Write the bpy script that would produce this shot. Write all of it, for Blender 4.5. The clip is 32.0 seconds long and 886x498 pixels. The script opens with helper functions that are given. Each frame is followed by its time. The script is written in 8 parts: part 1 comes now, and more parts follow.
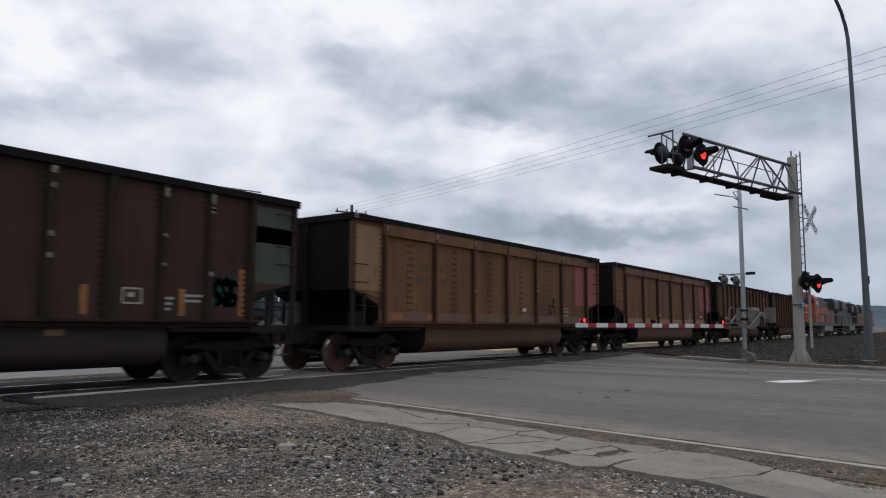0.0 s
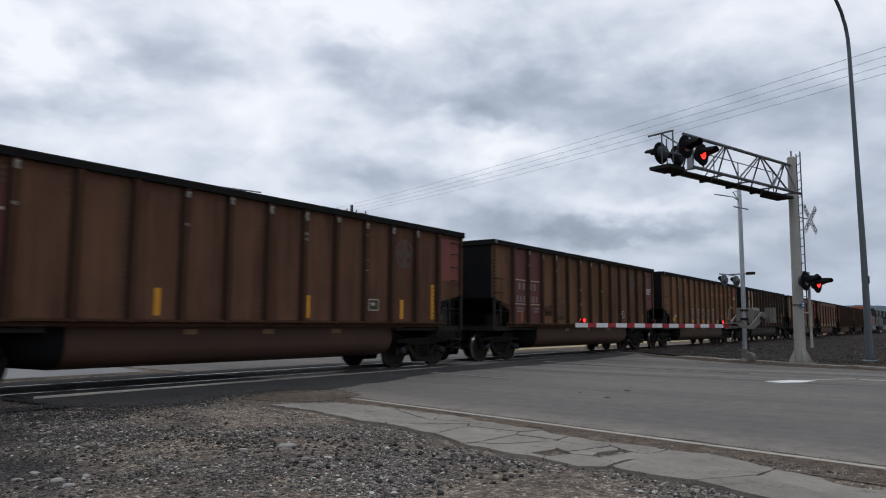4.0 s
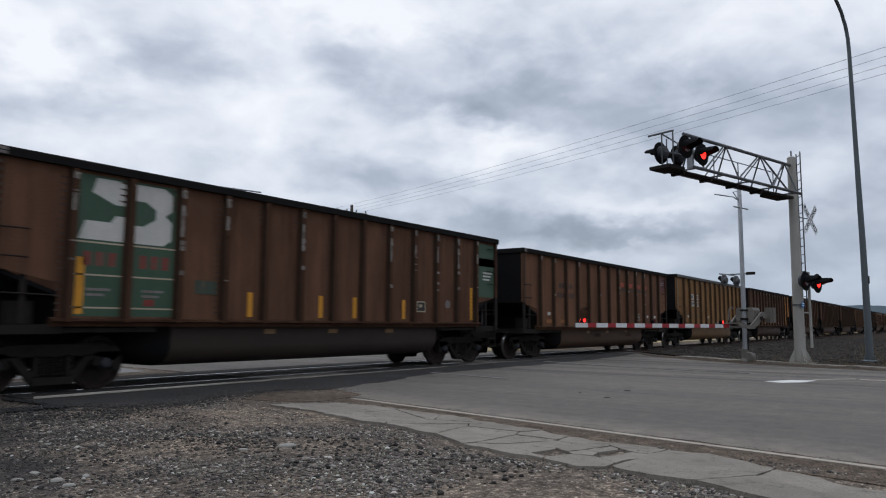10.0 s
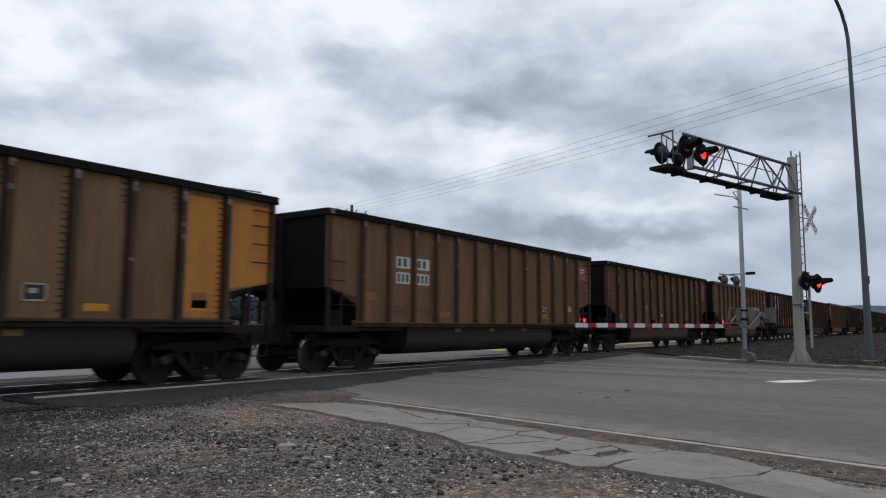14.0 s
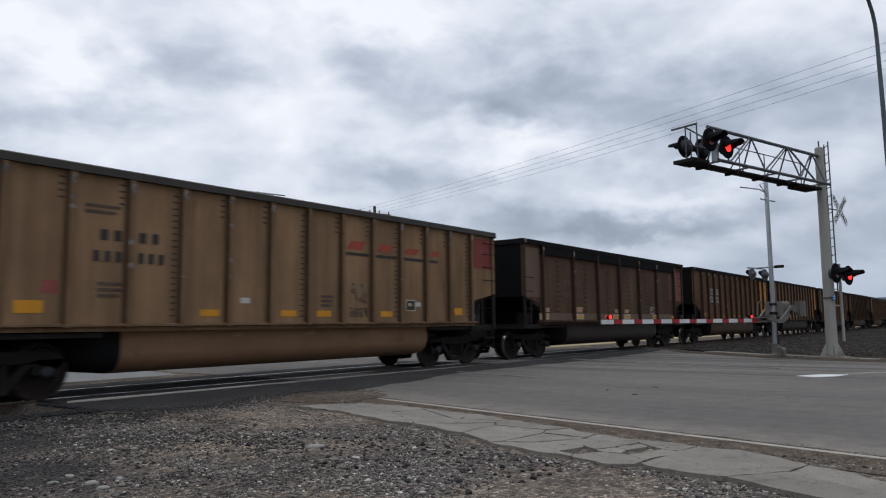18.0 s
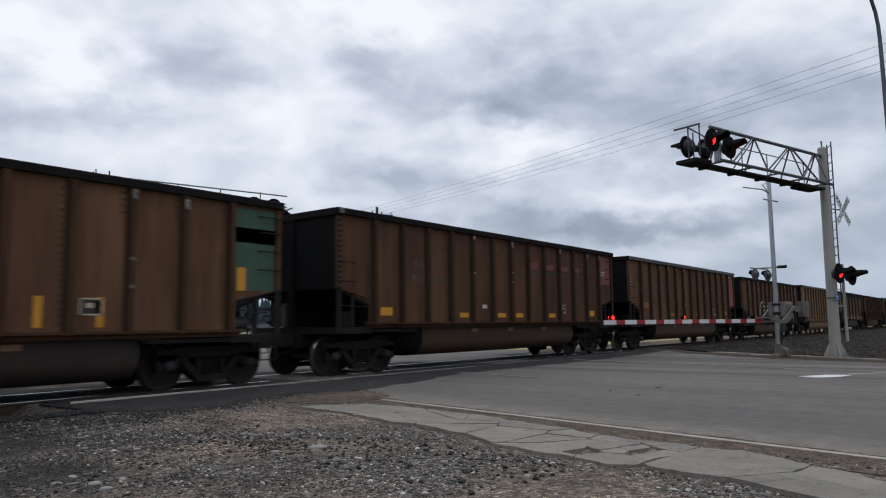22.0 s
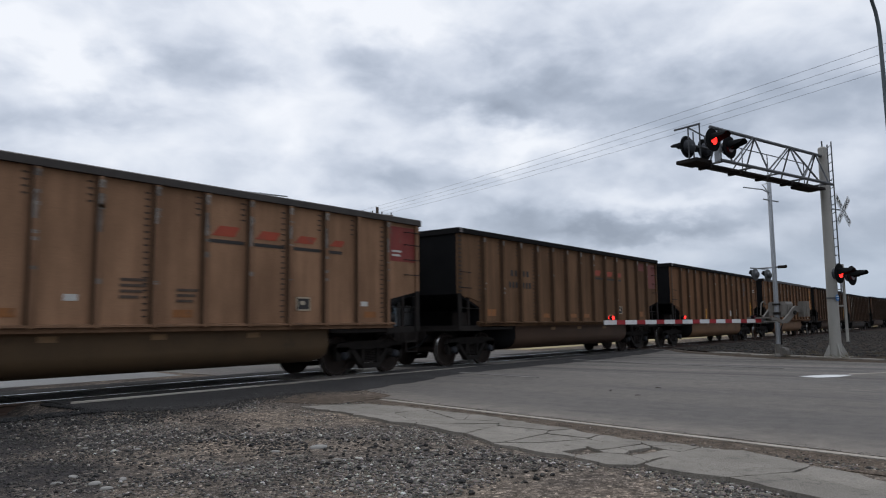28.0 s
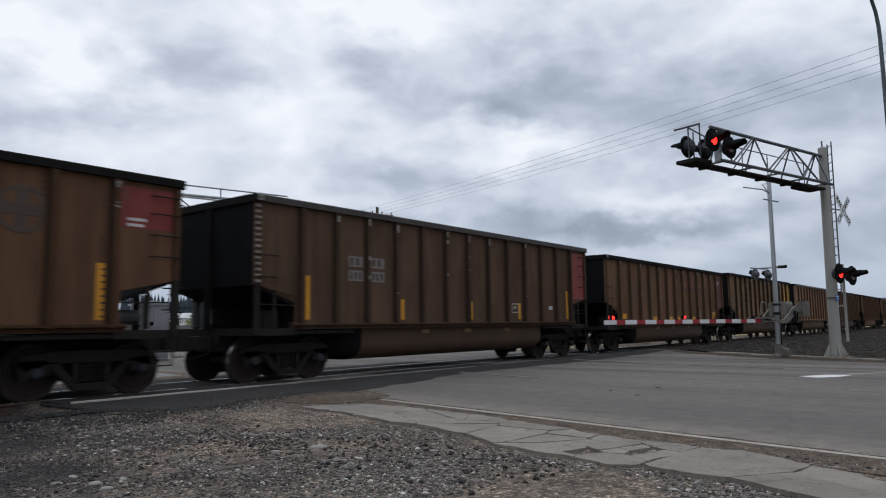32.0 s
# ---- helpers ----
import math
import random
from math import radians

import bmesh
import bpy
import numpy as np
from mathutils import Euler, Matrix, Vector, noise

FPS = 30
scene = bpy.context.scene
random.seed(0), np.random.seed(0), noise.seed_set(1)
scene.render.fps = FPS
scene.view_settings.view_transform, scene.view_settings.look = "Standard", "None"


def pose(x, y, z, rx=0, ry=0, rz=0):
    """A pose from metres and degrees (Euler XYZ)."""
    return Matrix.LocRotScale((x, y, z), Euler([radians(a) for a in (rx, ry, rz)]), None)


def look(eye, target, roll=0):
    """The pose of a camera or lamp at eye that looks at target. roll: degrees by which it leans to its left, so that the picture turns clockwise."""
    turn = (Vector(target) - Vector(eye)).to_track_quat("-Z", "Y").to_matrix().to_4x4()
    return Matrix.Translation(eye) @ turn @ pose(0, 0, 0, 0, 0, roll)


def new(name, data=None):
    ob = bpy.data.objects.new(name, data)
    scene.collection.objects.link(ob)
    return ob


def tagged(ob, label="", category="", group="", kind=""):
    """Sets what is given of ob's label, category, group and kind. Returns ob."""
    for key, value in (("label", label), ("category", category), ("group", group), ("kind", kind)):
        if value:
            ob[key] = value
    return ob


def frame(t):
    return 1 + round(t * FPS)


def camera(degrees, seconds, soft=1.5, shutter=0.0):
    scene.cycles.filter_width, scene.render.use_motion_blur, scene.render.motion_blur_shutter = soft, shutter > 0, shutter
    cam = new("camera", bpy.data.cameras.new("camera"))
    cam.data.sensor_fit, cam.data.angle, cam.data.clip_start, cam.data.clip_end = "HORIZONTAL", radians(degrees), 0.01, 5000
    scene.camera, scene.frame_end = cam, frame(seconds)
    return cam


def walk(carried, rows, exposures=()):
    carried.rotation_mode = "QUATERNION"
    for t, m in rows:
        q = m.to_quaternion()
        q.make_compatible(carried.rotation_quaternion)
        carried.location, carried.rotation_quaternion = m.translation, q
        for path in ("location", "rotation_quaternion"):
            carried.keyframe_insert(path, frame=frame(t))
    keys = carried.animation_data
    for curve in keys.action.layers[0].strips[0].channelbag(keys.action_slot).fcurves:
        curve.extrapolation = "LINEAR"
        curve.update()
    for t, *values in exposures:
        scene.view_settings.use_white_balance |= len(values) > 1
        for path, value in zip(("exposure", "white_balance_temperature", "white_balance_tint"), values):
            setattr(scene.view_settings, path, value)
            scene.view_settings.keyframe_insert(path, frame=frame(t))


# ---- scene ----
EYE = Vector((0.0, -13.216, 1.174))


def aim(yaw, pitch, roll):
    a, b = radians(yaw), radians(pitch)
    way = Vector((math.sin(a) * math.cos(b), math.cos(a) * math.cos(b), math.sin(b)))
    return look(EYE, EYE + way * 10.0, roll)


cam = camera(64.28, 32.0, soft=1.12, shutter=0.2)
walk(cam, [
    (0.0, aim(54.0975, 6.084, 0.347)),
    (14.3, aim(54.0975, 6.084, 0.347)),
    (14.6, aim(54.05, 6.08, 0.33)),
    (15.6, aim(53.25, 5.76, -0.42)),
    (16.5, aim(52.637, 5.64, -0.80)),
    (17.0, aim(52.385, 5.851, -0.62)),
    (17.5, aim(52.267, 6.0, -0.65)),
    (18.0, aim(52.189, 6.033, -0.60)),
    (18.5, aim(52.095, 6.09, -0.66)),
    (20.5, aim(52.04, 6.08, -0.648)),
    (23.0, aim(51.976, 6.088, -0.648)),
    (32.0, aim(51.976, 6.088, -0.648)),
], [(0.0, 0.0, 6650, 10.7), (1.1, 0.0, 6650, 10.7), (1.9, 0.0, 6500, 10.0), (32.0, 0.0, 6500, 10.0)])

# ---- sky and sun: overcast ----
world = bpy.data.worlds.new("overcast")
scene.world = world
world.use_nodes = True
wn, wl = world.node_tree.nodes, world.node_tree.links
wn.clear()


def wnode(kind, **values):
    n = wn.new(kind)
    for key, value in values.items():
        n.inputs[key].default_value = value
    return n


def wmath(op, a, b=None, c=None):
    n = wn.new("ShaderNodeMath")
    n.operation = op
    for i, v in enumerate((a, b, c)):
        if v is None:
            continue
        if isinstance(v, (int, float)):
            n.inputs[i].default_value = v
        else:
            wl.new(v, n.inputs[i])
    return n.outputs[0]


def wramp(value, stops):
    n = wn.new("ShaderNodeValToRGB")
    wl.new(value, n.inputs[0])
    el = n.color_ramp.elements
    while len(el) < len(stops):
        el.new(0.5)
    for e, (pos, col) in zip(el, stops):
        e.position, e.color = pos, (*col, 1)
    return n.outputs[0]


coord = wn.new("ShaderNodeTexCoord")
split = wn.new("ShaderNodeSeparateXYZ")
wl.new(coord.outputs["Generated"], split.inputs[0])
dx, dy, dz = split.outputs
azimuth = wmath("ARCTAN2", dx, dy)
height = wmath("ARCSINE", dz)
plane = wn.new("ShaderNodeCombineXYZ")
wl.new(wmath("MULTIPLY", azimuth, 5.0), plane.inputs[0])
wl.new(wmath("MULTIPLY", height, 8.8), plane.inputs[1])
plane.inputs[2].default_value = 2.3
big = wnode("ShaderNodeTexNoise", Scale=1.0, Detail=7.0, Roughness=0.47, Distortion=0.25)
wl.new(plane.outputs[0], big.inputs["Vector"])
fine = wnode("ShaderNodeTexNoise", Scale=2.3, Detail=7.0, Roughness=0.48, Distortion=0.35)
wl.new(plane.outputs[0], fine.inputs["Vector"])
shift = wnode("ShaderNodeTexNoise", Scale=2.2, Detail=5.0, Roughness=0.52)
wl.new(plane.outputs[0], shift.inputs["Vector"])
parts_ = wn.new("ShaderNodeSeparateColor")
wl.new(shift.outputs["Color"], parts_.inputs[0])
az = wmath("ADD", azimuth, wmath("MULTIPLY", wmath("SUBTRACT", parts_.outputs[0], 0.5), 0.22))
el = wmath("ADD", height, wmath("MULTIPLY", wmath("SUBTRACT", parts_.outputs[1], 0.5), 0.10))
cover = wmath("ADD", wmath("MULTIPLY_ADD", big.outputs[0], 0.48, 0.128), wmath("MULTIPLY_ADD", fine.outputs[0], 0.34, -0.05))
# thicker and thinner clouds of the deck: azimuth, height, their half widths, thinness
THIN_CLOUDS = (
    (0.387, 0.357, 0.072, 0.048, 0.20),
    (0.459, 0.327, 0.064, 0.032, 0.16),
    (0.822, 0.439, 0.128, 0.036, 0.20),
    (1.005, 0.254, 0.136, 0.022, 0.15),
    (0.697, 0.313, 0.096, 0.040, 0.10),
    (1.298, 0.382, 0.096, 0.032, 0.06),
    (0.924, 0.195, 0.160, 0.032, 0.09),
    (1.378, 0.238, 0.160, 0.048, 0.05),
    (0.517, 0.248, 0.128, 0.056, 0.06),
    (0.55, 0.40, 0.30, 0.12, 0.07),
    (0.48, 0.24, 0.22, 0.07, 0.07),
    (0.80, 0.40, 0.18, 0.10, 0.06),
    (1.30, 0.40, 0.24, 0.09, 0.06),
    (0.93, 0.285, 0.10, 0.016, 0.07),
    (1.12, 0.205, 0.16, 0.014, 0.06),
    (1.014, 0.238, 0.085, 0.020, 0.13),
    (1.187, 0.168, 0.12, 0.012, 0.08),
    (1.12, 0.393, 0.20, 0.05, 0.07),
    (1.468, 0.356, 0.10, 0.07, 0.09),
)
THICK_CLOUDS = (
    (0.575, 0.341, 0.104, 0.036, -0.13),
    (0.823, 0.374, 0.088, 0.032, -0.13),
    (1.038, 0.350, 0.152, 0.048, -0.14),
    (1.187, 0.132, 0.104, 0.013, -0.22),
    (0.794, 0.223, 0.096, 0.024, -0.09),
    (1.367, 0.310, 0.176, 0.048, -0.07),
    (0.437, 0.259, 0.080, 0.024, -0.07),
    (1.437, 0.090, 0.160, 0.048, -0.08),
    (0.765, 0.144, 0.128, 0.016, -0.05),
    (0.997, 0.139, 0.072, 0.016, -0.06),
    (1.22, 0.245, 0.32, 0.045, -0.085),
    (0.99, 0.205, 0.11, 0.016, -0.10),
    (0.404, 0.280, 0.07, 0.035, -0.12),
    (0.62, 0.332, 0.08, 0.036, -0.06),
    (1.022, 0.304, 0.09, 0.028, -0.16),
    (1.182, 0.275, 0.10, 0.040, -0.11),
)
for a0, e0, wa, we, thin in THIN_CLOUDS + THICK_CLOUDS:
    u = wmath("POWER", wmath("MULTIPLY", wmath("SUBTRACT", az, a0), 1.0 / wa), 2.0)
    v = wmath("POWER", wmath("MULTIPLY", wmath("SUBTRACT", el, e0), 1.0 / we), 2.0)
    cover = wmath("ADD", cover, wmath("MULTIPLY", wmath("EXPONENT", wmath("MULTIPLY", wmath("ADD", u, v), -0.7)), thin))
cloud = wramp(cover, [(0.24, (0.290, 0.335, 0.415)), (0.38, (0.400, 0.455, 0.55)), (0.48, (0.545, 0.60, 0.70)), (0.58, (0.70, 0.748, 0.835)), (0.72, (0.87, 0.90, 0.955))])
low = wramp(dz, [(0.0, (0.340, 0.420, 0.535)), (0.16, (0.455, 0.540, 0.665))])
mixer = wn.new("ShaderNodeMix")
mixer.data_type = "RGBA"
wl.new(wmath("SUBTRACT", 1.0, wmath("MULTIPLY", wmath("MAXIMUM", dz, 0.0), 9.0)), mixer.inputs[0])
mixer.clamp_factor = True
wl.new(cloud, mixer.inputs["A"])
wl.new(low, mixer.inputs["B"])
backdrop_light = wn.new("ShaderNodeBackground")
backdrop_light.inputs[1].default_value = 1.0
wl.new(mixer.outputs["Result"], backdrop_light.inputs[0])
# an overcast deck is brightest overhead
over = wn.new("ShaderNodeMapRange")
over.interpolation_type = "SMOOTHSTEP"
over.inputs[1].default_value, over.inputs[2].default_value = 0.42, 0.95
over.inputs[3].default_value, over.inputs[4].default_value = 1.0, 2.3
wl.new(dz, over.inputs[0])
wl.new(over.outputs[0], backdrop_light.inputs[1])
# clear sky faintly through the deck, its sun where the veiled sun stands
clear = wn.new("ShaderNodeTexSky")
clear.sky_type, clear.sun_disc = "NISHITA", False
clear.sun_elevation, clear.sun_rotation = radians(48), radians(30)
veil = wn.new("ShaderNodeBackground")
veil.inputs[1].default_value = 0.0045
wl.new(clear.outputs[0], veil.inputs[0])
both_skies = wn.new("ShaderNodeAddShader")
wl.new(backdrop_light.outputs[0], both_skies.inputs[0])
wl.new(veil.outputs[0], both_skies.inputs[1])
wl.new(both_skies.outputs[0], wn.new("ShaderNodeOutputWorld").inputs[0])

sun = new("sun", bpy.data.lights.new("sun", "SUN"))
sun.data.energy, sun.data.angle, sun.data.color = 0.5, radians(40), (1.0, 0.97, 0.92)
sun.matrix_basis = look((4, 7, 9), (0, 0, 0))


# ---- materials ----
def shader(name):
    m = bpy.data.materials.new(name)
    m.use_nodes = True
    nt = m.node_tree
    return m, nt.nodes, nt.links, nt.nodes["Principled BSDF"]


def paint(name, col, other, rough=0.7, metal=0.0, scale=1.5, stretch=(1, 1, 1), spread=0.5, grain=60.0, bump=0.15, vary=0.12, stain=None, stain_at=0.62, amp=0.5, spec=0.3, broad=0.0):
    """A surface of two tones at a large scale, with fine grain, relief, stains and an object's own tone."""
    m, n, l, b = shader(name)
    tc = n.new("ShaderNodeTexCoord")
    mp = n.new("ShaderNodeMapping")
    mp.inputs["Scale"].default_value = stretch
    l.new(tc.outputs["Object"], mp.inputs[0])
    no = n.new("ShaderNodeTexNoise")
    no.inputs["Scale"].default_value, no.inputs["Detail"].default_value, no.inputs["Roughness"].default_value = scale, 6, 0.62
    l.new(mp.outputs[0], no.inputs["Vector"])
    ra = n.new("ShaderNodeMapRange")
    ra.inputs[1].default_value, ra.inputs[2].default_value = 0.5 - spread * 0.5, 0.5 + spread * 0.5
    l.new(no.outputs[0], ra.inputs[0])
    mx = n.new("ShaderNodeMix")
    mx.data_type = "RGBA"
    l.new(ra.outputs[0], mx.inputs[0])
    mx.inputs["A"].default_value, mx.inputs["B"].default_value = (*col, 1), (*other, 1)
    out = mx.outputs["Result"]
    gr = n.new("ShaderNodeTexNoise")
    gr.inputs["Scale"].default_value, gr.inputs["Detail"].default_value = grain, 4
    l.new(tc.outputs["Object"], gr.inputs["Vector"])
    if stain:
        sn = n.new("ShaderNodeTexNoise")
        sn.inputs["Scale"].default_value, sn.inputs["Detail"].default_value, sn.inputs["Roughness"].default_value = scale * 2.3, 8, 0.7
        l.new(mp.outputs[0], sn.inputs["Vector"])
        sr = n.new("ShaderNodeMapRange")
        sr.inputs[1].default_value, sr.inputs[2].default_value = stain_at, stain_at + 0.14
        l.new(sn.outputs[0], sr.inputs[0])
        sm = n.new("ShaderNodeMix")
        sm.data_type = "RGBA"
        l.new(sr.outputs[0], sm.inputs[0])
        l.new(out, sm.inputs["A"])
        sm.inputs["B"].default_value = (*stain, 1)
        out = sm.outputs["Result"]
    info = n.new("ShaderNodeObjectInfo")
    hv = n.new("ShaderNodeHueSaturation")
    tone = n.new("ShaderNodeMath")
    tone.operation = "MULTIPLY_ADD"
    tone.inputs[1].default_value, tone.inputs[2].default_value = vary, 1.0 - vary * 0.5
    l.new(info.outputs["Random"], tone.inputs[0])
    tone2 = n.new("ShaderNodeMath")
    tone2.operation = "MULTIPLY_ADD"
    tone2.inputs[1].default_value, tone2.inputs[2].default_value = amp, 1.0 - amp * 0.5
    l.new(gr.outputs[0], tone2.inputs[0])
    prod = n.new("ShaderNodeMath")
    prod.operation = "MULTIPLY"
    l.new(tone.outputs[0], prod.inputs[0])
    l.new(tone2.outputs[0], prod.inputs[1])
    value = prod.outputs[0]
    if broad:
        bn = n.new("ShaderNodeTexNoise")
        bn.inputs["Scale"].default_value, bn.inputs["Detail"].default_value, bn.inputs["Roughness"].default_value = 1.0, 4, 0.6
        bm = n.new("ShaderNodeMapping")
        bm.inputs["Scale"].default_value = (0.85, 0.85, 0.55)
        l.new(tc.outputs["Object"], bm.inputs[0])
        shift_ = n.new("ShaderNodeMath")
        shift_.operation = "MULTIPLY"
        shift_.inputs[1].default_value = 40.0
        l.new(info.outputs["Random"], shift_.inputs[0])
        bn.noise_dimensions = "4D"
        l.new(shift_.outputs[0], bn.inputs["W"])
        l.new(bm.outputs[0], bn.inputs["Vector"])
        tone3, both = n.new("ShaderNodeMath"), n.new("ShaderNodeMath")
        tone3.operation, both.operation = "MULTIPLY_ADD", "MULTIPLY"
        tone3.inputs[1].default_value, tone3.inputs[2].default_value = broad, 1.0 - broad * 0.5
        l.new(bn.outputs[0], tone3.inputs[0])
        l.new(tone3.outputs[0], both.inputs[0])
        l.new(value, both.inputs[1])
        value = both.outputs[0]
    l.new(value, hv.inputs["Value"])
    l.new(out, hv.inputs["Color"])
    l.new(hv.outputs[0], b.inputs["Base Color"])
    b.inputs["Roughness"].default_value, b.inputs["Metallic"].default_value = rough, metal
    b.inputs["Specular IOR Level"].default_value = spec
    if bump:
        bp = n.new("ShaderNodeBump")
        bp.inputs["Strength"].default_value, bp.inputs["Distance"].default_value = bump, 0.02
        l.new(gr.outputs[0], bp.inputs["Height"])
        l.new(bp.outputs[0], b.inputs["Normal"])
    return m


def gravelly(name, tones, patches, sizes=(34.0, 80.0), bump=0.8, contrast=0.55, coal=False):
    """Dirt with pebbles: cells of their own tone at two sizes over broad patches of colour."""
    m, n, l, b = shader(name)
    tc = n.new("ShaderNodeTexCoord")

    def ramp(value, stops):
        r = n.new("ShaderNodeValToRGB")
        l.new(value, r.inputs[0])
        el = r.color_ramp.elements
        while len(el) < len(stops):
            el.new(0.5)
        for e, (p, c) in zip(el, stops):
            e.position, e.color = p, (*c, 1)
        return r.outputs[0]

    def blend(kind, fac, a, c):
        x = n.new("ShaderNodeMix")
        x.data_type, x.blend_type = "RGBA", kind
        x.inputs[0].default_value = fac
        l.new(a, x.inputs["A"])
        l.new(c, x.inputs["B"])
        return x.outputs["Result"]
    broad = n.new("ShaderNodeTexNoise")
    broad.inputs["Scale"].default_value, broad.inputs["Detail"].default_value, broad.inputs["Roughness"].default_value = 0.55, 6, 0.65
    l.new(tc.outputs["Object"], broad.inputs["Vector"])
    out = ramp(broad.outputs[0], patches)
    heights = []
    for size, fac in zip(sizes, (contrast, contrast * 0.8)):
        v = n.new("ShaderNodeTexVoronoi")
        v.inputs["Scale"].default_value = size
        l.new(tc.outputs["Object"], v.inputs["Vector"])
        sp = n.new("ShaderNodeSeparateColor")
        l.new(v.outputs["Color"], sp.inputs[0])
        out = blend("MULTIPLY", fac, out, ramp(sp.outputs[0], tones))
        heights.append(v.outputs["Distance"])
    no = n.new("ShaderNodeTexNoise")
    no.inputs["Scale"].default_value, no.inputs["Detail"].default_value = 7.0, 8
    l.new(tc.outputs["Object"], no.inputs["Vector"])
    out = blend("MULTIPLY", 0.8, out, ramp(no.outputs[0], [(0.3, (0.55, 0.55, 0.55)), (0.7, (1.45, 1.4, 1.35))]))
    if coal:
        # spilt coal dust, thickest towards the track
        sep, wide_, fine_, fac, lay = (n.new("ShaderNode" + k) for k in ("SeparateXYZ", "TexNoise", "TexNoise", "MapRange", "Mix"))
        l.new(tc.outputs["Object"], sep.inputs[0])

        def calc(op, u, v, w=None):
            q = n.new("ShaderNodeMath")
            q.operation = op
            for k, val in enumerate((u, v, w)):
                if isinstance(val, (int, float)):
                    q.inputs[k].default_value = val
                elif val is not None:
                    l.new(val, q.inputs[k])
            return q.outputs[0]
        for tex, sc in ((wide_, 0.75), (fine_, 3.2)):
            tex.inputs["Scale"].default_value, tex.inputs["Detail"].default_value, tex.inputs["Roughness"].default_value = sc, 7, 0.65
            l.new(tc.outputs["Object"], tex.inputs["Vector"])
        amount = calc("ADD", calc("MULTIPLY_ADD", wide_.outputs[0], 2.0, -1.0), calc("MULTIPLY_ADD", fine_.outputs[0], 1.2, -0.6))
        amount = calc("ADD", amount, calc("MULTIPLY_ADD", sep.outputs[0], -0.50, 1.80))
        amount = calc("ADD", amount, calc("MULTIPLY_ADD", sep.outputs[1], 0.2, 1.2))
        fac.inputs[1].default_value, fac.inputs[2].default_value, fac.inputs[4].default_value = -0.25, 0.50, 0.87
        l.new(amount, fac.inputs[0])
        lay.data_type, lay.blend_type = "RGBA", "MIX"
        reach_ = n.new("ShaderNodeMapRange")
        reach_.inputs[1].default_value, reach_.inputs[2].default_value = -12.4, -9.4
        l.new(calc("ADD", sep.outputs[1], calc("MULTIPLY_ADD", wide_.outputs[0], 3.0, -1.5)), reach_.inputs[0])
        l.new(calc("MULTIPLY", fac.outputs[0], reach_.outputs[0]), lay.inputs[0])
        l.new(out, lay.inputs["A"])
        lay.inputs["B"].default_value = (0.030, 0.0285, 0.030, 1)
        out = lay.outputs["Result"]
    l.new(out, b.inputs["Base Color"])
    b.inputs["Roughness"].default_value, b.inputs["Specular IOR Level"].default_value = 1.0, 0.03
    bp = n.new("ShaderNodeBump")
    bp.inputs["Strength"].default_value, bp.inputs["Distance"].default_value = bump, 0.02
    bp.invert = True
    l.new(heights[0], bp.inputs["Height"])
    l.new(bp.outputs[0], b.inputs["Normal"])
    return m


def glowing(name, col, strength):
    m, n, l, b = shader(name)
    b.inputs["Base Color"].default_value = (*col, 1)
    b.inputs["Emission Color"].default_value = (*col, 1)
    b.inputs["Emission Strength"].default_value = strength
    return m


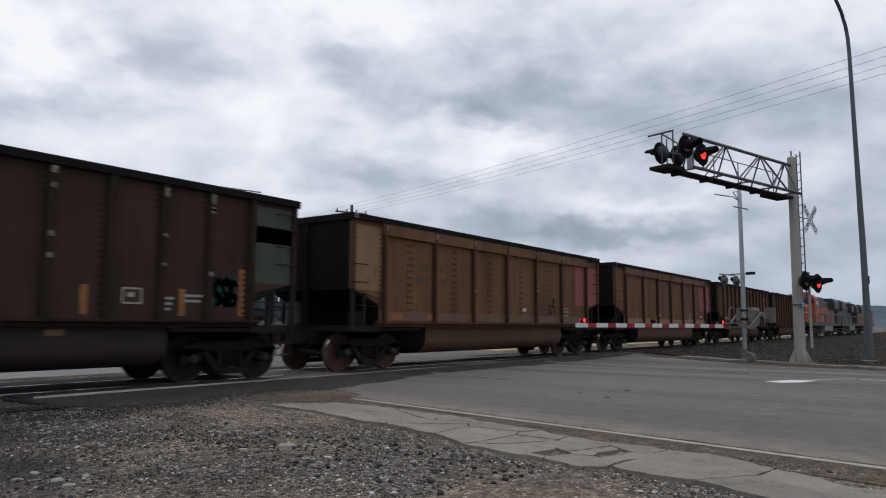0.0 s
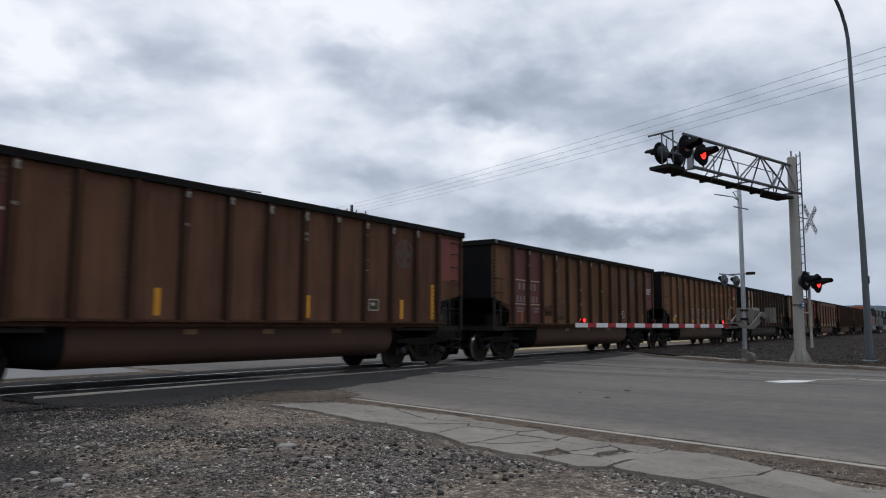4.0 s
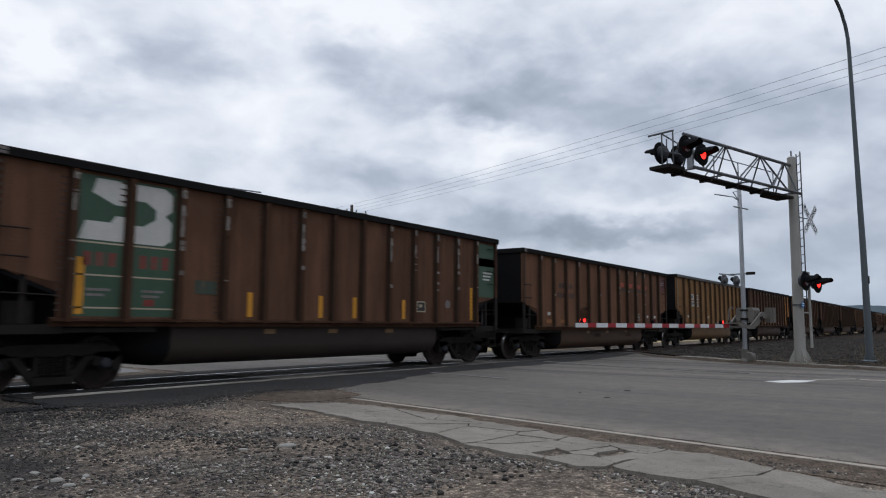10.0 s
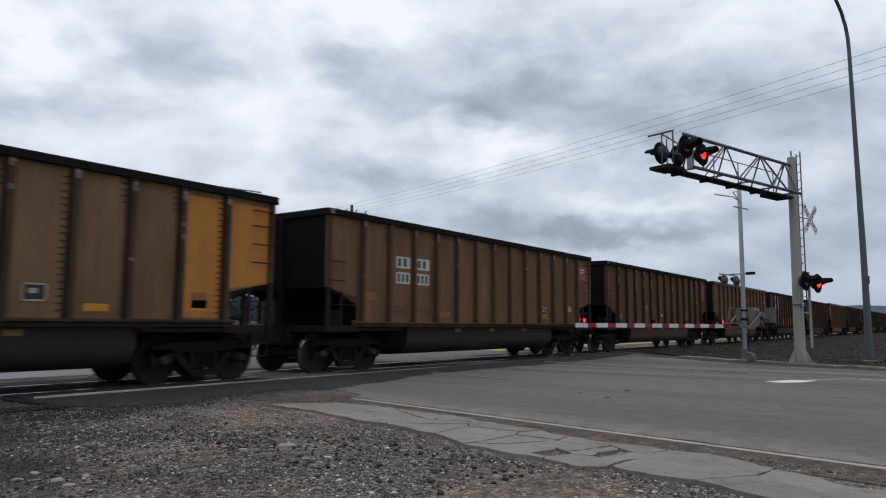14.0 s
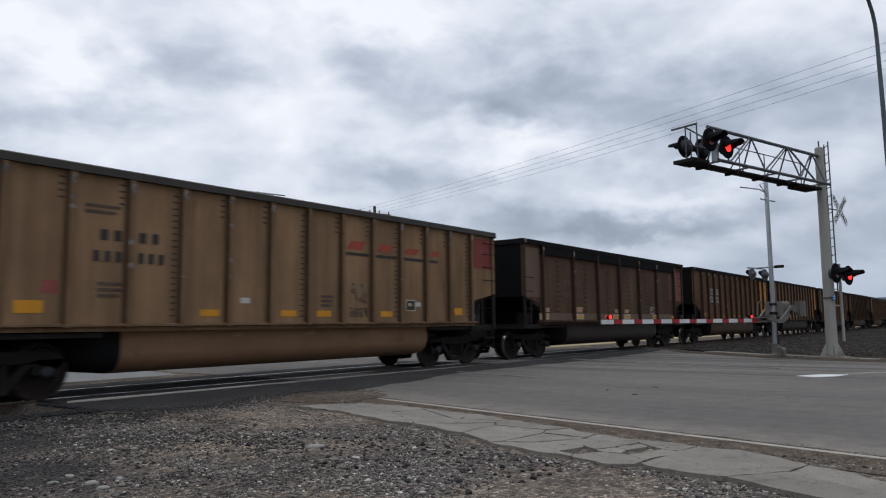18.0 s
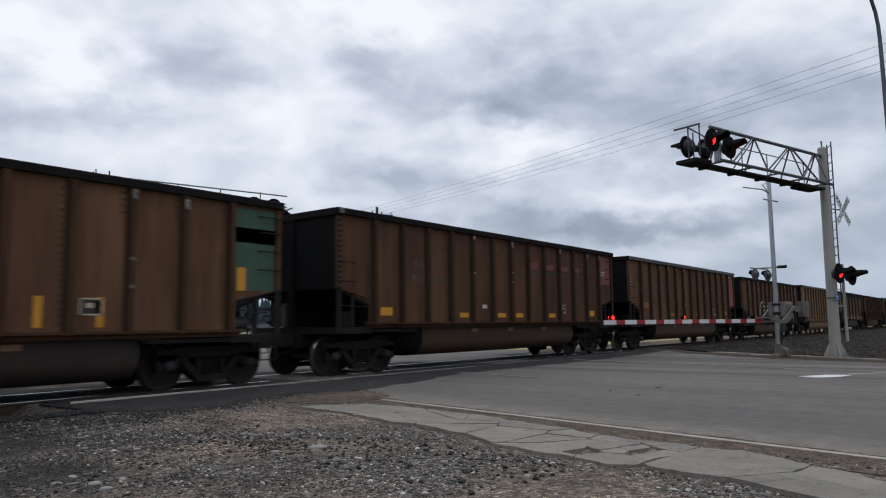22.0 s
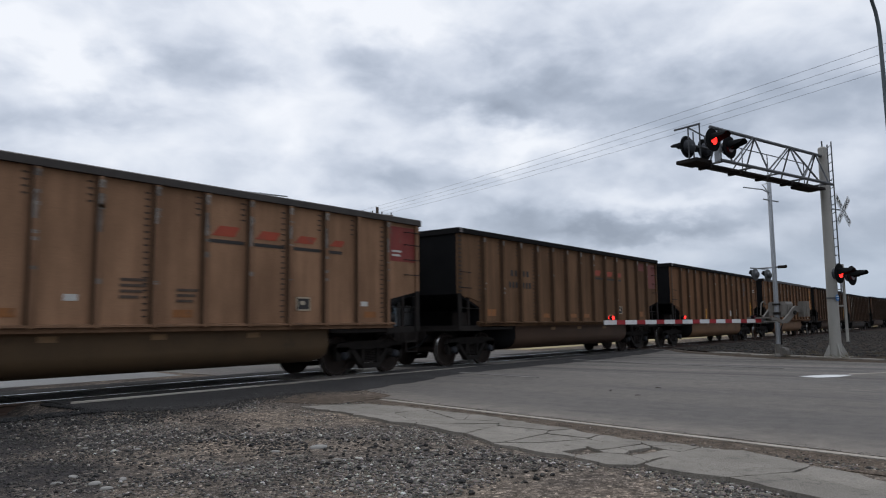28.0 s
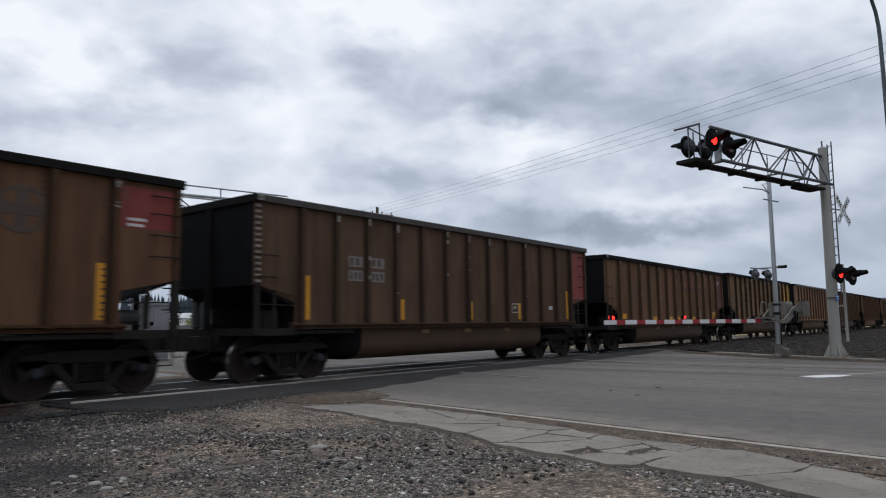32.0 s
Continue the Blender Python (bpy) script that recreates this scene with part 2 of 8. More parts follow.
STREAK = dict(stretch=(1.7, 1.7, 0.16), scale=1.5, spread=0.30, grain=38.0, bump=0.1, vary=0.06, rough=0.85, amp=0.7, spec=0.08, broad=1.1)
SHEEN = dict(STREAK, rough=0.65, spec=0.12)
BODY = {
    "smooth": paint("smooth grey brown steel", (0.1500, 0.0750, 0.0370), (0.1010, 0.0500, 0.0260), stain=(0.0520, 0.0280, 0.0175), **SHEEN),
    "dusk": paint("dark brown dusty steel", (0.1049, 0.0535, 0.0305), (0.0685, 0.0348, 0.0207), stain=(0.0396, 0.0209, 0.0139), **STREAK),
    "brown": paint("brown dusty steel", (0.1323, 0.0701, 0.0383), (0.0842, 0.0439, 0.0251), stain=(0.0479, 0.0254, 0.0164), **STREAK),
    "dark": paint("dark sooty steel", (0.0560, 0.0347, 0.0272), (0.0393, 0.0247, 0.0200), stain=(0.0243, 0.0169, 0.0143), **STREAK),
    "red": paint("red brown dusty steel", (0.1206, 0.0612, 0.0369), (0.0775, 0.0381, 0.0246), stain=(0.0453, 0.0248, 0.0168), **STREAK),
    "tan": paint("tan dusty aluminium", (0.1770, 0.0916, 0.0470), (0.1208, 0.0616, 0.0323), stain=(0.0708, 0.0337, 0.0184), **STREAK),
    "ochre": paint("ochre dusty aluminium", (0.2397, 0.1302, 0.0547), (0.1678, 0.0896, 0.0387), stain=(0.0959, 0.0488, 0.0239), **STREAK),
    "dun": paint("dull grey brown steel", (0.1000, 0.0600, 0.0380), (0.0690, 0.0415, 0.0270), stain=(0.0420, 0.0260, 0.0180), **STREAK),
    "rose": paint("pinkish tan dusty aluminium", (0.2680, 0.1520, 0.0890), (0.1940, 0.1090, 0.0640), stain=(0.1200, 0.0680, 0.0410), **STREAK),
    "putty": paint("putty grey dusty steel", (0.1920, 0.1170, 0.0640), (0.1400, 0.0850, 0.0470), stain=(0.1000, 0.0610, 0.0340), **STREAK),
    "russet": paint("russet dusty steel", (0.1500, 0.0760, 0.0440), (0.1000, 0.0500, 0.0300), stain=(0.0580, 0.0300, 0.0195), **STREAK),
    "umber": paint("grey brown dusty steel", (0.1590, 0.0905, 0.0505), (0.1070, 0.0610, 0.0350), stain=(0.0701, 0.0383, 0.0218), **STREAK),
    "pale": paint("pale tan dusty aluminium", (0.2442, 0.1500, 0.0830), (0.1723, 0.1045, 0.0575), stain=(0.1005, 0.0575, 0.0312), **STREAK),
}
POST = {
    "smooth": paint("smooth grey brown post", (0.0941, 0.0406, 0.0174), (0.0658, 0.0280, 0.0121), stain=(0.1500, 0.1100, 0.0800), stain_at=0.66, **SHEEN),
    "dusk": paint("dark brown rusty post", (0.0528, 0.0268, 0.0154), (0.0370, 0.0187, 0.0110), stain=(0.1500, 0.1300, 0.1050), stain_at=0.62, **STREAK),
    "brown": paint("brown rusty post", (0.0674, 0.0347, 0.0189), (0.0472, 0.0239, 0.0131), stain=(0.1744, 0.1531, 0.1232), stain_at=0.61, **STREAK),
    "dark": paint("dark rusty post", (0.0332, 0.0199, 0.0156), (0.0232, 0.0137, 0.0107), stain=(0.1222, 0.0849, 0.0744), stain_at=0.63, **STREAK),
    "red": paint("red brown rusty post", (0.0616, 0.0303, 0.0182), (0.0431, 0.0209, 0.0126), stain=(0.1537, 0.1325, 0.1038), stain_at=0.61, **STREAK),
    "tan": paint("tan rusty post", (0.1330, 0.0680, 0.0355), (0.0930, 0.0470, 0.0245), stain=(0.1921, 0.1433, 0.1192), stain_at=0.59, **STREAK),
    "ochre": paint("ochre rusty post", (0.1340, 0.0707, 0.0297), (0.0938, 0.0488, 0.0205), stain=(0.2070, 0.1575, 0.1035), stain_at=0.59, **STREAK),
    "dun": paint("dull grey brown post", (0.0640, 0.0385, 0.0250), (0.0450, 0.0270, 0.0180), stain=(0.1300, 0.0950, 0.0700), stain_at=0.66, **STREAK),
    "rose": paint("pinkish tan post", (0.2000, 0.1130, 0.0670), (0.1400, 0.0790, 0.0470), stain=(0.2600, 0.2100, 0.1700), stain_at=0.60, **STREAK),
    "putty": paint("dark rusty grey post", (0.0600, 0.0390, 0.0250), (0.0420, 0.0280, 0.0190), stain=(0.2000, 0.1700, 0.1400), stain_at=0.62, **STREAK),
    "russet": paint("russet rusty post", (0.0850, 0.0430, 0.0255), (0.0595, 0.0300, 0.0180), stain=(0.2000, 0.1550, 0.1150), stain_at=0.61, **STREAK),
    "umber": paint("grey brown rusty post", (0.1080, 0.0600, 0.0325), (0.0755, 0.0415, 0.0225), stain=(0.2534, 0.1863, 0.1343), stain_at=0.60, **STREAK),
    "pale": paint("pale tan post", (0.1720, 0.1040, 0.0580), (0.1200, 0.0720, 0.0400), stain=(0.2476, 0.2094, 0.1762), stain_at=0.58, **STREAK),
}
# post flanks: the shade beside each post, painted as a darker brown
PALE_FLANK = paint("shade brown on the flanks of pale posts", (0.088, 0.054, 0.034), (0.060, 0.037, 0.024), rough=0.9, scale=3.0, vary=0.15, spec=0.05)
DARK_FLANK = paint("shade brown on the flanks of the posts", (0.052, 0.0345, 0.0240), (0.034, 0.0230, 0.0165), rough=0.9, scale=3.0, vary=0.15, spec=0.05)
CHORD = paint("coal black chord", (0.0085, 0.008, 0.008), (0.015, 0.0135, 0.013), rough=0.8, scale=2.0, vary=0.1, spec=0.06)
CHORD_PALE = paint("worn bare chord", (0.0500, 0.0415, 0.0350), (0.0260, 0.0205, 0.0175), rough=0.5, scale=2.0, vary=0.1)
COAL_BLACK = paint("coal black sheet", (0.0075, 0.0075, 0.008), (0.0125, 0.012, 0.012), rough=0.95, scale=1.2, vary=0.1, spec=0.05)
UNDER = paint("grimy underframe steel", (0.012, 0.0108, 0.010), (0.024, 0.0195, 0.0165), rough=0.85, scale=3.0, vary=0.2, spec=0.12)
TUB = {k: paint(k + " tub sheet", tuple(c * 1.05 for c in a), tuple(c * 0.95 for c in o), rough=0.7, scale=0.9, vary=0.05, stain=(0.0367, 0.0262, 0.0167), stain_at=0.6) for k, a, o in (
    ("brown", (0.0815, 0.0450, 0.0261), (0.0567, 0.0315, 0.0189)), ("dusk", (0.0680, 0.0360, 0.0215), (0.0480, 0.0258, 0.0160)), ("dark", (0.0420, 0.0295, 0.0225), (0.0300, 0.0215, 0.0170)), ("red", (0.0780, 0.0385, 0.0239), (0.0532, 0.0270, 0.0173)),
    ("smooth", (0.1200, 0.0649, 0.0343), (0.0840, 0.0462, 0.0255)), ("ochre", (0.1800, 0.1000, 0.0440), (0.1300, 0.0720, 0.0330)), ("umber", (0.1003, 0.0606, 0.0290), (0.0710, 0.0438, 0.0220)), ("tan", (0.2078, 0.1070, 0.0508), (0.1507, 0.0778, 0.0377)), ("pale", (0.2184, 0.1212, 0.0638), (0.1559, 0.0851, 0.0456)))}
WHEEL = paint("rolled wheel steel", (0.020, 0.0155, 0.0135), (0.040, 0.028, 0.022), rough=0.7, metal=0.1, scale=5.0, vary=0.25, spec=0.15)
TREAD = paint("polished wheel tread", (0.42, 0.41, 0.40), (0.3, 0.29, 0.28), rough=0.28, metal=0.9, scale=8.0, vary=0.1)
RUSTY_WHEEL = paint("rusty wheel steel", (0.11, 0.055, 0.035), (0.07, 0.037, 0.026), rough=0.75, scale=5.0, vary=0.25)
IRON = paint("dark iron", (0.015, 0.013, 0.0125), (0.027, 0.021, 0.0175), rough=0.8, scale=4.0, vary=0.2, spec=0.12)
BEARING = paint("grey bearing cap", (0.030, 0.034, 0.042), (0.036, 0.034, 0.033), rough=0.7, scale=6.0, vary=0.4, spec=0.15)


def worn(name, col, dark=0.72, rough=0.6, at=0.60):
    return paint(name, col, tuple(c * dark for c in col), rough=rough, scale=2.2, stretch=(1.5, 1.5, 0.5), grain=50, bump=0.06, vary=0.06, stain=(0.10, 0.07, 0.05), stain_at=at)


INK = {
    "yellow": worn("faded yellow paint", (0.60, 0.262, 0.014), at=0.66),
    "orange": worn("orange reflective tape", (0.58, 0.255, 0.02), at=0.66),
    "amber": worn("amber body paint", (0.45, 0.178, 0.026)),
    "lemon": worn("bright yellow paint", (0.46, 0.235, 0.018)),
    "dullorange": worn("dull orange paint", (0.27, 0.105, 0.03), at=0.54),
    "dulltan": worn("dusty ochre paint", (0.24, 0.14, 0.065), at=0.56),
    "dust": worn("dusty brown paint", (0.135, 0.082, 0.048), at=0.56),
    "rust": worn("ochre rust stain", (0.21, 0.105, 0.030), at=0.50),
    "red": worn("red paint", (0.20, 0.032, 0.024), at=0.56),
    "dullred": worn("dull red paint", (0.17, 0.042, 0.03), at=0.54),
    "maroon": worn("maroon paint", (0.105, 0.026, 0.021), at=0.62),
    "pink": worn("faded pink red paint", (0.27, 0.062, 0.055), at=0.58),
    "logo": worn("orange red stencil", (0.33, 0.055, 0.025), at=0.55),
    "green": worn("faded dark green paint", (0.042, 0.082, 0.050), at=0.64),
    "chalk": worn("thin white spray outline", (0.44, 0.43, 0.42), at=0.68),
    "oldgreen": worn("sooty green paint", (0.042, 0.056, 0.038), at=0.56),
    "blue": worn("light blue paint", (0.085, 0.215, 0.34), at=0.66),
    "teal": worn("teal spray paint", (0.03, 0.22, 0.20), at=0.7),
    "white": worn("dusty white paint", (0.52, 0.50, 0.46), at=0.66),
    "spray": worn("white spray paint", (0.60, 0.60, 0.60), at=0.72),
    "greyspray": worn("thin grey spray paint", (0.30, 0.29, 0.28), at=0.62),
    "dimwhite": worn("thin dusty white lettering", (0.19, 0.165, 0.155), at=0.55),
    "cream": worn("cream paint", (0.42, 0.35, 0.25), at=0.60),
    "peach": worn("rust stained cream paint", (0.40, 0.235, 0.14), at=0.60),
    "black": worn("black stencil paint", (0.030, 0.025, 0.022), at=0.68),
    "faint": worn("faint dark stencil", (0.070, 0.046, 0.033), at=0.52),
}

ASPHALT = paint("grey road asphalt", (0.1220, 0.1050, 0.0890), (0.0810, 0.0725, 0.0650), rough=0.8, scale=0.55, stretch=(1.25, 0.13, 1), spread=0.42, grain=150.0, bump=0.35, vary=0.0, stain=(0.0560, 0.0515, 0.0485), stain_at=0.55, amp=1.5, spec=0.2)
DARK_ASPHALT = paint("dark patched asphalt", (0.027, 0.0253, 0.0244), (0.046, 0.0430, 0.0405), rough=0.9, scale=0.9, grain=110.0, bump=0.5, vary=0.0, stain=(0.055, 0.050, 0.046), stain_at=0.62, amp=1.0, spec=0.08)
SHOULDER = gravelly("gritty shoulder asphalt", [(0.0, (0.42, 0.41, 0.40)), (0.5, (0.85, 0.84, 0.83)), (0.85, (1.25, 1.24, 1.22)), (0.96, (1.9, 1.88, 1.84)), (1.0, (3.0, 2.95, 2.85))], [(0.3, (0.084, 0.067, 0.053)), (0.5, (0.116, 0.093, 0.074)), (0.68, (0.146, 0.120, 0.097))], sizes=(60.0, 130.0), contrast=0.45)
CONCRETE = paint("cracked pale concrete", (0.245, 0.220, 0.186), (0.165, 0.147, 0.124), rough=0.95, scale=2.6, grain=75.0, bump=0.6, vary=0.2, stain=(0.115, 0.104, 0.090), stain_at=0.55, amp=0.9, spec=0.1)


def cracked(m, size, width):
    """Fine dark cracks of a concrete surface."""
    n, l = m.node_tree.nodes, m.node_tree.links
    b = n["Principled BSDF"]
    old = b.inputs["Base Color"].links[0].from_socket
    tc, warp, add, vor, edge, mx = (n.new("ShaderNode" + k) for k in ("TexCoord", "TexNoise", "VectorMath", "TexVoronoi", "MapRange", "Mix"))
    warp.inputs["Scale"].default_value, warp.inputs["Detail"].default_value = 4.0, 6
    l.new(tc.outputs["Object"], warp.inputs["Vector"])
    add.operation = "MULTIPLY_ADD"
    l.new(warp.outputs["Color"], add.inputs[0])
    add.inputs[1].default_value = (0.55, 0.55, 0.55)
    l.new(tc.outputs["Object"], add.inputs[2])
    vor.feature = "DISTANCE_TO_EDGE"
    vor.inputs["Scale"].default_value = size
    l.new(add.outputs[0], vor.inputs["Vector"])
    edge.inputs[1].default_value, edge.inputs[2].default_value, edge.inputs[3].default_value, edge.inputs[4].default_value = width * 0.4, width, 0.45, 0.0
    l.new(vor.outputs["Distance"], edge.inputs[0])
    mx.data_type = "RGBA"
    l.new(edge.outputs[0], mx.inputs[0])
    l.new(old, mx.inputs["A"])
    mx.inputs["B"].default_value = (0.05, 0.043, 0.036, 1)
    l.new(mx.outputs["Result"], b.inputs["Base Color"])


cracked(CONCRETE, 1.1, 0.006)


def dusty_edge(m):
    """Pale dust that traffic has swept to the near edge of the road, beside the worn line."""
    n, l = m.node_tree.nodes, m.node_tree.links
    b = n["Principled BSDF"]
    old = b.inputs["Base Color"].links[0].from_socket
    tc, sep, along, off, no, edge, fac, mx = (n.new("ShaderNode" + k) for k in ("TexCoord", "SeparateXYZ", "Math", "Math", "TexNoise", "MapRange", "Math", "Mix"))
    l.new(tc.outputs["Object"], sep.inputs[0])
    along.operation, off.operation, fac.operation = "MULTIPLY_ADD", "SUBTRACT", "MULTIPLY"
    along.inputs[1].default_value, along.inputs[2].default_value = 0.177, 8.26 + 0.177 * 5.81
    l.new(sep.outputs[1], along.inputs[0])
    l.new(sep.outputs[0], off.inputs[0])
    l.new(along.outputs[0], off.inputs[1])
    edge.interpolation_type = "SMOOTHSTEP"
    edge.inputs[1].default_value, edge.inputs[2].default_value, edge.inputs[3].default_value, edge.inputs[4].default_value = -0.1, 1.35, 1.0, 0.0
    l.new(off.outputs[0], edge.inputs[0])
    no.inputs["Scale"].default_value, no.inputs["Detail"].default_value = 2.5, 8
    l.new(tc.outputs["Object"], no.inputs["Vector"])
    l.new(edge.outputs[0], fac.inputs[0])
    l.new(no.outputs[0], fac.inputs[1])
    mx.data_type = "RGBA"
    l.new(fac.outputs[0], mx.inputs[0])
    l.new(old, mx.inputs["A"])
    mx.inputs["B"].default_value = (0.215, 0.183, 0.148, 1)
    l.new(mx.outputs["Result"], b.inputs["Base Color"])


dusty_edge(ASPHALT)


def wheel_bands(m):
    """Mottled wear, and long bands worn by wheels in the far lane."""
    n, l = m.node_tree.nodes, m.node_tree.links
    b = n["Principled BSDF"]
    old = b.inputs["Base Color"].links[0].from_socket
    tc, mp, long_, mott, sep, fade, band, grain_, weigh, both, mx = (n.new("ShaderNode" + k) for k in ("TexCoord", "Mapping", "TexNoise", "TexNoise", "SeparateXYZ", "MapRange", "MapRange", "MapRange", "Mix", "Math", "Mix"))
    mp.inputs["Rotation"].default_value = (0, 0, radians(8.0))
    mp.inputs["Scale"].default_value = (1.0, 0.035, 1.0)
    l.new(tc.outputs["Object"], mp.inputs[0])
    long_.inputs["Scale"].default_value, long_.inputs["Detail"].default_value, long_.inputs["Roughness"].default_value = 0.95, 4, 0.6
    l.new(mp.outputs[0], long_.inputs["Vector"])
    mott.inputs["Scale"].default_value, mott.inputs["Detail"].default_value, mott.inputs["Roughness"].default_value = 3.5, 9, 0.78
    l.new(tc.outputs["Object"], mott.inputs["Vector"])
    l.new(tc.outputs["Object"], sep.inputs[0])
    fade.inputs[1].default_value, fade.inputs[2].default_value = 12.5, 17.0
    l.new(sep.outputs[0], fade.inputs[0])
    band.inputs[1].default_value, band.inputs[2].default_value, band.inputs[3].default_value, band.inputs[4].default_value = 0.36, 0.64, 0.62, 1.42
    l.new(long_.outputs[0], band.inputs[0])
    weigh.data_type = "FLOAT"
    l.new(fade.outputs[0], weigh.inputs[0])
    weigh.inputs[2].default_value = 1.0
    l.new(band.outputs[0], weigh.inputs[3])
    grain_.inputs[1].default_value, grain_.inputs[2].default_value, grain_.inputs[3].default_value, grain_.inputs[4].default_value = 0.32, 0.68, 0.74, 1.28
    l.new(mott.outputs[0], grain_.inputs[0])
    both.operation = "MULTIPLY"
    l.new(weigh.outputs[0], both.inputs[0])
    l.new(grain_.outputs[0], both.inputs[1])
    mx.data_type, mx.blend_type = "RGBA", "MULTIPLY"
    mx.inputs[0].default_value = 1.0
    l.new(old, mx.inputs["A"])
    l.new(both.outputs[0], mx.inputs["B"])
    l.new(mx.outputs["Result"], b.inputs["Base Color"])


wheel_bands(ASPHALT)
DIRT = paint("dark damp roadside dirt", (0.085, 0.064, 0.047), (0.05, 0.039, 0.030), rough=1.0, scale=2.2, grain=45.0, bump=0.8, vary=0.0, stain=(0.14, 0.115, 0.088), stain_at=0.6, amp=1.0, spec=0.03)
LIP = paint("pale worn concrete lip", (0.36, 0.325, 0.275), (0.25, 0.225, 0.19), rough=0.9, scale=2.0, grain=60.0, bump=0.3, vary=0.1, stain=(0.12, 0.10, 0.08), stain_at=0.6)
KERB = paint("kerb concrete", (0.245, 0.216, 0.180), (0.160, 0.141, 0.118), rough=0.95, scale=1.5, grain=60.0, bump=0.4, vary=0.15, stain=(0.075, 0.062, 0.050), stain_at=0.52)
LINE = paint("worn white road paint", (0.62, 0.61, 0.59), (0.48, 0.47, 0.45), rough=0.85, scale=3.0, grain=60.0, bump=0.3, vary=0.0, stain=(0.22, 0.21, 0.20), stain_at=0.60, amp=0.8, spec=0.1)
EDGE_LINE = paint("dusty worn edge line", (0.34, 0.302, 0.252), (0.25, 0.220, 0.183), rough=0.95, scale=2.4, grain=50.0, bump=0.3, vary=0.0, stain=(0.135, 0.118, 0.10), stain_at=0.58, amp=0.8, spec=0.1)
FADED_LINE = paint("faded road line", (0.185, 0.172, 0.155), (0.140, 0.130, 0.118), rough=0.9, scale=2.0, grain=60.0, bump=0.3, vary=0.0, stain=(0.10, 0.092, 0.084), stain_at=0.50, amp=0.8, spec=0.1)
GROUND = gravelly("dirt and crushed gravel", [(0.0, (0.42, 0.41, 0.40)), (0.5, (0.85, 0.84, 0.83)), (0.85, (1.25, 1.24, 1.22)), (0.96, (1.9, 1.88, 1.84)), (1.0, (3.0, 2.95, 2.85))], [(0.30, (0.0840, 0.0740, 0.0665)), (0.45, (0.1260, 0.1080, 0.0925)), (0.56, (0.1720, 0.1430, 0.1170)), (0.70, (0.2080, 0.1700, 0.1380))], contrast=0.8, bump=1.0, coal=True)
BALLAST = gravelly("dark ballast", [(0.0, (0.42, 0.41, 0.40)), (0.5, (0.85, 0.84, 0.83)), (0.85, (1.2, 1.19, 1.17)), (0.97, (1.7, 1.66, 1.6)), (1.0, (2.4, 2.3, 2.2))], [(0.30, (0.021, 0.0172, 0.0140)), (0.6, (0.042, 0.0335, 0.0265))], sizes=(16.0, 38.0))
# darker copy of the ballast: the train's shadow is put into its colour
SHADED_BED = gravelly("coal-black ballast", [(0.0, (0.42, 0.41, 0.40)), (0.5, (0.85, 0.84, 0.83)), (0.9, (1.2, 1.19, 1.17)), (1.0, (1.8, 1.75, 1.7))], [(0.30, (0.010, 0.0088, 0.0078)), (0.6, (0.020, 0.0168, 0.0140))], sizes=(16.0, 38.0))
LOT = paint("pale gravel lot", (0.215, 0.209, 0.198), (0.155, 0.15, 0.142), rough=1.0, scale=0.25, grain=20.0, bump=0.6, vary=0.0)
FIELD = paint("dry straw grass field", (0.34, 0.265, 0.135), (0.26, 0.20, 0.105), rough=1.0, scale=0.2, grain=8.0, bump=0.8, vary=0.0)
RAIL_TOP = paint("polished rail head", (0.62, 0.62, 0.62), (0.5, 0.5, 0.5), rough=0.22, metal=1.0, scale=3.0, vary=0.0, bump=0.03)
RAIL = paint("rusty rail web", (0.075, 0.045, 0.032), (0.05, 0.032, 0.025), rough=0.8, scale=3.0, vary=0.0)
TIE = paint("weathered wooden sleeper", (0.065, 0.05, 0.04), (0.04, 0.033, 0.028), rough=0.95, scale=2.0, stretch=(4, 0.6, 4), vary=0.35)
GALV = paint("galvanised steel", (0.34, 0.35, 0.36), (0.26, 0.27, 0.28), rough=0.5, metal=0.45, scale=2.5, vary=0.1, stain=(0.22, 0.20, 0.18), stain_at=0.62)
CREAM_STEEL = paint("off-white painted steel", (0.33, 0.315, 0.28), (0.25, 0.237, 0.212), rough=0.6, scale=1.5, stretch=(1, 1, 0.4), vary=0.06, stain=(0.16, 0.135, 0.11), stain_at=0.60)
POLE_STEEL = paint("grey lamp post steel", (0.104, 0.120, 0.126), (0.072, 0.085, 0.091), rough=0.6, metal=0.2, scale=1.2, stretch=(1, 1, 0.5), vary=0.05)
TRUSS = paint("dull dark galvanised steel", (0.105, 0.108, 0.112), (0.07, 0.072, 0.075), rough=0.55, metal=0.3, scale=2.5, vary=0.15)
HOUSING = paint("dark grey lamp housing", (0.045, 0.048, 0.054), (0.028, 0.030, 0.034), rough=0.6, scale=3.0, vary=0.1)
GATE_GREY = paint("grimy grey gate casting", (0.185, 0.168, 0.145), (0.118, 0.106, 0.092), rough=0.75, scale=3.0, vary=0.15, stain=(0.07, 0.06, 0.05), stain_at=0.6)
BLACK = paint("flat black paint", (0.008, 0.008, 0.0085), (0.011, 0.011, 0.0115), rough=0.95, scale=4.0, vary=0.1, spec=0.04)
STRIPE_RED = paint("red retroreflective sheet", (0.30, 0.014, 0.018), (0.22, 0.012, 0.016), rough=0.45, scale=5.0, vary=0.15, bump=0.05)
STRIPE_WHITE = paint("white retroreflective sheet", (0.62, 0.62, 0.61), (0.5, 0.5, 0.49), rough=0.45, scale=5.0, vary=0.1, bump=0.05)
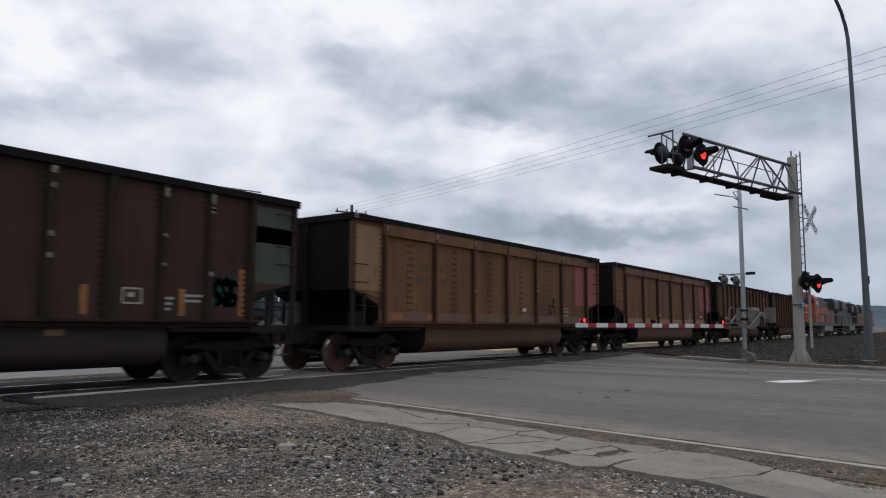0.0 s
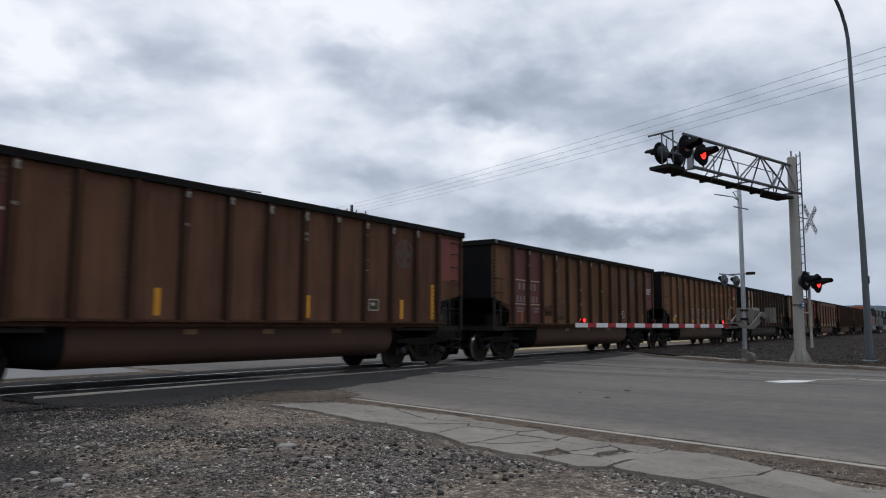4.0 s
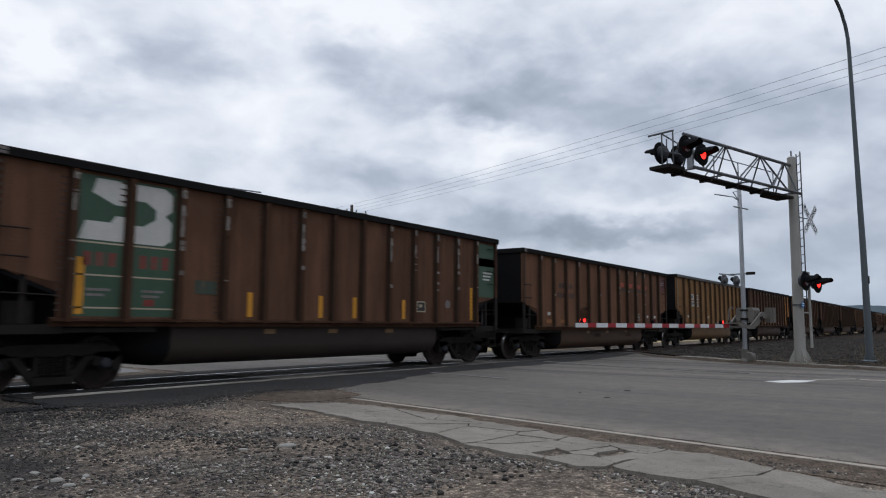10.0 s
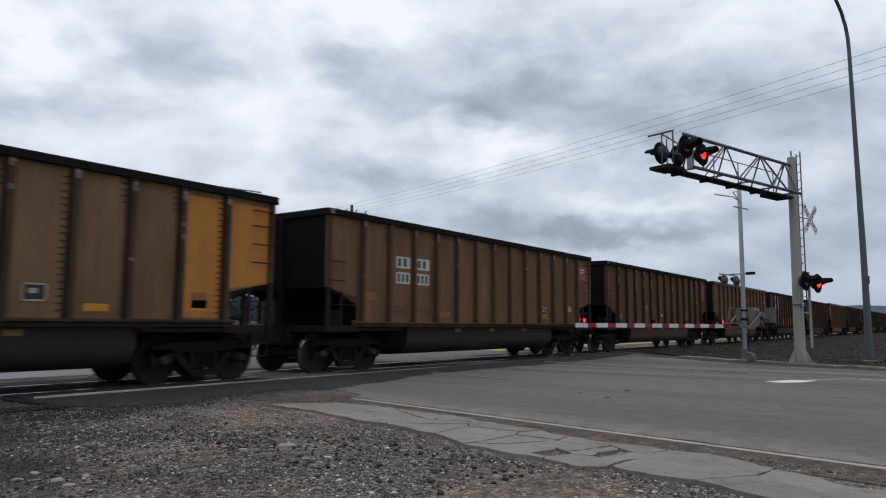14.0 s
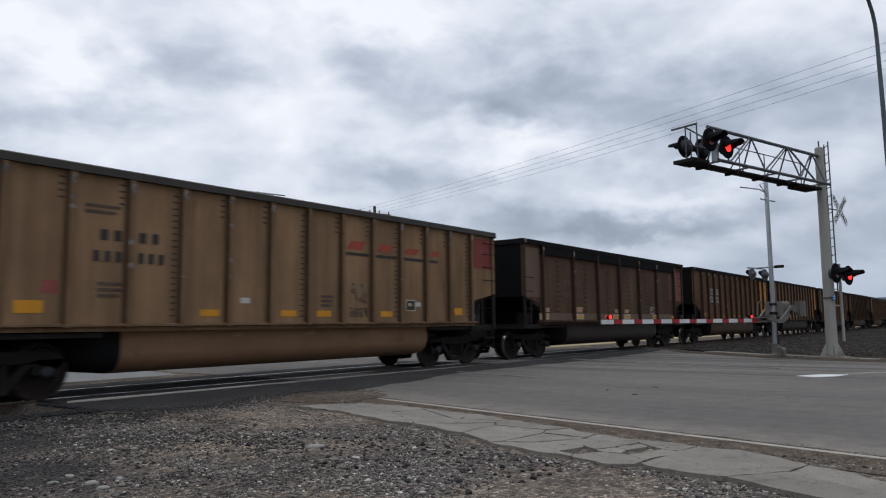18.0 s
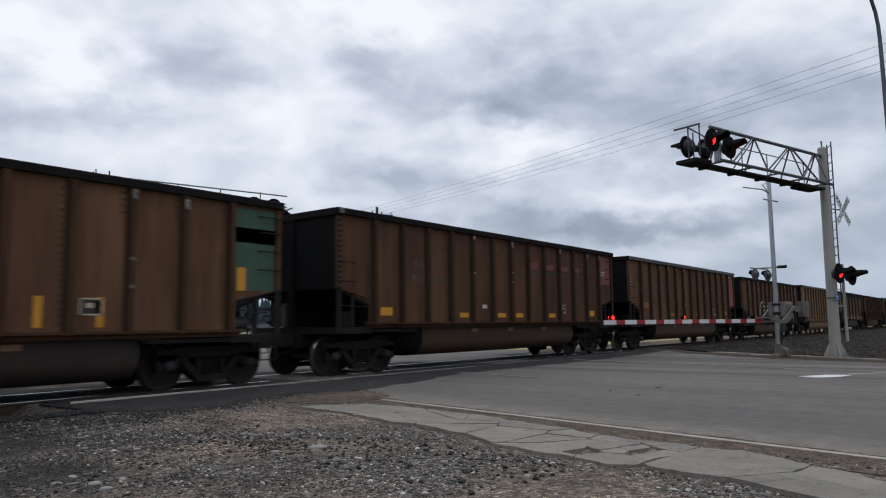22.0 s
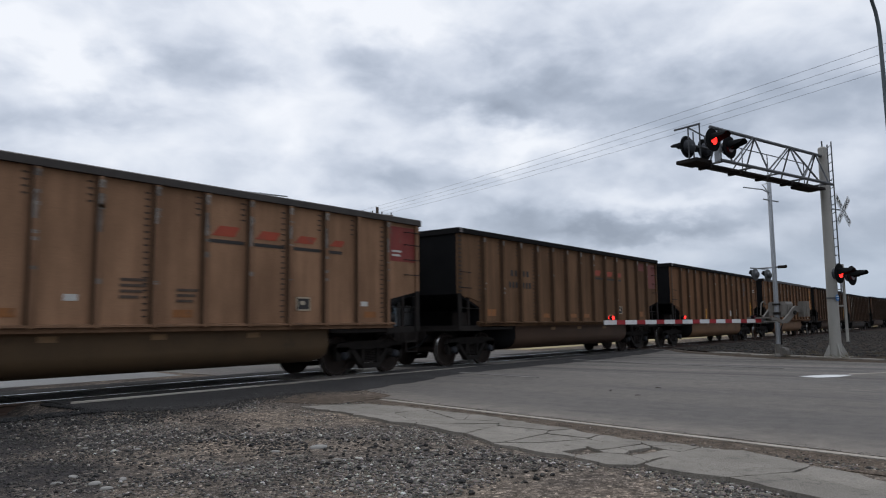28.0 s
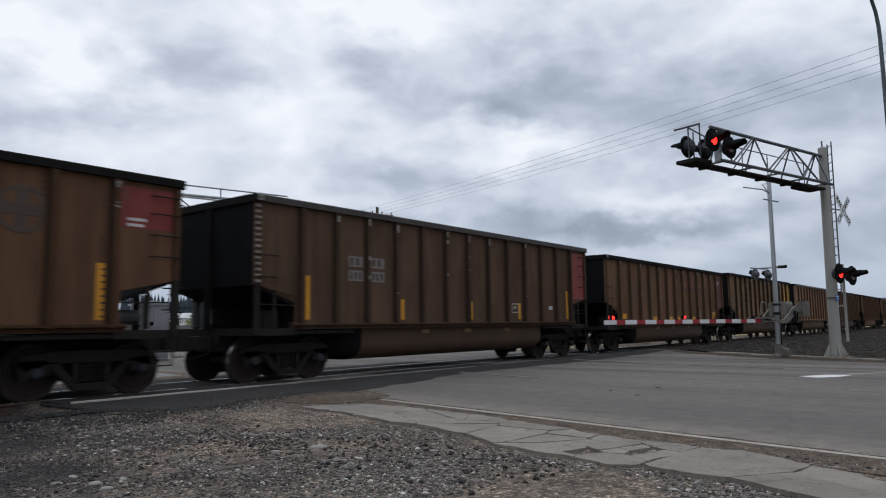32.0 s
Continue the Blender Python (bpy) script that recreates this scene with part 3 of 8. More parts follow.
SIGN_WHITE = paint("white sign sheet", (0.80, 0.81, 0.82), (0.70, 0.71, 0.72), rough=0.5, scale=3.0, vary=0.0, bump=0.03)
SIGN_BLUE = paint("blue sign sheet", (0.03, 0.16, 0.38), (0.03, 0.13, 0.32), rough=0.5, scale=3.0, vary=0.0, bump=0.03)
POLE_WOOD = paint("creosoted pole wood", (0.09, 0.07, 0.055), (0.06, 0.048, 0.04), rough=0.95, scale=2.0, stretch=(3, 3, 0.3), vary=0.1)
WIRE = paint("weathered grey aluminium wire", (0.27, 0.29, 0.33), (0.22, 0.235, 0.265), rough=0.6, vary=0.0)
INSULATOR = paint("grey insulator", (0.10, 0.10, 0.105), (0.07, 0.07, 0.07), rough=0.3, vary=0.1)
LEAF = paint("dark conifer needles", (0.032, 0.046, 0.03), (0.02, 0.03, 0.022), rough=0.9, scale=3.0, vary=0.3)
SHRUB = paint("yellow green shrub leaves", (0.17, 0.19, 0.055), (0.10, 0.125, 0.04), rough=0.9, scale=2.0, vary=0.3)
BARK = paint("conifer bark", (0.06, 0.045, 0.035), (0.04, 0.032, 0.027), rough=0.95, scale=4.0, vary=0.1)
# the haze of distance is mixed into the hills' blue-grey
HILL = paint("haze-blue forested hillside", (0.075, 0.10, 0.115), (0.05, 0.07, 0.082), rough=1.0, scale=0.02, grain=0.12, bump=0.0, vary=0.0)
LOCO_ORANGE = paint("orange red locomotive paint", (0.34, 0.075, 0.035), (0.25, 0.058, 0.03), rough=0.6, scale=1.0, vary=0.05, stain=(0.09, 0.035, 0.025), stain_at=0.56)
LOCO_BLACK = paint("black locomotive paint", (0.022, 0.022, 0.022), (0.03, 0.028, 0.026), rough=0.5, scale=1.0, vary=0.05)
LOCO_SILVER = paint("dusty silver paint", (0.19, 0.185, 0.175), (0.12, 0.115, 0.108), rough=0.5, scale=1.0, vary=0.05, stain=(0.05, 0.045, 0.04), stain_at=0.58)
GLASS_DARK = paint("dark cab glass", (0.02, 0.022, 0.025), (0.02, 0.022, 0.025), rough=0.08, vary=0.0, bump=0.0)
RED_LIT = glowing("lit red signal lens", (1.0, 0.02, 0.015), 2.6)
RED_UNLIT = paint("unlit red signal lens", (0.05, 0.008, 0.008), (0.04, 0.006, 0.006), rough=0.25, vary=0.0, bump=0.0)


# ---- mesh building ----
class Shape:
    """Gathers vertices and faces of one mesh."""

    def __init__(self):
        self.v, self.f, self.m = [], [], []

    def add(self, verts, faces, slot=0):
        k = len(self.v)
        self.v += [tuple(v) for v in verts]
        self.f += [tuple(k + i for i in f) for f in faces]
        self.m += [slot] * len(faces)
        return self

    def box(self, x0, x1, y0, y1, z0, z1, slot=0):
        vs = [(x, y, z) for z in (z0, z1) for y in (y0, y1) for x in (x0, x1)]
        return self.add(vs, [(0, 2, 3, 1), (4, 5, 7, 6), (0, 1, 5, 4), (2, 6, 7, 3), (0, 4, 6, 2), (1, 3, 7, 5)], slot)

    def prism(self, poly, a, b, axis="y", slot=0):
        """A polygon of two coordinates, drawn out along an axis from a to b."""
        n = len(poly)

        def place(p, h):
            return {"y": (p[0], h, p[1]), "z": (p[0], p[1], h), "x": (h, p[0], p[1])}[axis]
        vs = [place(p, a) for p in poly] + [place(p, b) for p in poly]
        fs = [tuple(range(n)), tuple(range(2 * n - 1, n - 1, -1))] + [(i, i + n, (i + 1) % n + n, (i + 1) % n) for i in range(n)]
        return self.add(vs, fs, slot)

    def rod(self, p, q, r, s=None, sides=8, slot=0):
        """A round rod from p to q, of radius r at p and s at q."""
        p, q, s = Vector(p), Vector(q), r if s is None else s
        w = (q - p).normalized()
        u = w.orthogonal().normalized()
        t = w.cross(u)
        ring = [(math.cos(2 * math.pi * i / sides), math.sin(2 * math.pi * i / sides)) for i in range(sides)]
        vs = [p + (u * c + t * d) * r for c, d in ring] + [q + (u * c + t * d) * s for c, d in ring]
        n = sides
        return self.add(vs, [(i, (i + 1) % n, (i + 1) % n + n, i + n) for i in range(n)] + [tuple(range(n - 1, -1, -1)), tuple(range(n, 2 * n))], slot)

    def path(self, points, r, sides=6, slot=0):
        """A bent round rod: one skin along all the points."""
        pts = [Vector(p) for p in points]
        k, rings = len(pts), []
        u = None
        for i, p in enumerate(pts):
            w = (pts[min(i + 1, k - 1)] - pts[max(i - 1, 0)]).normalized()
            u = w.orthogonal().normalized() if u is None else (u - w * u.dot(w)).normalized()
            t = w.cross(u)
            rr = r[i] if isinstance(r, (list, tuple)) else r
            rings += [p + (u * math.cos(2 * math.pi * j / sides) + t * math.sin(2 * math.pi * j / sides)) * rr for j in range(sides)]
        n = sides
        fs = [(i * n + j, i * n + (j + 1) % n, (i + 1) * n + (j + 1) % n, (i + 1) * n + j) for i in range(k - 1) for j in range(n)]
        return self.add(rings, fs + [tuple(range(n - 1, -1, -1)), tuple(range((k - 1) * n, k * n))], slot)

    def lathe(self, profile, axis_at=(0, 0, 0), axis="y", sides=24, slot=0):
        """Rings of (radius, height) round an axis, closed at both ends."""
        vs = []
        for r, h in profile:
            for i in range(sides):
                a = 2 * math.pi * i / sides
                c, d = r * math.cos(a), r * math.sin(a)
                o = {"y": (c, h, d), "z": (c, d, h), "x": (h, c, d)}[axis]
                vs.append(tuple(o[j] + axis_at[j] for j in range(3)))
        fs, n, k = [], sides, len(profile)
        for j in range(k - 1):
            fs += [(j * n + i, j * n + (i + 1) % n, (j + 1) * n + (i + 1) % n, (j + 1) * n + i) for i in range(n)]
        fs += [tuple(range(n - 1, -1, -1)), tuple(range((k - 1) * n, k * n))]
        return self.add(vs, fs, slot)

    def mesh(self, name, *mats, smooth=False):
        me = bpy.data.meshes.new(name)
        me.from_pydata(self.v, [], self.f)
        for mt in mats:
            me.materials.append(mt)
        if len(mats) > 1:
            me.polygons.foreach_set("material_index", self.m)
        if smooth:
            me.polygons.foreach_set("use_smooth", [True] * len(self.f))
            me.set_sharp_from_angle(angle=radians(38))
        b = bmesh.new()
        b.from_mesh(me)
        bmesh.ops.recalc_face_normals(b, faces=b.faces)
        b.to_mesh(me)
        b.free()
        me.update()
        return me


def part(name, shape, material, parent=None, label="", at=None, smooth=False):
    """Links a shape, or a mesh that is there already, as one mesh object under a thing or part."""
    me = shape if isinstance(shape, bpy.types.Mesh) else shape.mesh(name, *(material if isinstance(material, (tuple, list)) else (material,)), smooth=smooth)
    ob = new(name, me)
    if parent is not None:
        ob.parent = parent
    if at is not None:
        ob.matrix_basis = at
    if label:
        ob["label"] = label
    return ob


def thing(name, label, category, group="", kind="", at=None):
    ob = new(name)
    ob.empty_display_size = 0.3
    if at is not None:
        ob.matrix_basis = at
    return tagged(ob, label, category, group, kind)


def setting(name, shape, material, label, category, smooth=False, kind="structure", at=None):
    return tagged(part(name, shape, material, None, at=at, smooth=smooth), label, category, kind=kind)


MESHES = {}


def shared(key, build, *mats, smooth=False):
    if key not in MESHES:
        MESHES[key] = build().mesh(key[0], *mats, smooth=smooth)
    return MESHES[key]


# ---- ground, road and track ----
def line_x(y):
    return 8.26 + 0.177 * (y + 5.81)


def ground_z(x, y):
    d = abs(y)
    side = 1.0 if x < 4.9 or x > 30.5 else 0.0
    if y > 0 and 10 < x < 27:
        side = 0.0
    dip = max(0.0, min(1.0, (2.9 - d) / 0.8)) * side
    far = 0.0 if -60 < x < 120 and -60 < y < 60 else -0.25
    bumps = 0.012 * noise.noise(Vector((x * 1.3, y * 1.3, 0.5))) + 0.02 * noise.noise(Vector((x * 0.35, y * 0.35, 8.0)))
    near = 1.0 if -8 < x < line_x(y) - 0.2 and -30 < y < -1 else 0.0
    return -0.014 - 0.236 * dip + far + bumps * near


def build_ground():
    xs = [-2500, -600, -200, -90, -61, -59, -40, -25, -15, -8] + [-6 + i * 0.25 for i in range(43)] + [4.9, 5.0] + [5.25 + i * 0.25 for i in range(14)] + [9, 10, 12, 15, 20, 25, 30, 30.4, 31, 36, 45, 60, 80, 118, 122, 250, 700, 2500]
    ys = [-2500, -600, -150, -61, -59, -35, -22, -16] + [-15 + i * 0.25 for i in range(49)] + [-2.9, -2.5, -2.1, -1.5, 0, 1.5, 2.1, 2.5, 2.9, 3.5, 5, 8, 12, 20, 35, 59, 61, 150, 600, 2500]
    s = Shape()
    nx = len(xs)
    s.add([(x, y, ground_z(x, y)) for y in ys for x in xs],
          [(j * nx + i, j * nx + i + 1, (j + 1) * nx + i + 1, (j + 1) * nx + i) for j in range(len(ys) - 1) for i in range(nx - 1)])
    setting("ground", s, GROUND, "brown and grey dirt ground strewn with crushed gravel", "ground", smooth=True)


def slab(name, poly, material, label, category, z=0.0, deep=0.2, parent=None, rough=0.0):
    if rough:
        poly = ragged(poly, random.Random(len(poly)), 0.3, rough)
    s = Shape().prism(poly, z - deep, z, "z")
    if parent is not None:
        return part(name, s, material, parent)
    return setting(name, s, material, label, category)


def build_road():
    near = [(line_x(y) + 0.12, y) for y in (-60, -40, -20)] + [(line_x(-14 + i * 0.3) + 0.14 + 0.09 * noise.noise(Vector((i * 0.45, 2.0, 0))) + 0.05 * noise.noise(Vector((i * 1.9, 5.0, 0))), -14 + i * 0.3) for i in range(32)]
    far = [(26.5, 5), (26.2, 2.2), (30.2, -1.7), (28.2, -3.2), (26.3, -5.1), (24.9, -7.2), (23.9, -9.4), (22.9, -11.8), (21.7, -16), (20.2, -24), (13.7, -60)]
    poly = near + [(9.0, -4.2), (9.6, -3.9), (10.2, -1.75), (10.3, 1.8), (10.4, 5), (19.5, 58), (35.5, 58)] + far
    slab("road", poly, ASPHALT, "grey worn asphalt road leading over the crossing", "road", z=0.0, deep=0.3)
    shoulder = [(line_x(y) - 0.70, y) for y in (-60, -40, -20, -12.6, -8, -4.6)] + [(8.3, -3.95), (9.0, -3.9)] + [(line_x(y) + 0.3, y) for y in (-4.6, -8, -12.6, -20, -40, -60)]
    slab("road_shoulder", shoulder, SHOULDER, "gritty crumbling asphalt shoulder beside the road", "shoulder", z=-0.004, deep=0.2)
    apron = [(5.1, -1.76), (5.0, -3.1), (5.7, -3.75), (6.4, -3.95), (7.4, -3.45), (8.3, -3.35), (9.1, -3.95), (9.9, -3.95), (13.33, -3.08), (17.1, -3.05), (20.4, -3.2), (26.3, -2.75), (29.4, -2.25), (29.6, -1.76)]
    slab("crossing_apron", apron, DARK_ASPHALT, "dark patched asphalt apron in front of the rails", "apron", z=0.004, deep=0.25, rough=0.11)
    grey = [(7.2, -4.2), (7.9, -3.75), (8.7, -3.6), (9.3, -4.2), (8.9, -5.1), (7.7, -5.35), (7.3, -4.9)]
    slab("asphalt_patch", grey, SHOULDER, "small grey patch of gritty asphalt", "asphalt patch", z=0.004, deep=0.1, rough=0.09)
    # panels between and beside the rails
    for k, (y0, y1, name) in enumerate(((-0.64, 0.64, "crossing_panel"), (-1.6, -0.84, "crossing_panel"), (0.84, 1.75, "crossing_panel"))):
        holder = thing("crossing_panels", "dark asphalt panels laid level with the rails", "crossing panel", "crossing panels", "structure")
        x = 5.15
        while x < 29.4:
            part("panel", shared(("panel", k), lambda: Shape().box(0, 2.42, y0, y1, -0.2, 0.002), DARK_ASPHALT), None, holder, at=pose(x, 0, random.uniform(-0.006, 0.003)))
            x += 2.44
    lip = thing("panel_kerb", "pale worn concrete strip along the crossing panels", "kerb", "", "structure")
    for i in range(9):
        a, b = 5.15 + i * 1.22, 5.15 + (i + 1) * 1.22 - 0.015
        part("kerb_stone", Shape().prism([(a + (0.32 if i == 0 else 0.0), -1.76), (b, -1.76), (b, -1.615), (a + (0.12 if i == 0 else 0.0), -1.615)], -0.2, 0.024 - 0.0022 * i, "z"), LIP if i < 3 else KERB, lip)
    # painted lines
    edge = [(line_x(y) - 0.05, y) for y in (-60, -30, -12.7, -9, -5.6)]
    edge += [(line_x(-5.5), -5.4)] + [(line_x(y) + 0.05, y) for y in (-5.6, -9, -12.7, -30, -60)]
    slab("edge_line", edge, EDGE_LINE, "worn white edge line on the gritty shoulder", "road marking", z=0.006, deep=0.02)
    slab("road_mark", [(16.37, -9.84), (17.1, -10.2), (17.33, -10.68), (16.64, -10.55), (16.2, -10.22)], LINE, "white painted block on the asphalt", "road marking", z=0.006, deep=0.02)
    slab("stop_line", [(17.75, -10.56), (18.6, -11.31), (18.40, -11.33), (17.55, -10.60)], EDGE_LINE, "worn white stop line across the lane", "road marking", z=0.006, deep=0.02)
    slab("stop_line", [(18.45, -11.42), (18.45, -12.3), (18.27, -12.3), (18.25, -11.42)], EDGE_LINE, "worn white stop line across the lane", "road marking", z=0.006, deep=0.02)
    slab("lane_line", [(13.75, -2.9), (13.95, -2.9), (13.45, -5.3), (13.28, -5.3)], FADED_LINE, "faded short lane line before the rails", "road marking", z=0.014, deep=0.02)
    slab("lane_line", [(20.3, -2.5), (20.55, -2.5), (19.4, -5.6), (18.9, -9.0), (18.72, -9.0), (19.2, -5.6)], FADED_LINE, "faded lane line along the far lane", "road marking", z=0.014, deep=0.02)
    slab("lane_line", [(15.0, 1.9), (15.15, 1.9), (16.6, 10), (16.45, 10)], FADED_LINE, "faded lane line beyond the rails", "road marking", z=0.006, deep=0.02)
    # kerb of the far side
    holder = thing("far_kerb", "weathered concrete kerb and narrow walk along the road", "kerb", "", "structure")
    line = [(26.75, -4.65), (26.3, -5.15), (24.95, -7.2), (23.95, -9.4), (22.95, -11.8), (21.75, -16), (20.2, -24), (17, -40)]
    for (ax, ay), (bx, by) in zip(line, line[1:]):
        n = max(1, round(math.hypot(bx - ax, by - ay) / 1.5))
        for i in range(n):
            p, q = (ax + (bx - ax) * i / n, ay + (by - ay) * i / n), (ax + (bx - ax) * (i + 0.985) / n, ay + (by - ay) * (i + 0.985) / n)
            ux, uy = q[0] - p[0], q[1] - p[1]
            h = math.hypot(ux, uy)
            nx, ny = -uy / h * 0.55, ux / h * 0.55
            top = 0.048 + random.uniform(-0.012, 0.01)
            part("kerb_stone", Shape().prism([p, q, (q[0] + nx, q[1] + ny), (p[0] + nx, p[1] + ny)], -0.2, top, "z"), KERB, holder)
    gutter = [(px0 - 0.02, py0) for px0, py0 in [(30.1, -1.9), (28.2, -3.2)] + line[:5]] + [(px0 - w, py0 - 0.35 * w) for (px0, py0), w in zip(list(reversed(line[:5])) + [(28.2, -3.2), (30.1, -1.9)], (0.7, 1.15, 1.35, 1.2, 1.0, 1.5, 0.7))]
    slab("gutter_dirt", gutter, DIRT, "brown dirt washed up along the kerb", "dirt", z=0.006, deep=0.05, rough=0.1)
    slab("verge", [(30.6, -1.95), (28.6, -3.4), (26.8, -5.3), (25.5, -7.4), (24.5, -9.6), (23.5, -12), (22.3, -16.2), (20.8, -24.2), (17.6, -40), (60, -40), (300, -40), (300, -2.6), (60, -2.6)], BALLAST,
         "dark crushed stone verge between kerb and track", "verge", z=0.03, deep=0.2)


def clip(poly, nx, ny, d):
    out = []
    for (ax, ay), (bx, by) in zip(poly, poly[1:] + poly[:1]):
        sa, sb = nx * ax + ny * ay - d, nx * bx + ny * by - d
        if sa >= 0:
            out.append((ax, ay))
        if sa * sb < 0:
            t = sa / (sa - sb)
            out.append((ax + (bx - ax) * t, ay + (by - ay) * t))
    return out


def area(poly):
    return abs(sum(a[0] * b[1] - b[0] * a[1] for a, b in zip(poly, poly[1:] + poly[:1]))) / 2


def ragged(poly, rng, step=0.22, by=0.05):
    out = []
    for (ax, ay), (bx, by_) in zip(poly, poly[1:] + poly[:1]):
        n = max(1, int(math.hypot(bx - ax, by_ - ay) / step))
        for i in range(n):
            t = i / n
            j = by if i else by * 0.4
            out.append((ax + (bx - ax) * t + rng.uniform(-j, j), ay + (by_ - ay) * t + rng.uniform(-j, j)))
    return out


def build_broken_concrete():
    rng = random.Random(4)
    holder = thing("broken_concrete", "cracked pale concrete slabs sunk in the gravel", "paving", "", "structure")
    strip = [(6.87, -5.17), (7.25, -5.36), (7.72, -5.72), (7.78, -6.35), (7.62, -7.2), (7.55, -7.9), (7.33, -8.48), (7.23, -8.97), (6.95, -9.84), (6.85, -10.26), (6.84, -10.64), (6.72, -10.95)]
    strip += [(5.62, -10.8), (5.51, -10.6), (5.65, -10.27), (5.67, -9.86), (5.82, -9.33), (6.15, -8.75), (6.2, -8.45), (6.40, -7.95), (6.46, -7.5), (6.46, -7.3), (6.61, -6.82), (6.77, -6.23)]
    sites = [(rng.uniform(6.3, 7.6), rng.uniform(-8.5, -5.4)) for i in range(10)] + [(6.62, -9.05), (7.1, -9.05)] + [(rng.uniform(5.6, 6.9), rng.uniform(-10.85, -9.45)) for i in range(17)]
    slabs = [(strip, sites, 0.012),
             ([(5.64, -10.84), (6.66, -10.98), (6.70, -11.36), (6.41, -11.85), (6.22, -12.3), (6.02, -12.51), (5.95, -13.25), (5.05, -13.25), (5.26, -12.11), (5.47, -11.74), (5.50, -11.28)], [(6.1, -11.3), (5.9, -12.5), (5.45, -12.2)], 0.022),
             ([(5.93, -13.28), (5.75, -16.5), (4.8, -16.5), (5.05, -13.28)], [(5.4, -14.2), (5.3, -15.6)], 0.022)]
    for poly, spots, top in slabs:
        for piece in cells(ragged(poly, rng, 0.14, 0.045), spots, rng):
            if area(piece) > 0.006 and (area(piece) > 0.12 or rng.random() > 0.12):
                part("slab_piece", Shape().prism(ragged(rounded(piece), rng, 0.05, 0.011), -0.1, top + rng.uniform(-0.006, 0.006), "z"), CONCRETE, holder)


def rounded(poly):
    """Cuts the corners of a polygon back, as broken pieces are worn."""
    out = []
    for (ax, ay), (bx, by) in zip(poly, poly[1:] + poly[:1]):
        t = min(0.3, 0.018 / max(1e-6, math.hypot(bx - ax, by - ay)))
        out += [(ax + (bx - ax) * t, ay + (by - ay) * t), (bx + (ax - bx) * t, by + (ay - by) * t)]
    return out


def cells(poly, sites, rng):
    """Splits a polygon into cells round scattered points, with fine gaps."""
    out = []
    for i, (ax, ay) in enumerate(sites):
        piece = poly
        for j, (bx, by) in enumerate(sites):
            h = math.hypot(ax - bx, ay - by)
            if i == j or len(piece) < 3:
                continue
            nx, ny = (ax - bx) / h, (ay - by) / h
            piece = clip(piece, nx, ny, nx * (ax + bx) / 2 + ny * (ay + by) / 2 + rng.uniform(0.003, 0.012))
        if len(piece) > 2:
            out.append(piece)
    return out


def island_stone(dim=1.0, name="mixed gravel stones"):
    m, n, l, b = shader(name)
    geo = n.new("ShaderNodeNewGeometry")
    ra = n.new("ShaderNodeValToRGB")
    el = ra.color_ramp.elements
    stops = [(0.0, (0.024, 0.021, 0.019)), (0.3, (0.072, 0.062, 0.053)), (0.55, (0.135, 0.115, 0.096)), (0.8, (0.20, 0.172, 0.144)), (0.93, (0.28, 0.25, 0.215)), (1.0, (0.58, 0.55, 0.49))]
    while len(el) < len(stops):
        el.new(0.5)
    for e, (p, c) in zip(el, stops):
        e.position, e.color = p, (*(v * dim for v in c), 1)
    l.new(geo.outputs["Random Per Island"], ra.inputs[0])
    tc, no, mx = n.new("ShaderNodeTexCoord"), n.new("ShaderNodeTexNoise"), n.new("ShaderNodeMix")
    no.inputs["Scale"].default_value = 55
    l.new(tc.outputs["Object"], no.inputs["Vector"])
    mx.data_type, mx.blend_type = "RGBA", "MULTIPLY"
    mx.inputs[0].default_value = 0.5
    l.new(ra.outputs[0], mx.inputs["A"])
    l.new(no.outputs["Color"], mx.inputs["B"])
    l.new(mx.outputs["Result"], b.inputs["Base Color"])
    b.inputs["Roughness"].default_value = 0.95
    return m


def stone_into(s, x, y, z, r, rng):
    """A rough stone of twelve corners, flattened."""
    a = rng.uniform(0, 6.28)
    st, fl = rng.uniform(0.7, 1.3), rng.uniform(0.45, 0.8)
    vs = []
    for h, k, rr in ((-0.5, 4, 0.75), (0.25, 5, 1.0), (0.85, 3, 0.55)):
        for i in range(k):
            t = a + 6.283 * i / k + rng.uniform(-0.3, 0.3) + h
            q = rr * r * rng.uniform(0.8, 1.2)
            vs.append((x + q * st * math.cos(t), y + q / st * math.sin(t), z + h * r * fl * rng.uniform(0.85, 1.15)))
    fs = [(0, 1, 5, 4), (1, 2, 6, 5), (2, 3, 7, 6), (3, 0, 4, 8), (3, 8, 7), (4, 5, 9), (5, 6, 10, 9), (6, 7, 10), (7, 8, 11, 10), (8, 4, 9, 11), (9, 10, 11)]
    s.add(vs, fs)


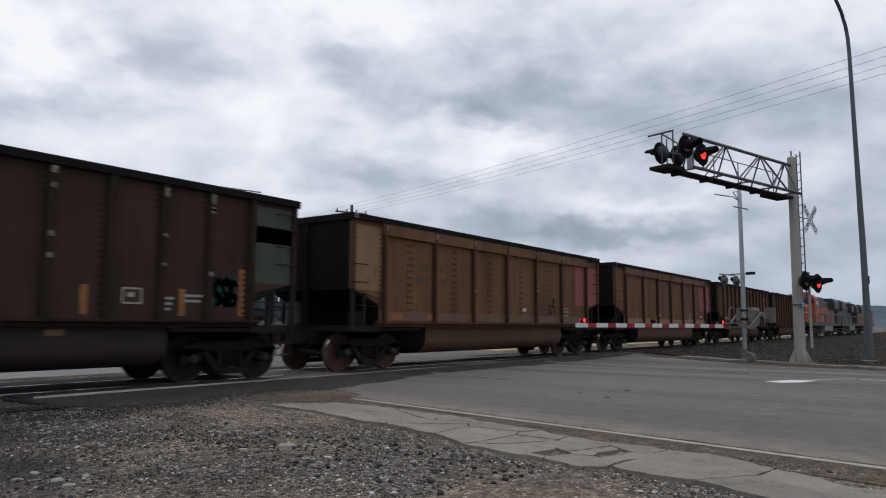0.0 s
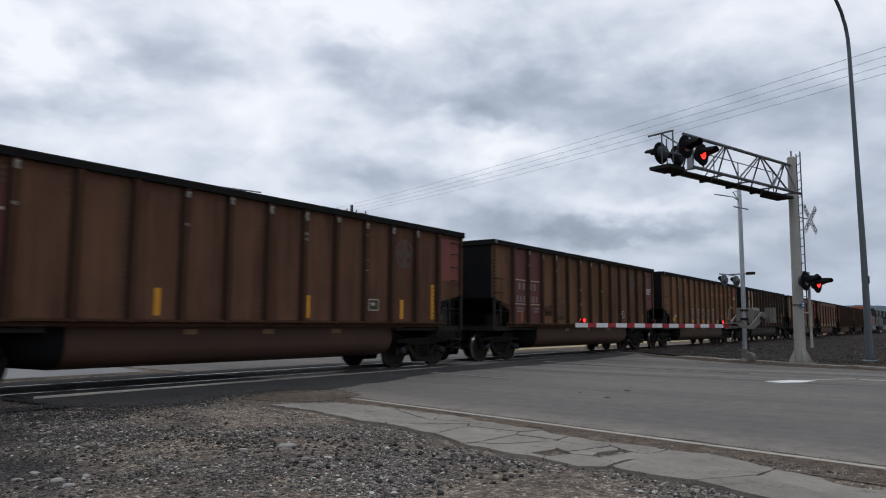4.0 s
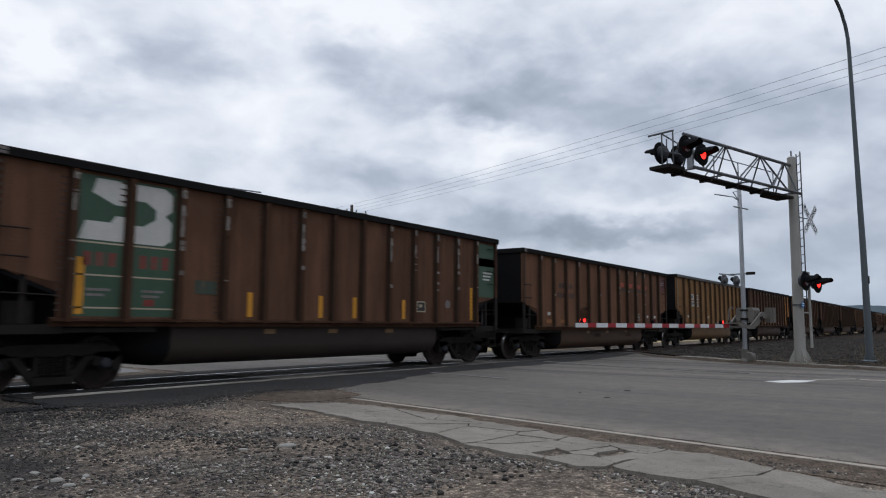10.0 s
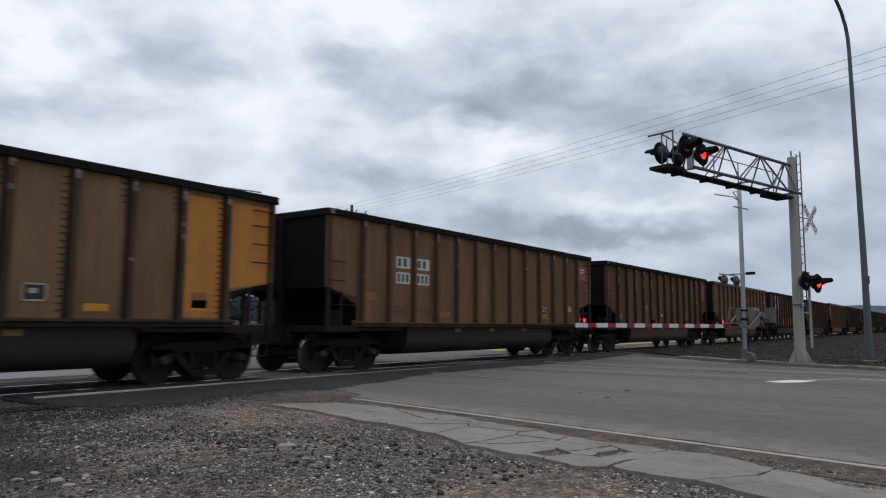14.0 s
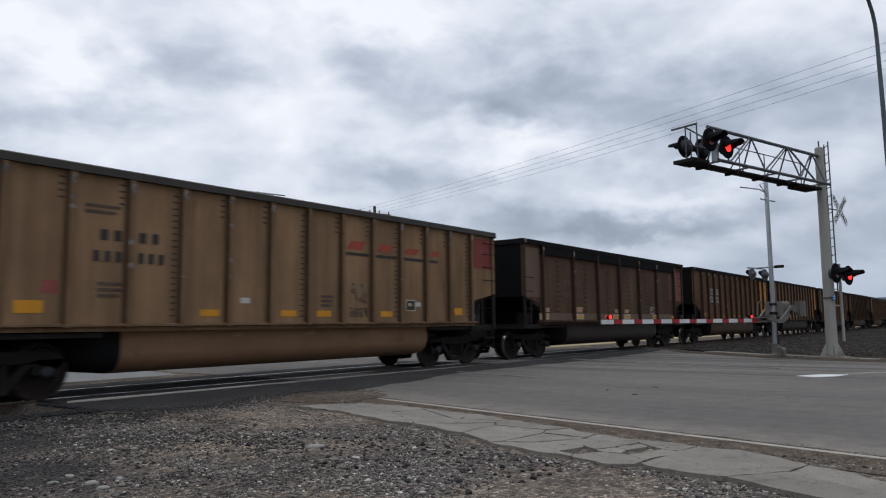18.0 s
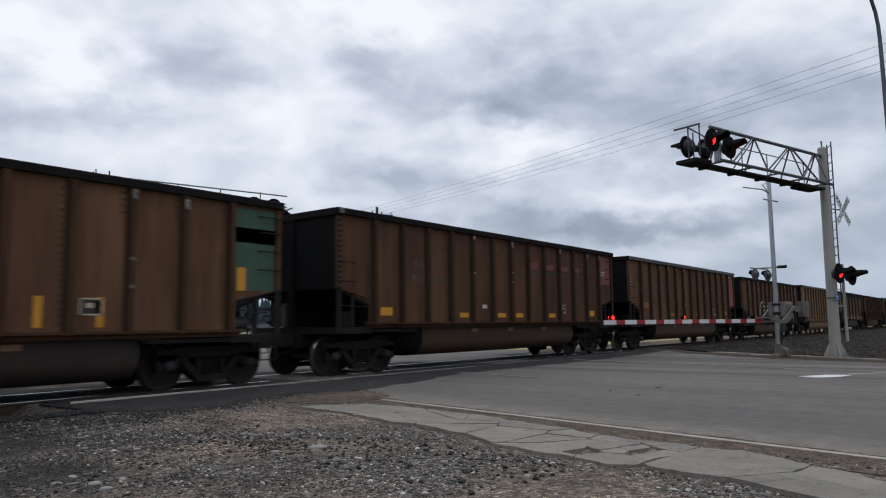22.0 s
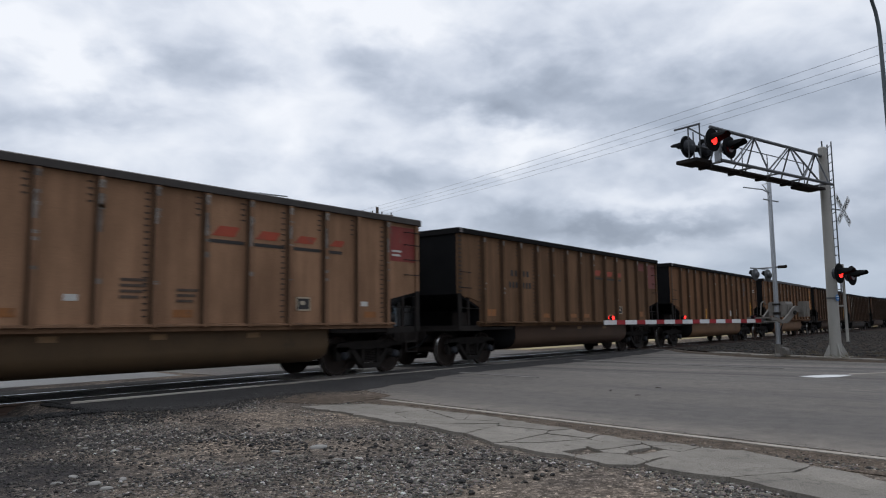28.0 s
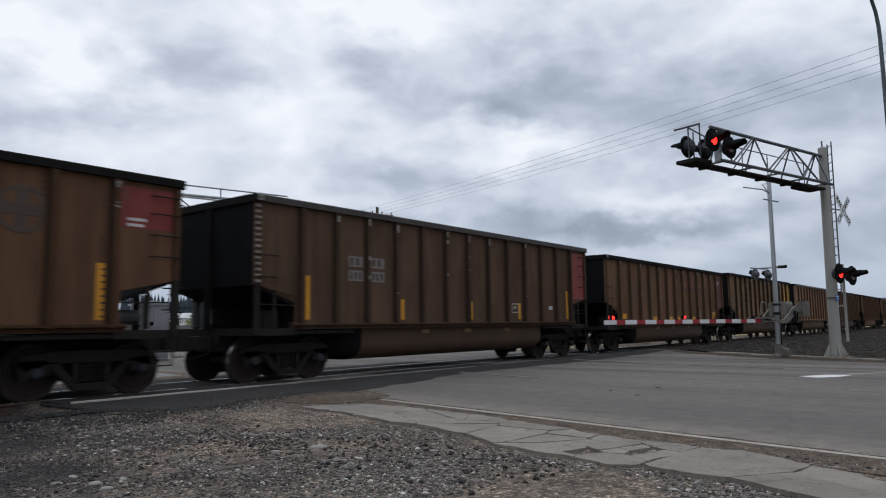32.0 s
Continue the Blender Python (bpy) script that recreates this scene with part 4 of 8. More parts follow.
def build_gravel():
    rng = random.Random(11)
    mat = island_stone(1.12)
    s = Shape()

    def on_gravel(x, y):
        return x < line_x(y) - 0.4 and not (x > 5.0 and y > -3.9) and not (x > 5.6 and y < -9.4 and x < 6.5) and not (6.6 < x < 7.3 and -9.4 < y < -5.6)
    made = 0
    while made < 40000:
        d = 3.3 + 9.5 * rng.random() ** 1.35
        a = radians(rng.uniform(18, 92))
        x, y = EYE.x + d * math.sin(a), EYE.y + d * math.cos(a)
        if not on_gravel(x, y) or y > -2.4:
            continue
        clump = noise.noise(Vector((x * 0.8, y * 0.8, 3.0)))
        if rng.random() > 0.36 + 1.8 * clump + 0.8 * noise.noise(Vector((x * 2.4, y * 2.4, 9.0))) + (0.1 if x < 4.5 else -0.05):
            continue
        if x < 3.4 and rng.random() < 0.75:
            continue
        r = 0.0045 + 0.0125 * rng.random() ** 2.4 + (0.02 * rng.random() if rng.random() < 0.035 else 0)
        stone_into(s, x, y, ground_z(x, y) + r * 0.2, r, rng)
        made += 1
    tagged(part("gravel", s, mat), "loose mixed gravel stones scattered on the dirt", "gravel", kind="stuff")
    # grit on the shoulder
    s = Shape()
    for i in range(7000):
        y = rng.uniform(-13, -4.2)
        x = line_x(y) + (rng.uniform(-0.75, 0.0) if rng.random() < 0.6 else rng.gauss(0.12, 0.07))
        r = 0.002 + 0.006 * rng.random() ** 2.5
        stone_into(s, x, y, 0.0, r, rng)
    tagged(part("grit", s, island_stone(0.75, "brown road grit")), "fine grit washed over the asphalt shoulder", "grit", kind="stuff")
    # bits swept onto the road
    for x, y, w, turn in ((11.4, -7.9, 0.12, 20), (12.3, -8.4, 0.06, 70), (10.9, -8.6, 0.04, 120)):
        s = Shape().path([(-w, 0, 0.012), (-w * 0.3, 0.012, 0.016), (w * 0.4, -0.01, 0.014), (w, 0.015, 0.01)], 0.006, sides=5)
        tagged(part("twig", s, BARK, at=pose(x, y, 0.004, 0, 0, turn)), "dark broken twig lying on the asphalt", "twig", "road debris")
    # rough ballast beside the left-hand rail, the train's shadow in its colour, and on the verge
    s = Shape()
    for i in range(5200):
        x, y = rng.uniform(1.0, 5.0), -1.35 - 1.9 * rng.random()
        r = 0.018 + 0.022 * rng.random()
        stone_into(s, x, y, ground_z(x, y) + 0.02, r, rng)
    tagged(part("ballast_stones", s, island_stone(0.07, "shade-darkened ballast stones")), "near-black shaded ballast stones beside the crossing panels", "ballast", kind="stuff")
    s = Shape()
    for i in range(7000):
        x = 25 + 55 * rng.random() ** 1.6
        y = -2.3 - 9.5 * rng.random()
        if x < 25.6 - 0.45 * (y + 7.2) * (1 if y < -7.2 else 1.6) * 0 + (0 if y < -7.2 else 0.75 * (y + 7.2)):
            continue
        r = 0.025 + 0.03 * rng.random()
        stone_into(s, x, y, 0.035, r, rng)
    tagged(part("ballast_stones", s, island_stone(0.2, "dark ballast stones")), "coarse crushed ballast stones beside the rails", "ballast", kind="stuff")
    # coal-dark crushed stone towards the track
    s = Shape()
    for i in range(52000):
        x = 0.2 + 5.6 * rng.random()
        y = -2.0 - 7.0 * rng.random() ** 1.25
        edge_ = 1.5 * noise.noise(Vector((x * 1.0, y * 1.0, 1.0))) + 0.7 * noise.noise(Vector((x * 2.7, y * 2.7, 4.0))) + (5.0 - x) * 0.40 + (y + 6.5) * 0.16 - 0.45
        if rng.random() > 0.5 + edge_ or (x > 5.05 and y > -3.3):
            continue
        r = 0.004 + 0.0125 * rng.random() ** 2.4
        stone_into(s, x, y, ground_z(x, y) + r * 0.1, r, rng)
    for i in range(420):
        x, y = 4.1 + 2.2 * rng.random(), -10.4 + 4.6 * rng.random()
        if on_gravel(x, y) and not 5.5 < x < 7.4:
            r = 0.012 + 0.018 * rng.random() ** 2
            stone_into(s, x, y, ground_z(x, y) + r * 0.3, r, rng)
    for i in range(9000):
        x, y = 0.3 + 5.0 * rng.random(), -2.2 - 6.6 * rng.random()
        if rng.random() > 0.25 + 1.7 * noise.noise(Vector((x * 0.9, y * 0.9, 1.0))) + 0.9 * noise.noise(Vector((x * 2.7, y * 2.7, 4.0))) + (3.9 - x) * 0.2 + (y + 5.6) * 0.14:
            continue
        r = 0.010 + 0.016 * rng.random() ** 1.8
        stone_into(s, x, y, ground_z(x, y) + r * 0.1, r, rng)
    for i in range(2600):
        x, y = 1.2 + 4.0 * rng.random(), -2.5 - 2.3 * rng.random() ** 1.3
        if rng.random() < 0.75 + noise.noise(Vector((x * 1.6, y * 1.6, 6.0))) and not (x > 4.9 and y > -3.4):
            r = 0.012 + 0.020 * rng.random() ** 1.6
            stone_into(s, x, y, ground_z(x, y) + r * 0.25, r, rng)
    rim = [(5.0, -3.1), (5.7, -3.75), (6.4, -3.95), (7.4, -3.45), (8.3, -3.35), (9.1, -3.95)]
    for i in range(6500):
        k = rng.randrange(5)
        t = rng.random()
        x = rim[k][0] + (rim[k + 1][0] - rim[k][0]) * t + rng.gauss(0, 0.22)
        y = rim[k][1] + (rim[k + 1][1] - rim[k][1]) * t + rng.gauss(-0.12, 0.3)
        r = 0.004 + 0.012 * rng.random() ** 2.5
        stone_into(s, x, y, 0.003, r, rng)
    tagged(part("dark_gravel", s, island_stone(0.27, "coal-dark gravel stones")), "coal-darkened crushed stone spread beside the track", "gravel", kind="stuff")
    # single larger stones
    big = [(2.54, -7.45, 0.048), (2.72, -7.68, 0.062), (2.69, -7.92, 0.050), (2.53, -7.79, 0.035), (2.93, -7.70, 0.042), (4.76, -7.93, 0.084), (4.33, -8.48, 0.032), (4.32, -8.98, 0.036), (3.73, -8.24, 0.026), (4.13, -5.31, 0.038), (3.73, -6.45, 0.039), (4.04, -6.14, 0.034), (3.46, -5.95, 0.034), (4.32, -5.94, 0.028), (2.73, -7.31, 0.049), (3.48, -7.88, 0.027), (4.37, -7.77, 0.041), (4.44, -8.53, 0.038)]
    for x, y, r in big:
        s = Shape()
        wide, flatness = rng.uniform(1.0, 1.5), rng.uniform(0.6, 0.95)
        r *= 0.78
        s.lathe([(q * r, h * r * flatness) for q, h in ((0.35, -0.42), (0.8, -0.25), (1.0, 0.0), (0.93, 0.22), (0.7, 0.4), (0.35, 0.5))], axis="z", sides=11)
        s.v = [(vx * wide * (1 + 0.12 * noise.noise(Vector((vx * 9, vy * 9, i + r * 90)))), vy / wide * (1 + 0.12 * noise.noise(Vector((vy * 9, vx * 9, r * 50)))), vz) for vx, vy, vz in s.v]
        tagged(part("stone", s, PALE_STONE, at=pose(x, y, ground_z(x, y) + r * 0.1, rng.uniform(-8, 8), rng.uniform(-8, 8), rng.uniform(0, 180)), smooth=True), "pale rounded stone lying on the gravel", "stone", "larger stones")


PALE_STONE = paint("pale river stone", (0.25, 0.235, 0.21), (0.17, 0.16, 0.145), rough=0.9, scale=12.0, grain=80, bump=0.2, vary=0.3)


def build_track():
    head = [(-0.037, 0.0), (0.037, 0.0), (0.037, -0.035), (0.008, -0.05), (0.008, -0.14), (0.07, -0.155), (0.07, -0.17), (-0.07, -0.17), (-0.07, -0.155), (-0.008, -0.14), (-0.008, -0.05), (-0.037, -0.035)]
    track = thing("track", "single railway track with shiny worn rail heads", "railway track", kind="structure")
    for y in (-0.755, 0.755):
        s = Shape().prism([(y + a, b - 0.002) for a, b in head[1:]] + [(y - 0.037, -0.002)], -150, 420, "x")
        rail = part("rail", s, RAIL, track)
        part("rail_head", Shape().box(-150, 420, y - 0.033, y + 0.033, -0.004, 0.001), RAIL_TOP, rail, "polished steel running surface")
    tie = shared(("sleeper",), lambda: Shape().box(-0.11, 0.11, -1.3, 1.3, -0.36, -0.172), TIE)
    for i in range(230):
        x = -40 + i * 0.53
        if 5.0 < x < 29.6:
            continue
        part("sleeper", tie, None, track, at=pose(x + random.uniform(-0.03, 0.03), random.uniform(-0.04, 0.04), 0, 0, 0, random.uniform(-1, 1)))
    rest = Shape()
    for i in range(620):
        x = 82 + i * 0.53
        rest.box(x - 0.11, x + 0.11, -1.3, 1.3, -0.36, -0.172)
    tagged(part("sleepers", rest, TIE, track), kind="stuff")
    for a, b, stuff_ in ((-150, 4.95, SHADED_BED), (29.7, 420, BALLAST)):
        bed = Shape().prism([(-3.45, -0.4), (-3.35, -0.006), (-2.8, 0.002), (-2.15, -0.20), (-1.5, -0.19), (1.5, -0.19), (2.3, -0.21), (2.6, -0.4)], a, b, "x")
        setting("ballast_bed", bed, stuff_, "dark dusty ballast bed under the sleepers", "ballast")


def build_distance():
    slab("field", [(27.5, 3.6), (200, 3.6), (420, 60), (420, 95), (36.5, 95)], FIELD, "flat field of dry straw-coloured grass", "field", z=-0.008, deep=0.1)
    slab("gravel_lot", [(-80, 2.75), (9.9, 2.75), (10.4, 5.8), (14.9, 31), (-80, 31)], LOT, "pale gravel lot beyond the track", "lot", z=-0.008, deep=0.1)
    # wooded hills on the skyline
    rng = random.Random(3)
    for k, (dist, base, amp) in enumerate(((1500.0, 38.0, 16.0), (1150.0, 14.0, 9.0))):
        top, low = [], []
        n = 300
        for i in range(n + 1):
            a = radians(-40 + 170 * i / n)
            rise = 0.35 + 0.65 * max(0.0, min(1.0, (math.degrees(a) - 62) / 18.0))
            h = (base + amp * noise.noise(Vector((i * 0.035, k * 7.0, 0))) + amp * 0.25 * noise.noise(Vector((i * 0.22, k * 3.0, 4))) + rng.uniform(0, 1.6)) * rise
            top.append((dist * math.sin(a), dist * math.cos(a), h))
            low.append((dist * 0.93 * math.sin(a), dist * 0.93 * math.cos(a), -2.0))
        s = Shape().add(low + top, [(i, i + 1, n + 2 + i, n + 1 + i) for i in range(n)])
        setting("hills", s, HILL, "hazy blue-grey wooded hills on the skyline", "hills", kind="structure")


WEED = paint("dry weed stalks", (0.20, 0.155, 0.09), (0.12, 0.095, 0.055), rough=1.0, scale=6.0, vary=0.3)


def build_weeds():
    rng = random.Random(17)
    for x, y, n, h in ((24.7, -9.5, 70, 0.22), (25.2, -8.9, 50, 0.2), (27.1, -11.2, 90, 0.5), (27.9, -10.7, 80, 0.6), (28.6, -11.6, 60, 0.5), (24.9, -7.4, 40, 0.15), (26.4, -10.2, 50, 0.25), (26.0, -8.2, 40, 0.2), (24.25, -8.9, 60, 0.12), (24.0, -9.6, 60, 0.14), (23.5, -10.6, 70, 0.16), (24.6, -7.9, 60, 0.1), (25.6, -6.2, 50, 0.1), (22.9, -12.3, 80, 0.35), (23.3, -11.6, 70, 0.3)):
        s = Shape()
        for i in range(n):
            a, d = rng.uniform(0, 6.28), 0.4 * rng.random()
            bx, by = d * math.cos(a), d * math.sin(a)
            lx, ly, hh = rng.uniform(-0.15, 0.15), rng.uniform(-0.15, 0.15), h * rng.uniform(0.4, 1.1)
            w = 0.006
            s.add([(bx - w, by, 0), (bx + w, by, 0), (bx + lx * 0.5 + w * 0.7, by + ly * 0.5, hh * 0.6), (bx + lx, by + ly, hh), (bx + lx * 0.5 - w * 0.7, by + ly * 0.5, hh * 0.6)], [(0, 1, 2, 3, 4)])
        tagged(part("weed_tuft", s, WEED, at=pose(x, y, 0.03)), "dry straw-coloured weeds at the foot of a post", "weeds", "weed tufts", "stuff")


# ---- crossing signals ----
LENSES = {"first": [], "second": []}


def lens_mesh():
    def build():
        s = Shape().lathe([(0.140, -0.01), (0.135, 0.012)], sides=20, slot=1)
        s.m[-1] = 0
        return s
    return shared(("lens",), build, RED_LIT, RED_UNLIT)


def visor(deep=0.42):
    """A hood open below: an arc of sheet drawn forward."""
    s = Shape()
    n, outer, inner = 14, 0.175, 0.165
    vs = []
    for y, lean in ((0.0, 0.0), (deep, 0.02)):
        for r in (outer, inner):
            for i in range(n + 1):
                a = radians(-8 + 196 * i / n)
                vs.append((r * math.cos(a), y * min(1.0, 0.22 + max(0.0, math.sin(a)) * 2.0), r * math.sin(a) - lean))
    k = n + 1
    fs = []
    for i in range(n):
        fs += [(i, i + 1, 2 * k + i + 1, 2 * k + i), (k + i, 3 * k + i, 3 * k + i + 1, k + i + 1), (2 * k + i, 2 * k + i + 1, 3 * k + i + 1, 3 * k + i), (i, k + i, k + i + 1, i + 1)]
    return s.add(vs, fs)


def flasher(parent, x, y, z, turn, which, plate=True):
    """A flashing light: black backplate, hood, housing and the lens that turns its lit side out and in."""
    if not plate:
        head = part("flasher", shared(("small_housing",), lambda: Shape().lathe([(0.05, -0.12), (0.09, -0.10), (0.11, -0.03), (0.20, -0.012), (0.20, 0.008), (0.165, 0.012)], sides=20), TRUSS, smooth=True), None, parent, "grey round flashing light", at=pose(x, y, z, 0, 0, turn))
        part("hood", shared(("short_hood",), lambda: visor(0.14), BLACK), None, head)
        lens = part("lens", lens_mesh(), None, head, "red glass lens")
        lens.matrix_parent_inverse = Matrix.Translation((0, 0.03, 0))
        LENSES[which].append(lens)
        return
    head = part("flasher", shared(("backplate",), lambda: Shape().lathe([(0.30, -0.02), (0.305, 0.0), (0.29, 0.004), (0.16, 0.004), (0.16, -0.004)], sides=28), BLACK, smooth=True), None, parent, "round black flashing light", at=pose(x, y, z, 0, 0, turn))
    part("hood", shared(("hood",), visor, BLACK), None, head)
    part("housing", shared(("housing",), lambda: Shape().lathe([(0.10, -0.2), (0.17, -0.16), (0.19, -0.02)], sides=20), HOUSING, smooth=True), None, head, "dark grey lamp housing")
    lens = part("lens", lens_mesh(), None, head, "red glass lens")
    lens.matrix_parent_inverse = Matrix.Translation((0, 0.02, 0))
    LENSES[which].append(lens)


def words(text, height, material, parent, at, name="lettering", label=""):
    cu = bpy.data.curves.new(name, "FONT")
    cu.body, cu.size, cu.align_x, cu.align_y, cu.extrude = text, height * 1.38, "CENTER", "CENTER", 0.002
    ob = bpy.data.objects.new(name, cu)
    scene.collection.objects.link(ob)
    bpy.context.view_layer.update()
    me = bpy.data.meshes.new_from_object(ob.evaluated_get(bpy.context.evaluated_depsgraph_get()))
    bpy.data.objects.remove(ob)
    me.materials.clear()
    me.materials.append(material)
    made = new(name, me)
    made.parent, made.matrix_basis = parent, at
    if label:
        made["label"] = label
    return made


def build_gantry(at, label, reach=6.6, near=True, drop=0.0):
    g = thing("signal_gantry", label, "signal gantry", "crossing signals", at=at)
    part("mast", Shape().lathe([(0.172, 0.0), (0.165, 0.9), (0.147, 3.5), (0.130, 6.62 - drop), (0.09, 6.66 - drop)], axis="z", sides=24), CREAM_STEEL, g, "off-white tapered steel mast", smooth=True)
    for i in range(4):
        a = radians(45 + 90 * i)
        s = Shape().prism([(0.16, 0.03), (0.36, 0.03), (0.35, 0.08), (0.165, 0.47)], -0.012, 0.012, "y")
        part("base_fin", s, CREAM_STEEL, g, at=pose(0, 0, 0, 0, 0, 45 + 90 * i))
    part("base_plate", Shape().box(-0.38, 0.38, -0.38, 0.38, 0.0, 0.035), CREAM_STEEL, g)
    part("cap_pin", Shape().rod((0, 0, 6.6 - drop), (0, 0, 6.85 - drop), 0.025), TRUSS, g)
    metal = TRUSS if near else GALV
    zb, zt = (5.365, 6.36) if near else (5.28 - drop, 6.32 - drop)
    tip = reach - 0.35
    # three chords: two below, one above between them
    for y in (-0.36, 0.36):
        part("bottom_chord", Shape().rod((0.22 if y > 0 else 0.0, y, zb), (tip, y, zb), 0.048), metal, g)
    part("top_chord", Shape().rod((0.1, 0.0, zt), (tip - 0.15, 0.0, zt), 0.05), metal, g)
    stations = [0.47, 2.0, 3.95, 5.7] if near else [0.47, 1.9, 3.5, 5.0]
    for x in stations:
        for y in (-0.36, 0.36):
            part("brace", Shape().rod((x, 0.0, zt), (x, y, zb), 0.024, sides=6), metal, g)
    for a, b in zip(stations, stations[1:]):
        part("brace", Shape().rod((a + 0.1, 0.0, zt), (b, 0.36, zb), 0.026, sides=6), metal, g)
        part("brace", Shape().rod((a, 0.0, zt), ((a + b) / 2 - 0.2, -0.36, zb), 0.02, sides=6), metal, g)
    part("brace", Shape().rod((stations[1] - 0.1, 0.0, zt), (stations[0] + 0.6, 0.36, zb), 0.03, sides=6), metal, g)
    for i in range(5):
        x = 0.5 + (tip - 0.7) * i / 4
        part("cross_bar", Shape().rod((x, -0.36, zb), (x, 0.36, zb), 0.028, sides=6), metal, g)
        part("hanger", Shape().box(x - 0.05, x + 0.05, -0.42, -0.05, zb - 0.11, zb - 0.04), IRON, g)
    deck = Shape()
    for i in range(4):
        deck.box(0.3, tip, -0.42 + i * 0.1, -0.35 + i * 0.1, zb - 0.045, zb + 0.0)
    part("walkway", deck, IRON, g, "dark grating walkway")
    # handrail of the walkway
    rail_z, rail_y, rails = (6.15, -0.40, (0.45, 4.2)) if near else (5.84, -0.40, (0.2, tip + 0.45))
    for k, x in enumerate((0.45, 2.6, 3.95) if near else (0.6, 2.0, 3.4, 4.8)):
        part("rail_post", Shape().rod((x, rail_y, zb), (x, rail_y, rail_z), 0.016 if near else 0.022, sides=6), metal, g)
    for z in (rail_z,) if near else (rail_z, rail_z - 0.4):
        part("handrail", Shape().rod((rails[0], rail_y, z), (rails[1], rail_y, z - (0.0 if near else 0.05)), 0.016 if near else 0.026, sides=6), metal, g)
    part("junction_plate", Shape().box(0.2, 1.3, -0.42, 0.12, zb - 0.13, zb - 0.055), IRON, g)
    # platform and its rail at the tip
    pz = zb + 0.035 if near else zb - 0.09
    part("platform", Shape().box(reach - 0.34, reach + 0.36, -0.5, 0.12, pz - 0.09, pz), IRON, g, "dark end platform")
    for x, y in ((reach + 0.2, -0.2), (reach + 0.2, 0.14), (reach - 0.4, -0.46)):
        part("cage_post", Shape().rod((x, y, pz), (x, y, pz + 0.9), 0.02, sides=6), metal, g)
    part("cage_rail", Shape().rod((reach + 0.2, -0.62, pz + 0.9), (reach + 0.2, 0.16, pz + 0.9), 0.03, sides=6), metal, g)
    part("cage_rail", Shape().rod((reach + 0.2, -0.2, pz + 0.88), (reach - 0.9, -0.3, pz + 0.75), 0.02, sides=6), metal, g)
    # two pairs of lights, back to back
    if near:
        facing, away = ((reach + 0.09, 0.45, 5.82), (reach - 0.66, 0.45, 5.73)), ((reach - 0.10, -0.46, 5.85), (reach - 0.88, -0.46, 5.88))
    else:
        facing, away = ((reach + 0.02, 0.6, zb + 1.02), (reach - 0.73, 0.6, zb + 1.02)), ((reach - 0.10, -0.5, zb + 0.45), (reach - 0.88, -0.5, zb + 0.45))
    for (p, q), back in ((facing, 1), (away, -1)):
        part("light_arm", Shape().rod((p[0] + 0.08, p[1] - back * 0.18, p[2]), (q[0] - 0.12, q[1] - back * 0.18, q[2]), 0.03), metal, g)
    one, two = ("first", "second") if near else ("second", "first")
    flasher(g, *facing[0], 0, two)
    flasher(g, *facing[1], 0, one)
    flasher(g, *away[1], 180, two)
    flasher(g, *away[0], 180, one)
    part("light_post", Shape().box(reach - 0.41, reach - 0.29, 0.22, 0.36, zb - 0.04, facing[0][2] + 0.1), GALV, g, "grey steel light post")
    # ladder up the mast
    la, lb, low_end = ((-0.45, -0.05), (-0.15, 0.215), 2.0) if near else ((-0.42, -0.2), (-0.42, 0.2), 0.4)
    for x, y in (la, lb):
        part("ladder_rail", Shape().rod((x, y, low_end), (x, y, 6.82 - drop), 0.02, sides=6), metal, g)
    for i in range(18):
        part("rung", shared(("rung", near), lambda: Shape().rod((*la, 0), (*lb, 0), 0.014, sides=6), metal), None, g, at=pose(0, 0, 2.12 - drop + i * 0.27))
    for z in (3.2, 5.6 - drop):
        part("ladder_bracket", Shape().rod((-0.1, 0, z), ((la[0] + lb[0]) / 2, (la[1] + lb[1]) / 2, z), 0.02, sides=6), metal, g)
    part("cable_pipe", Shape().rod((-0.22, 0.27, 0.5), (-0.2, 0.27, 2.9), 0.045), CREAM_STEEL, g)
    part("pipe_clip", Shape().rod((-0.05, 0.1, 1.6), (-0.21, 0.27, 1.6), 0.025, sides=6), CREAM_STEEL, g)
    # lights at head height
    for k, (x, z) in enumerate(((0.49, 2.57), (-0.31, 2.53))):
        flasher(g, x, 0.5, z, 0, "first" if k else "second")
    part("light_arm", Shape().rod((-0.4, 0.34, 2.55), (0.6, 0.34, 2.58), 0.028), metal, g)
    part("light_bracket", Shape().rod((0, 0.1, 2.56), (0, 0.36, 2.56), 0.03), metal, g)
    part("notice", Shape().lathe([(0.10, 0.19), (0.105, 0.195), (0.105, 0.203)], axis_at=(0.10, 0, 1.85), sides=18), SIGN_BLUE, g, "small round blue notice plate")
    part("notice_bars", Shape().box(0.03, 0.17, 0.204, 0.207, 1.88, 1.905).box(0.04, 0.15, 0.204, 0.207, 1.81, 1.83), SIGN_WHITE, g)
    part("clamp", Shape().lathe([(0.182, 1.83), (0.182, 1.87)], axis="z", sides=20), TRUSS, g)
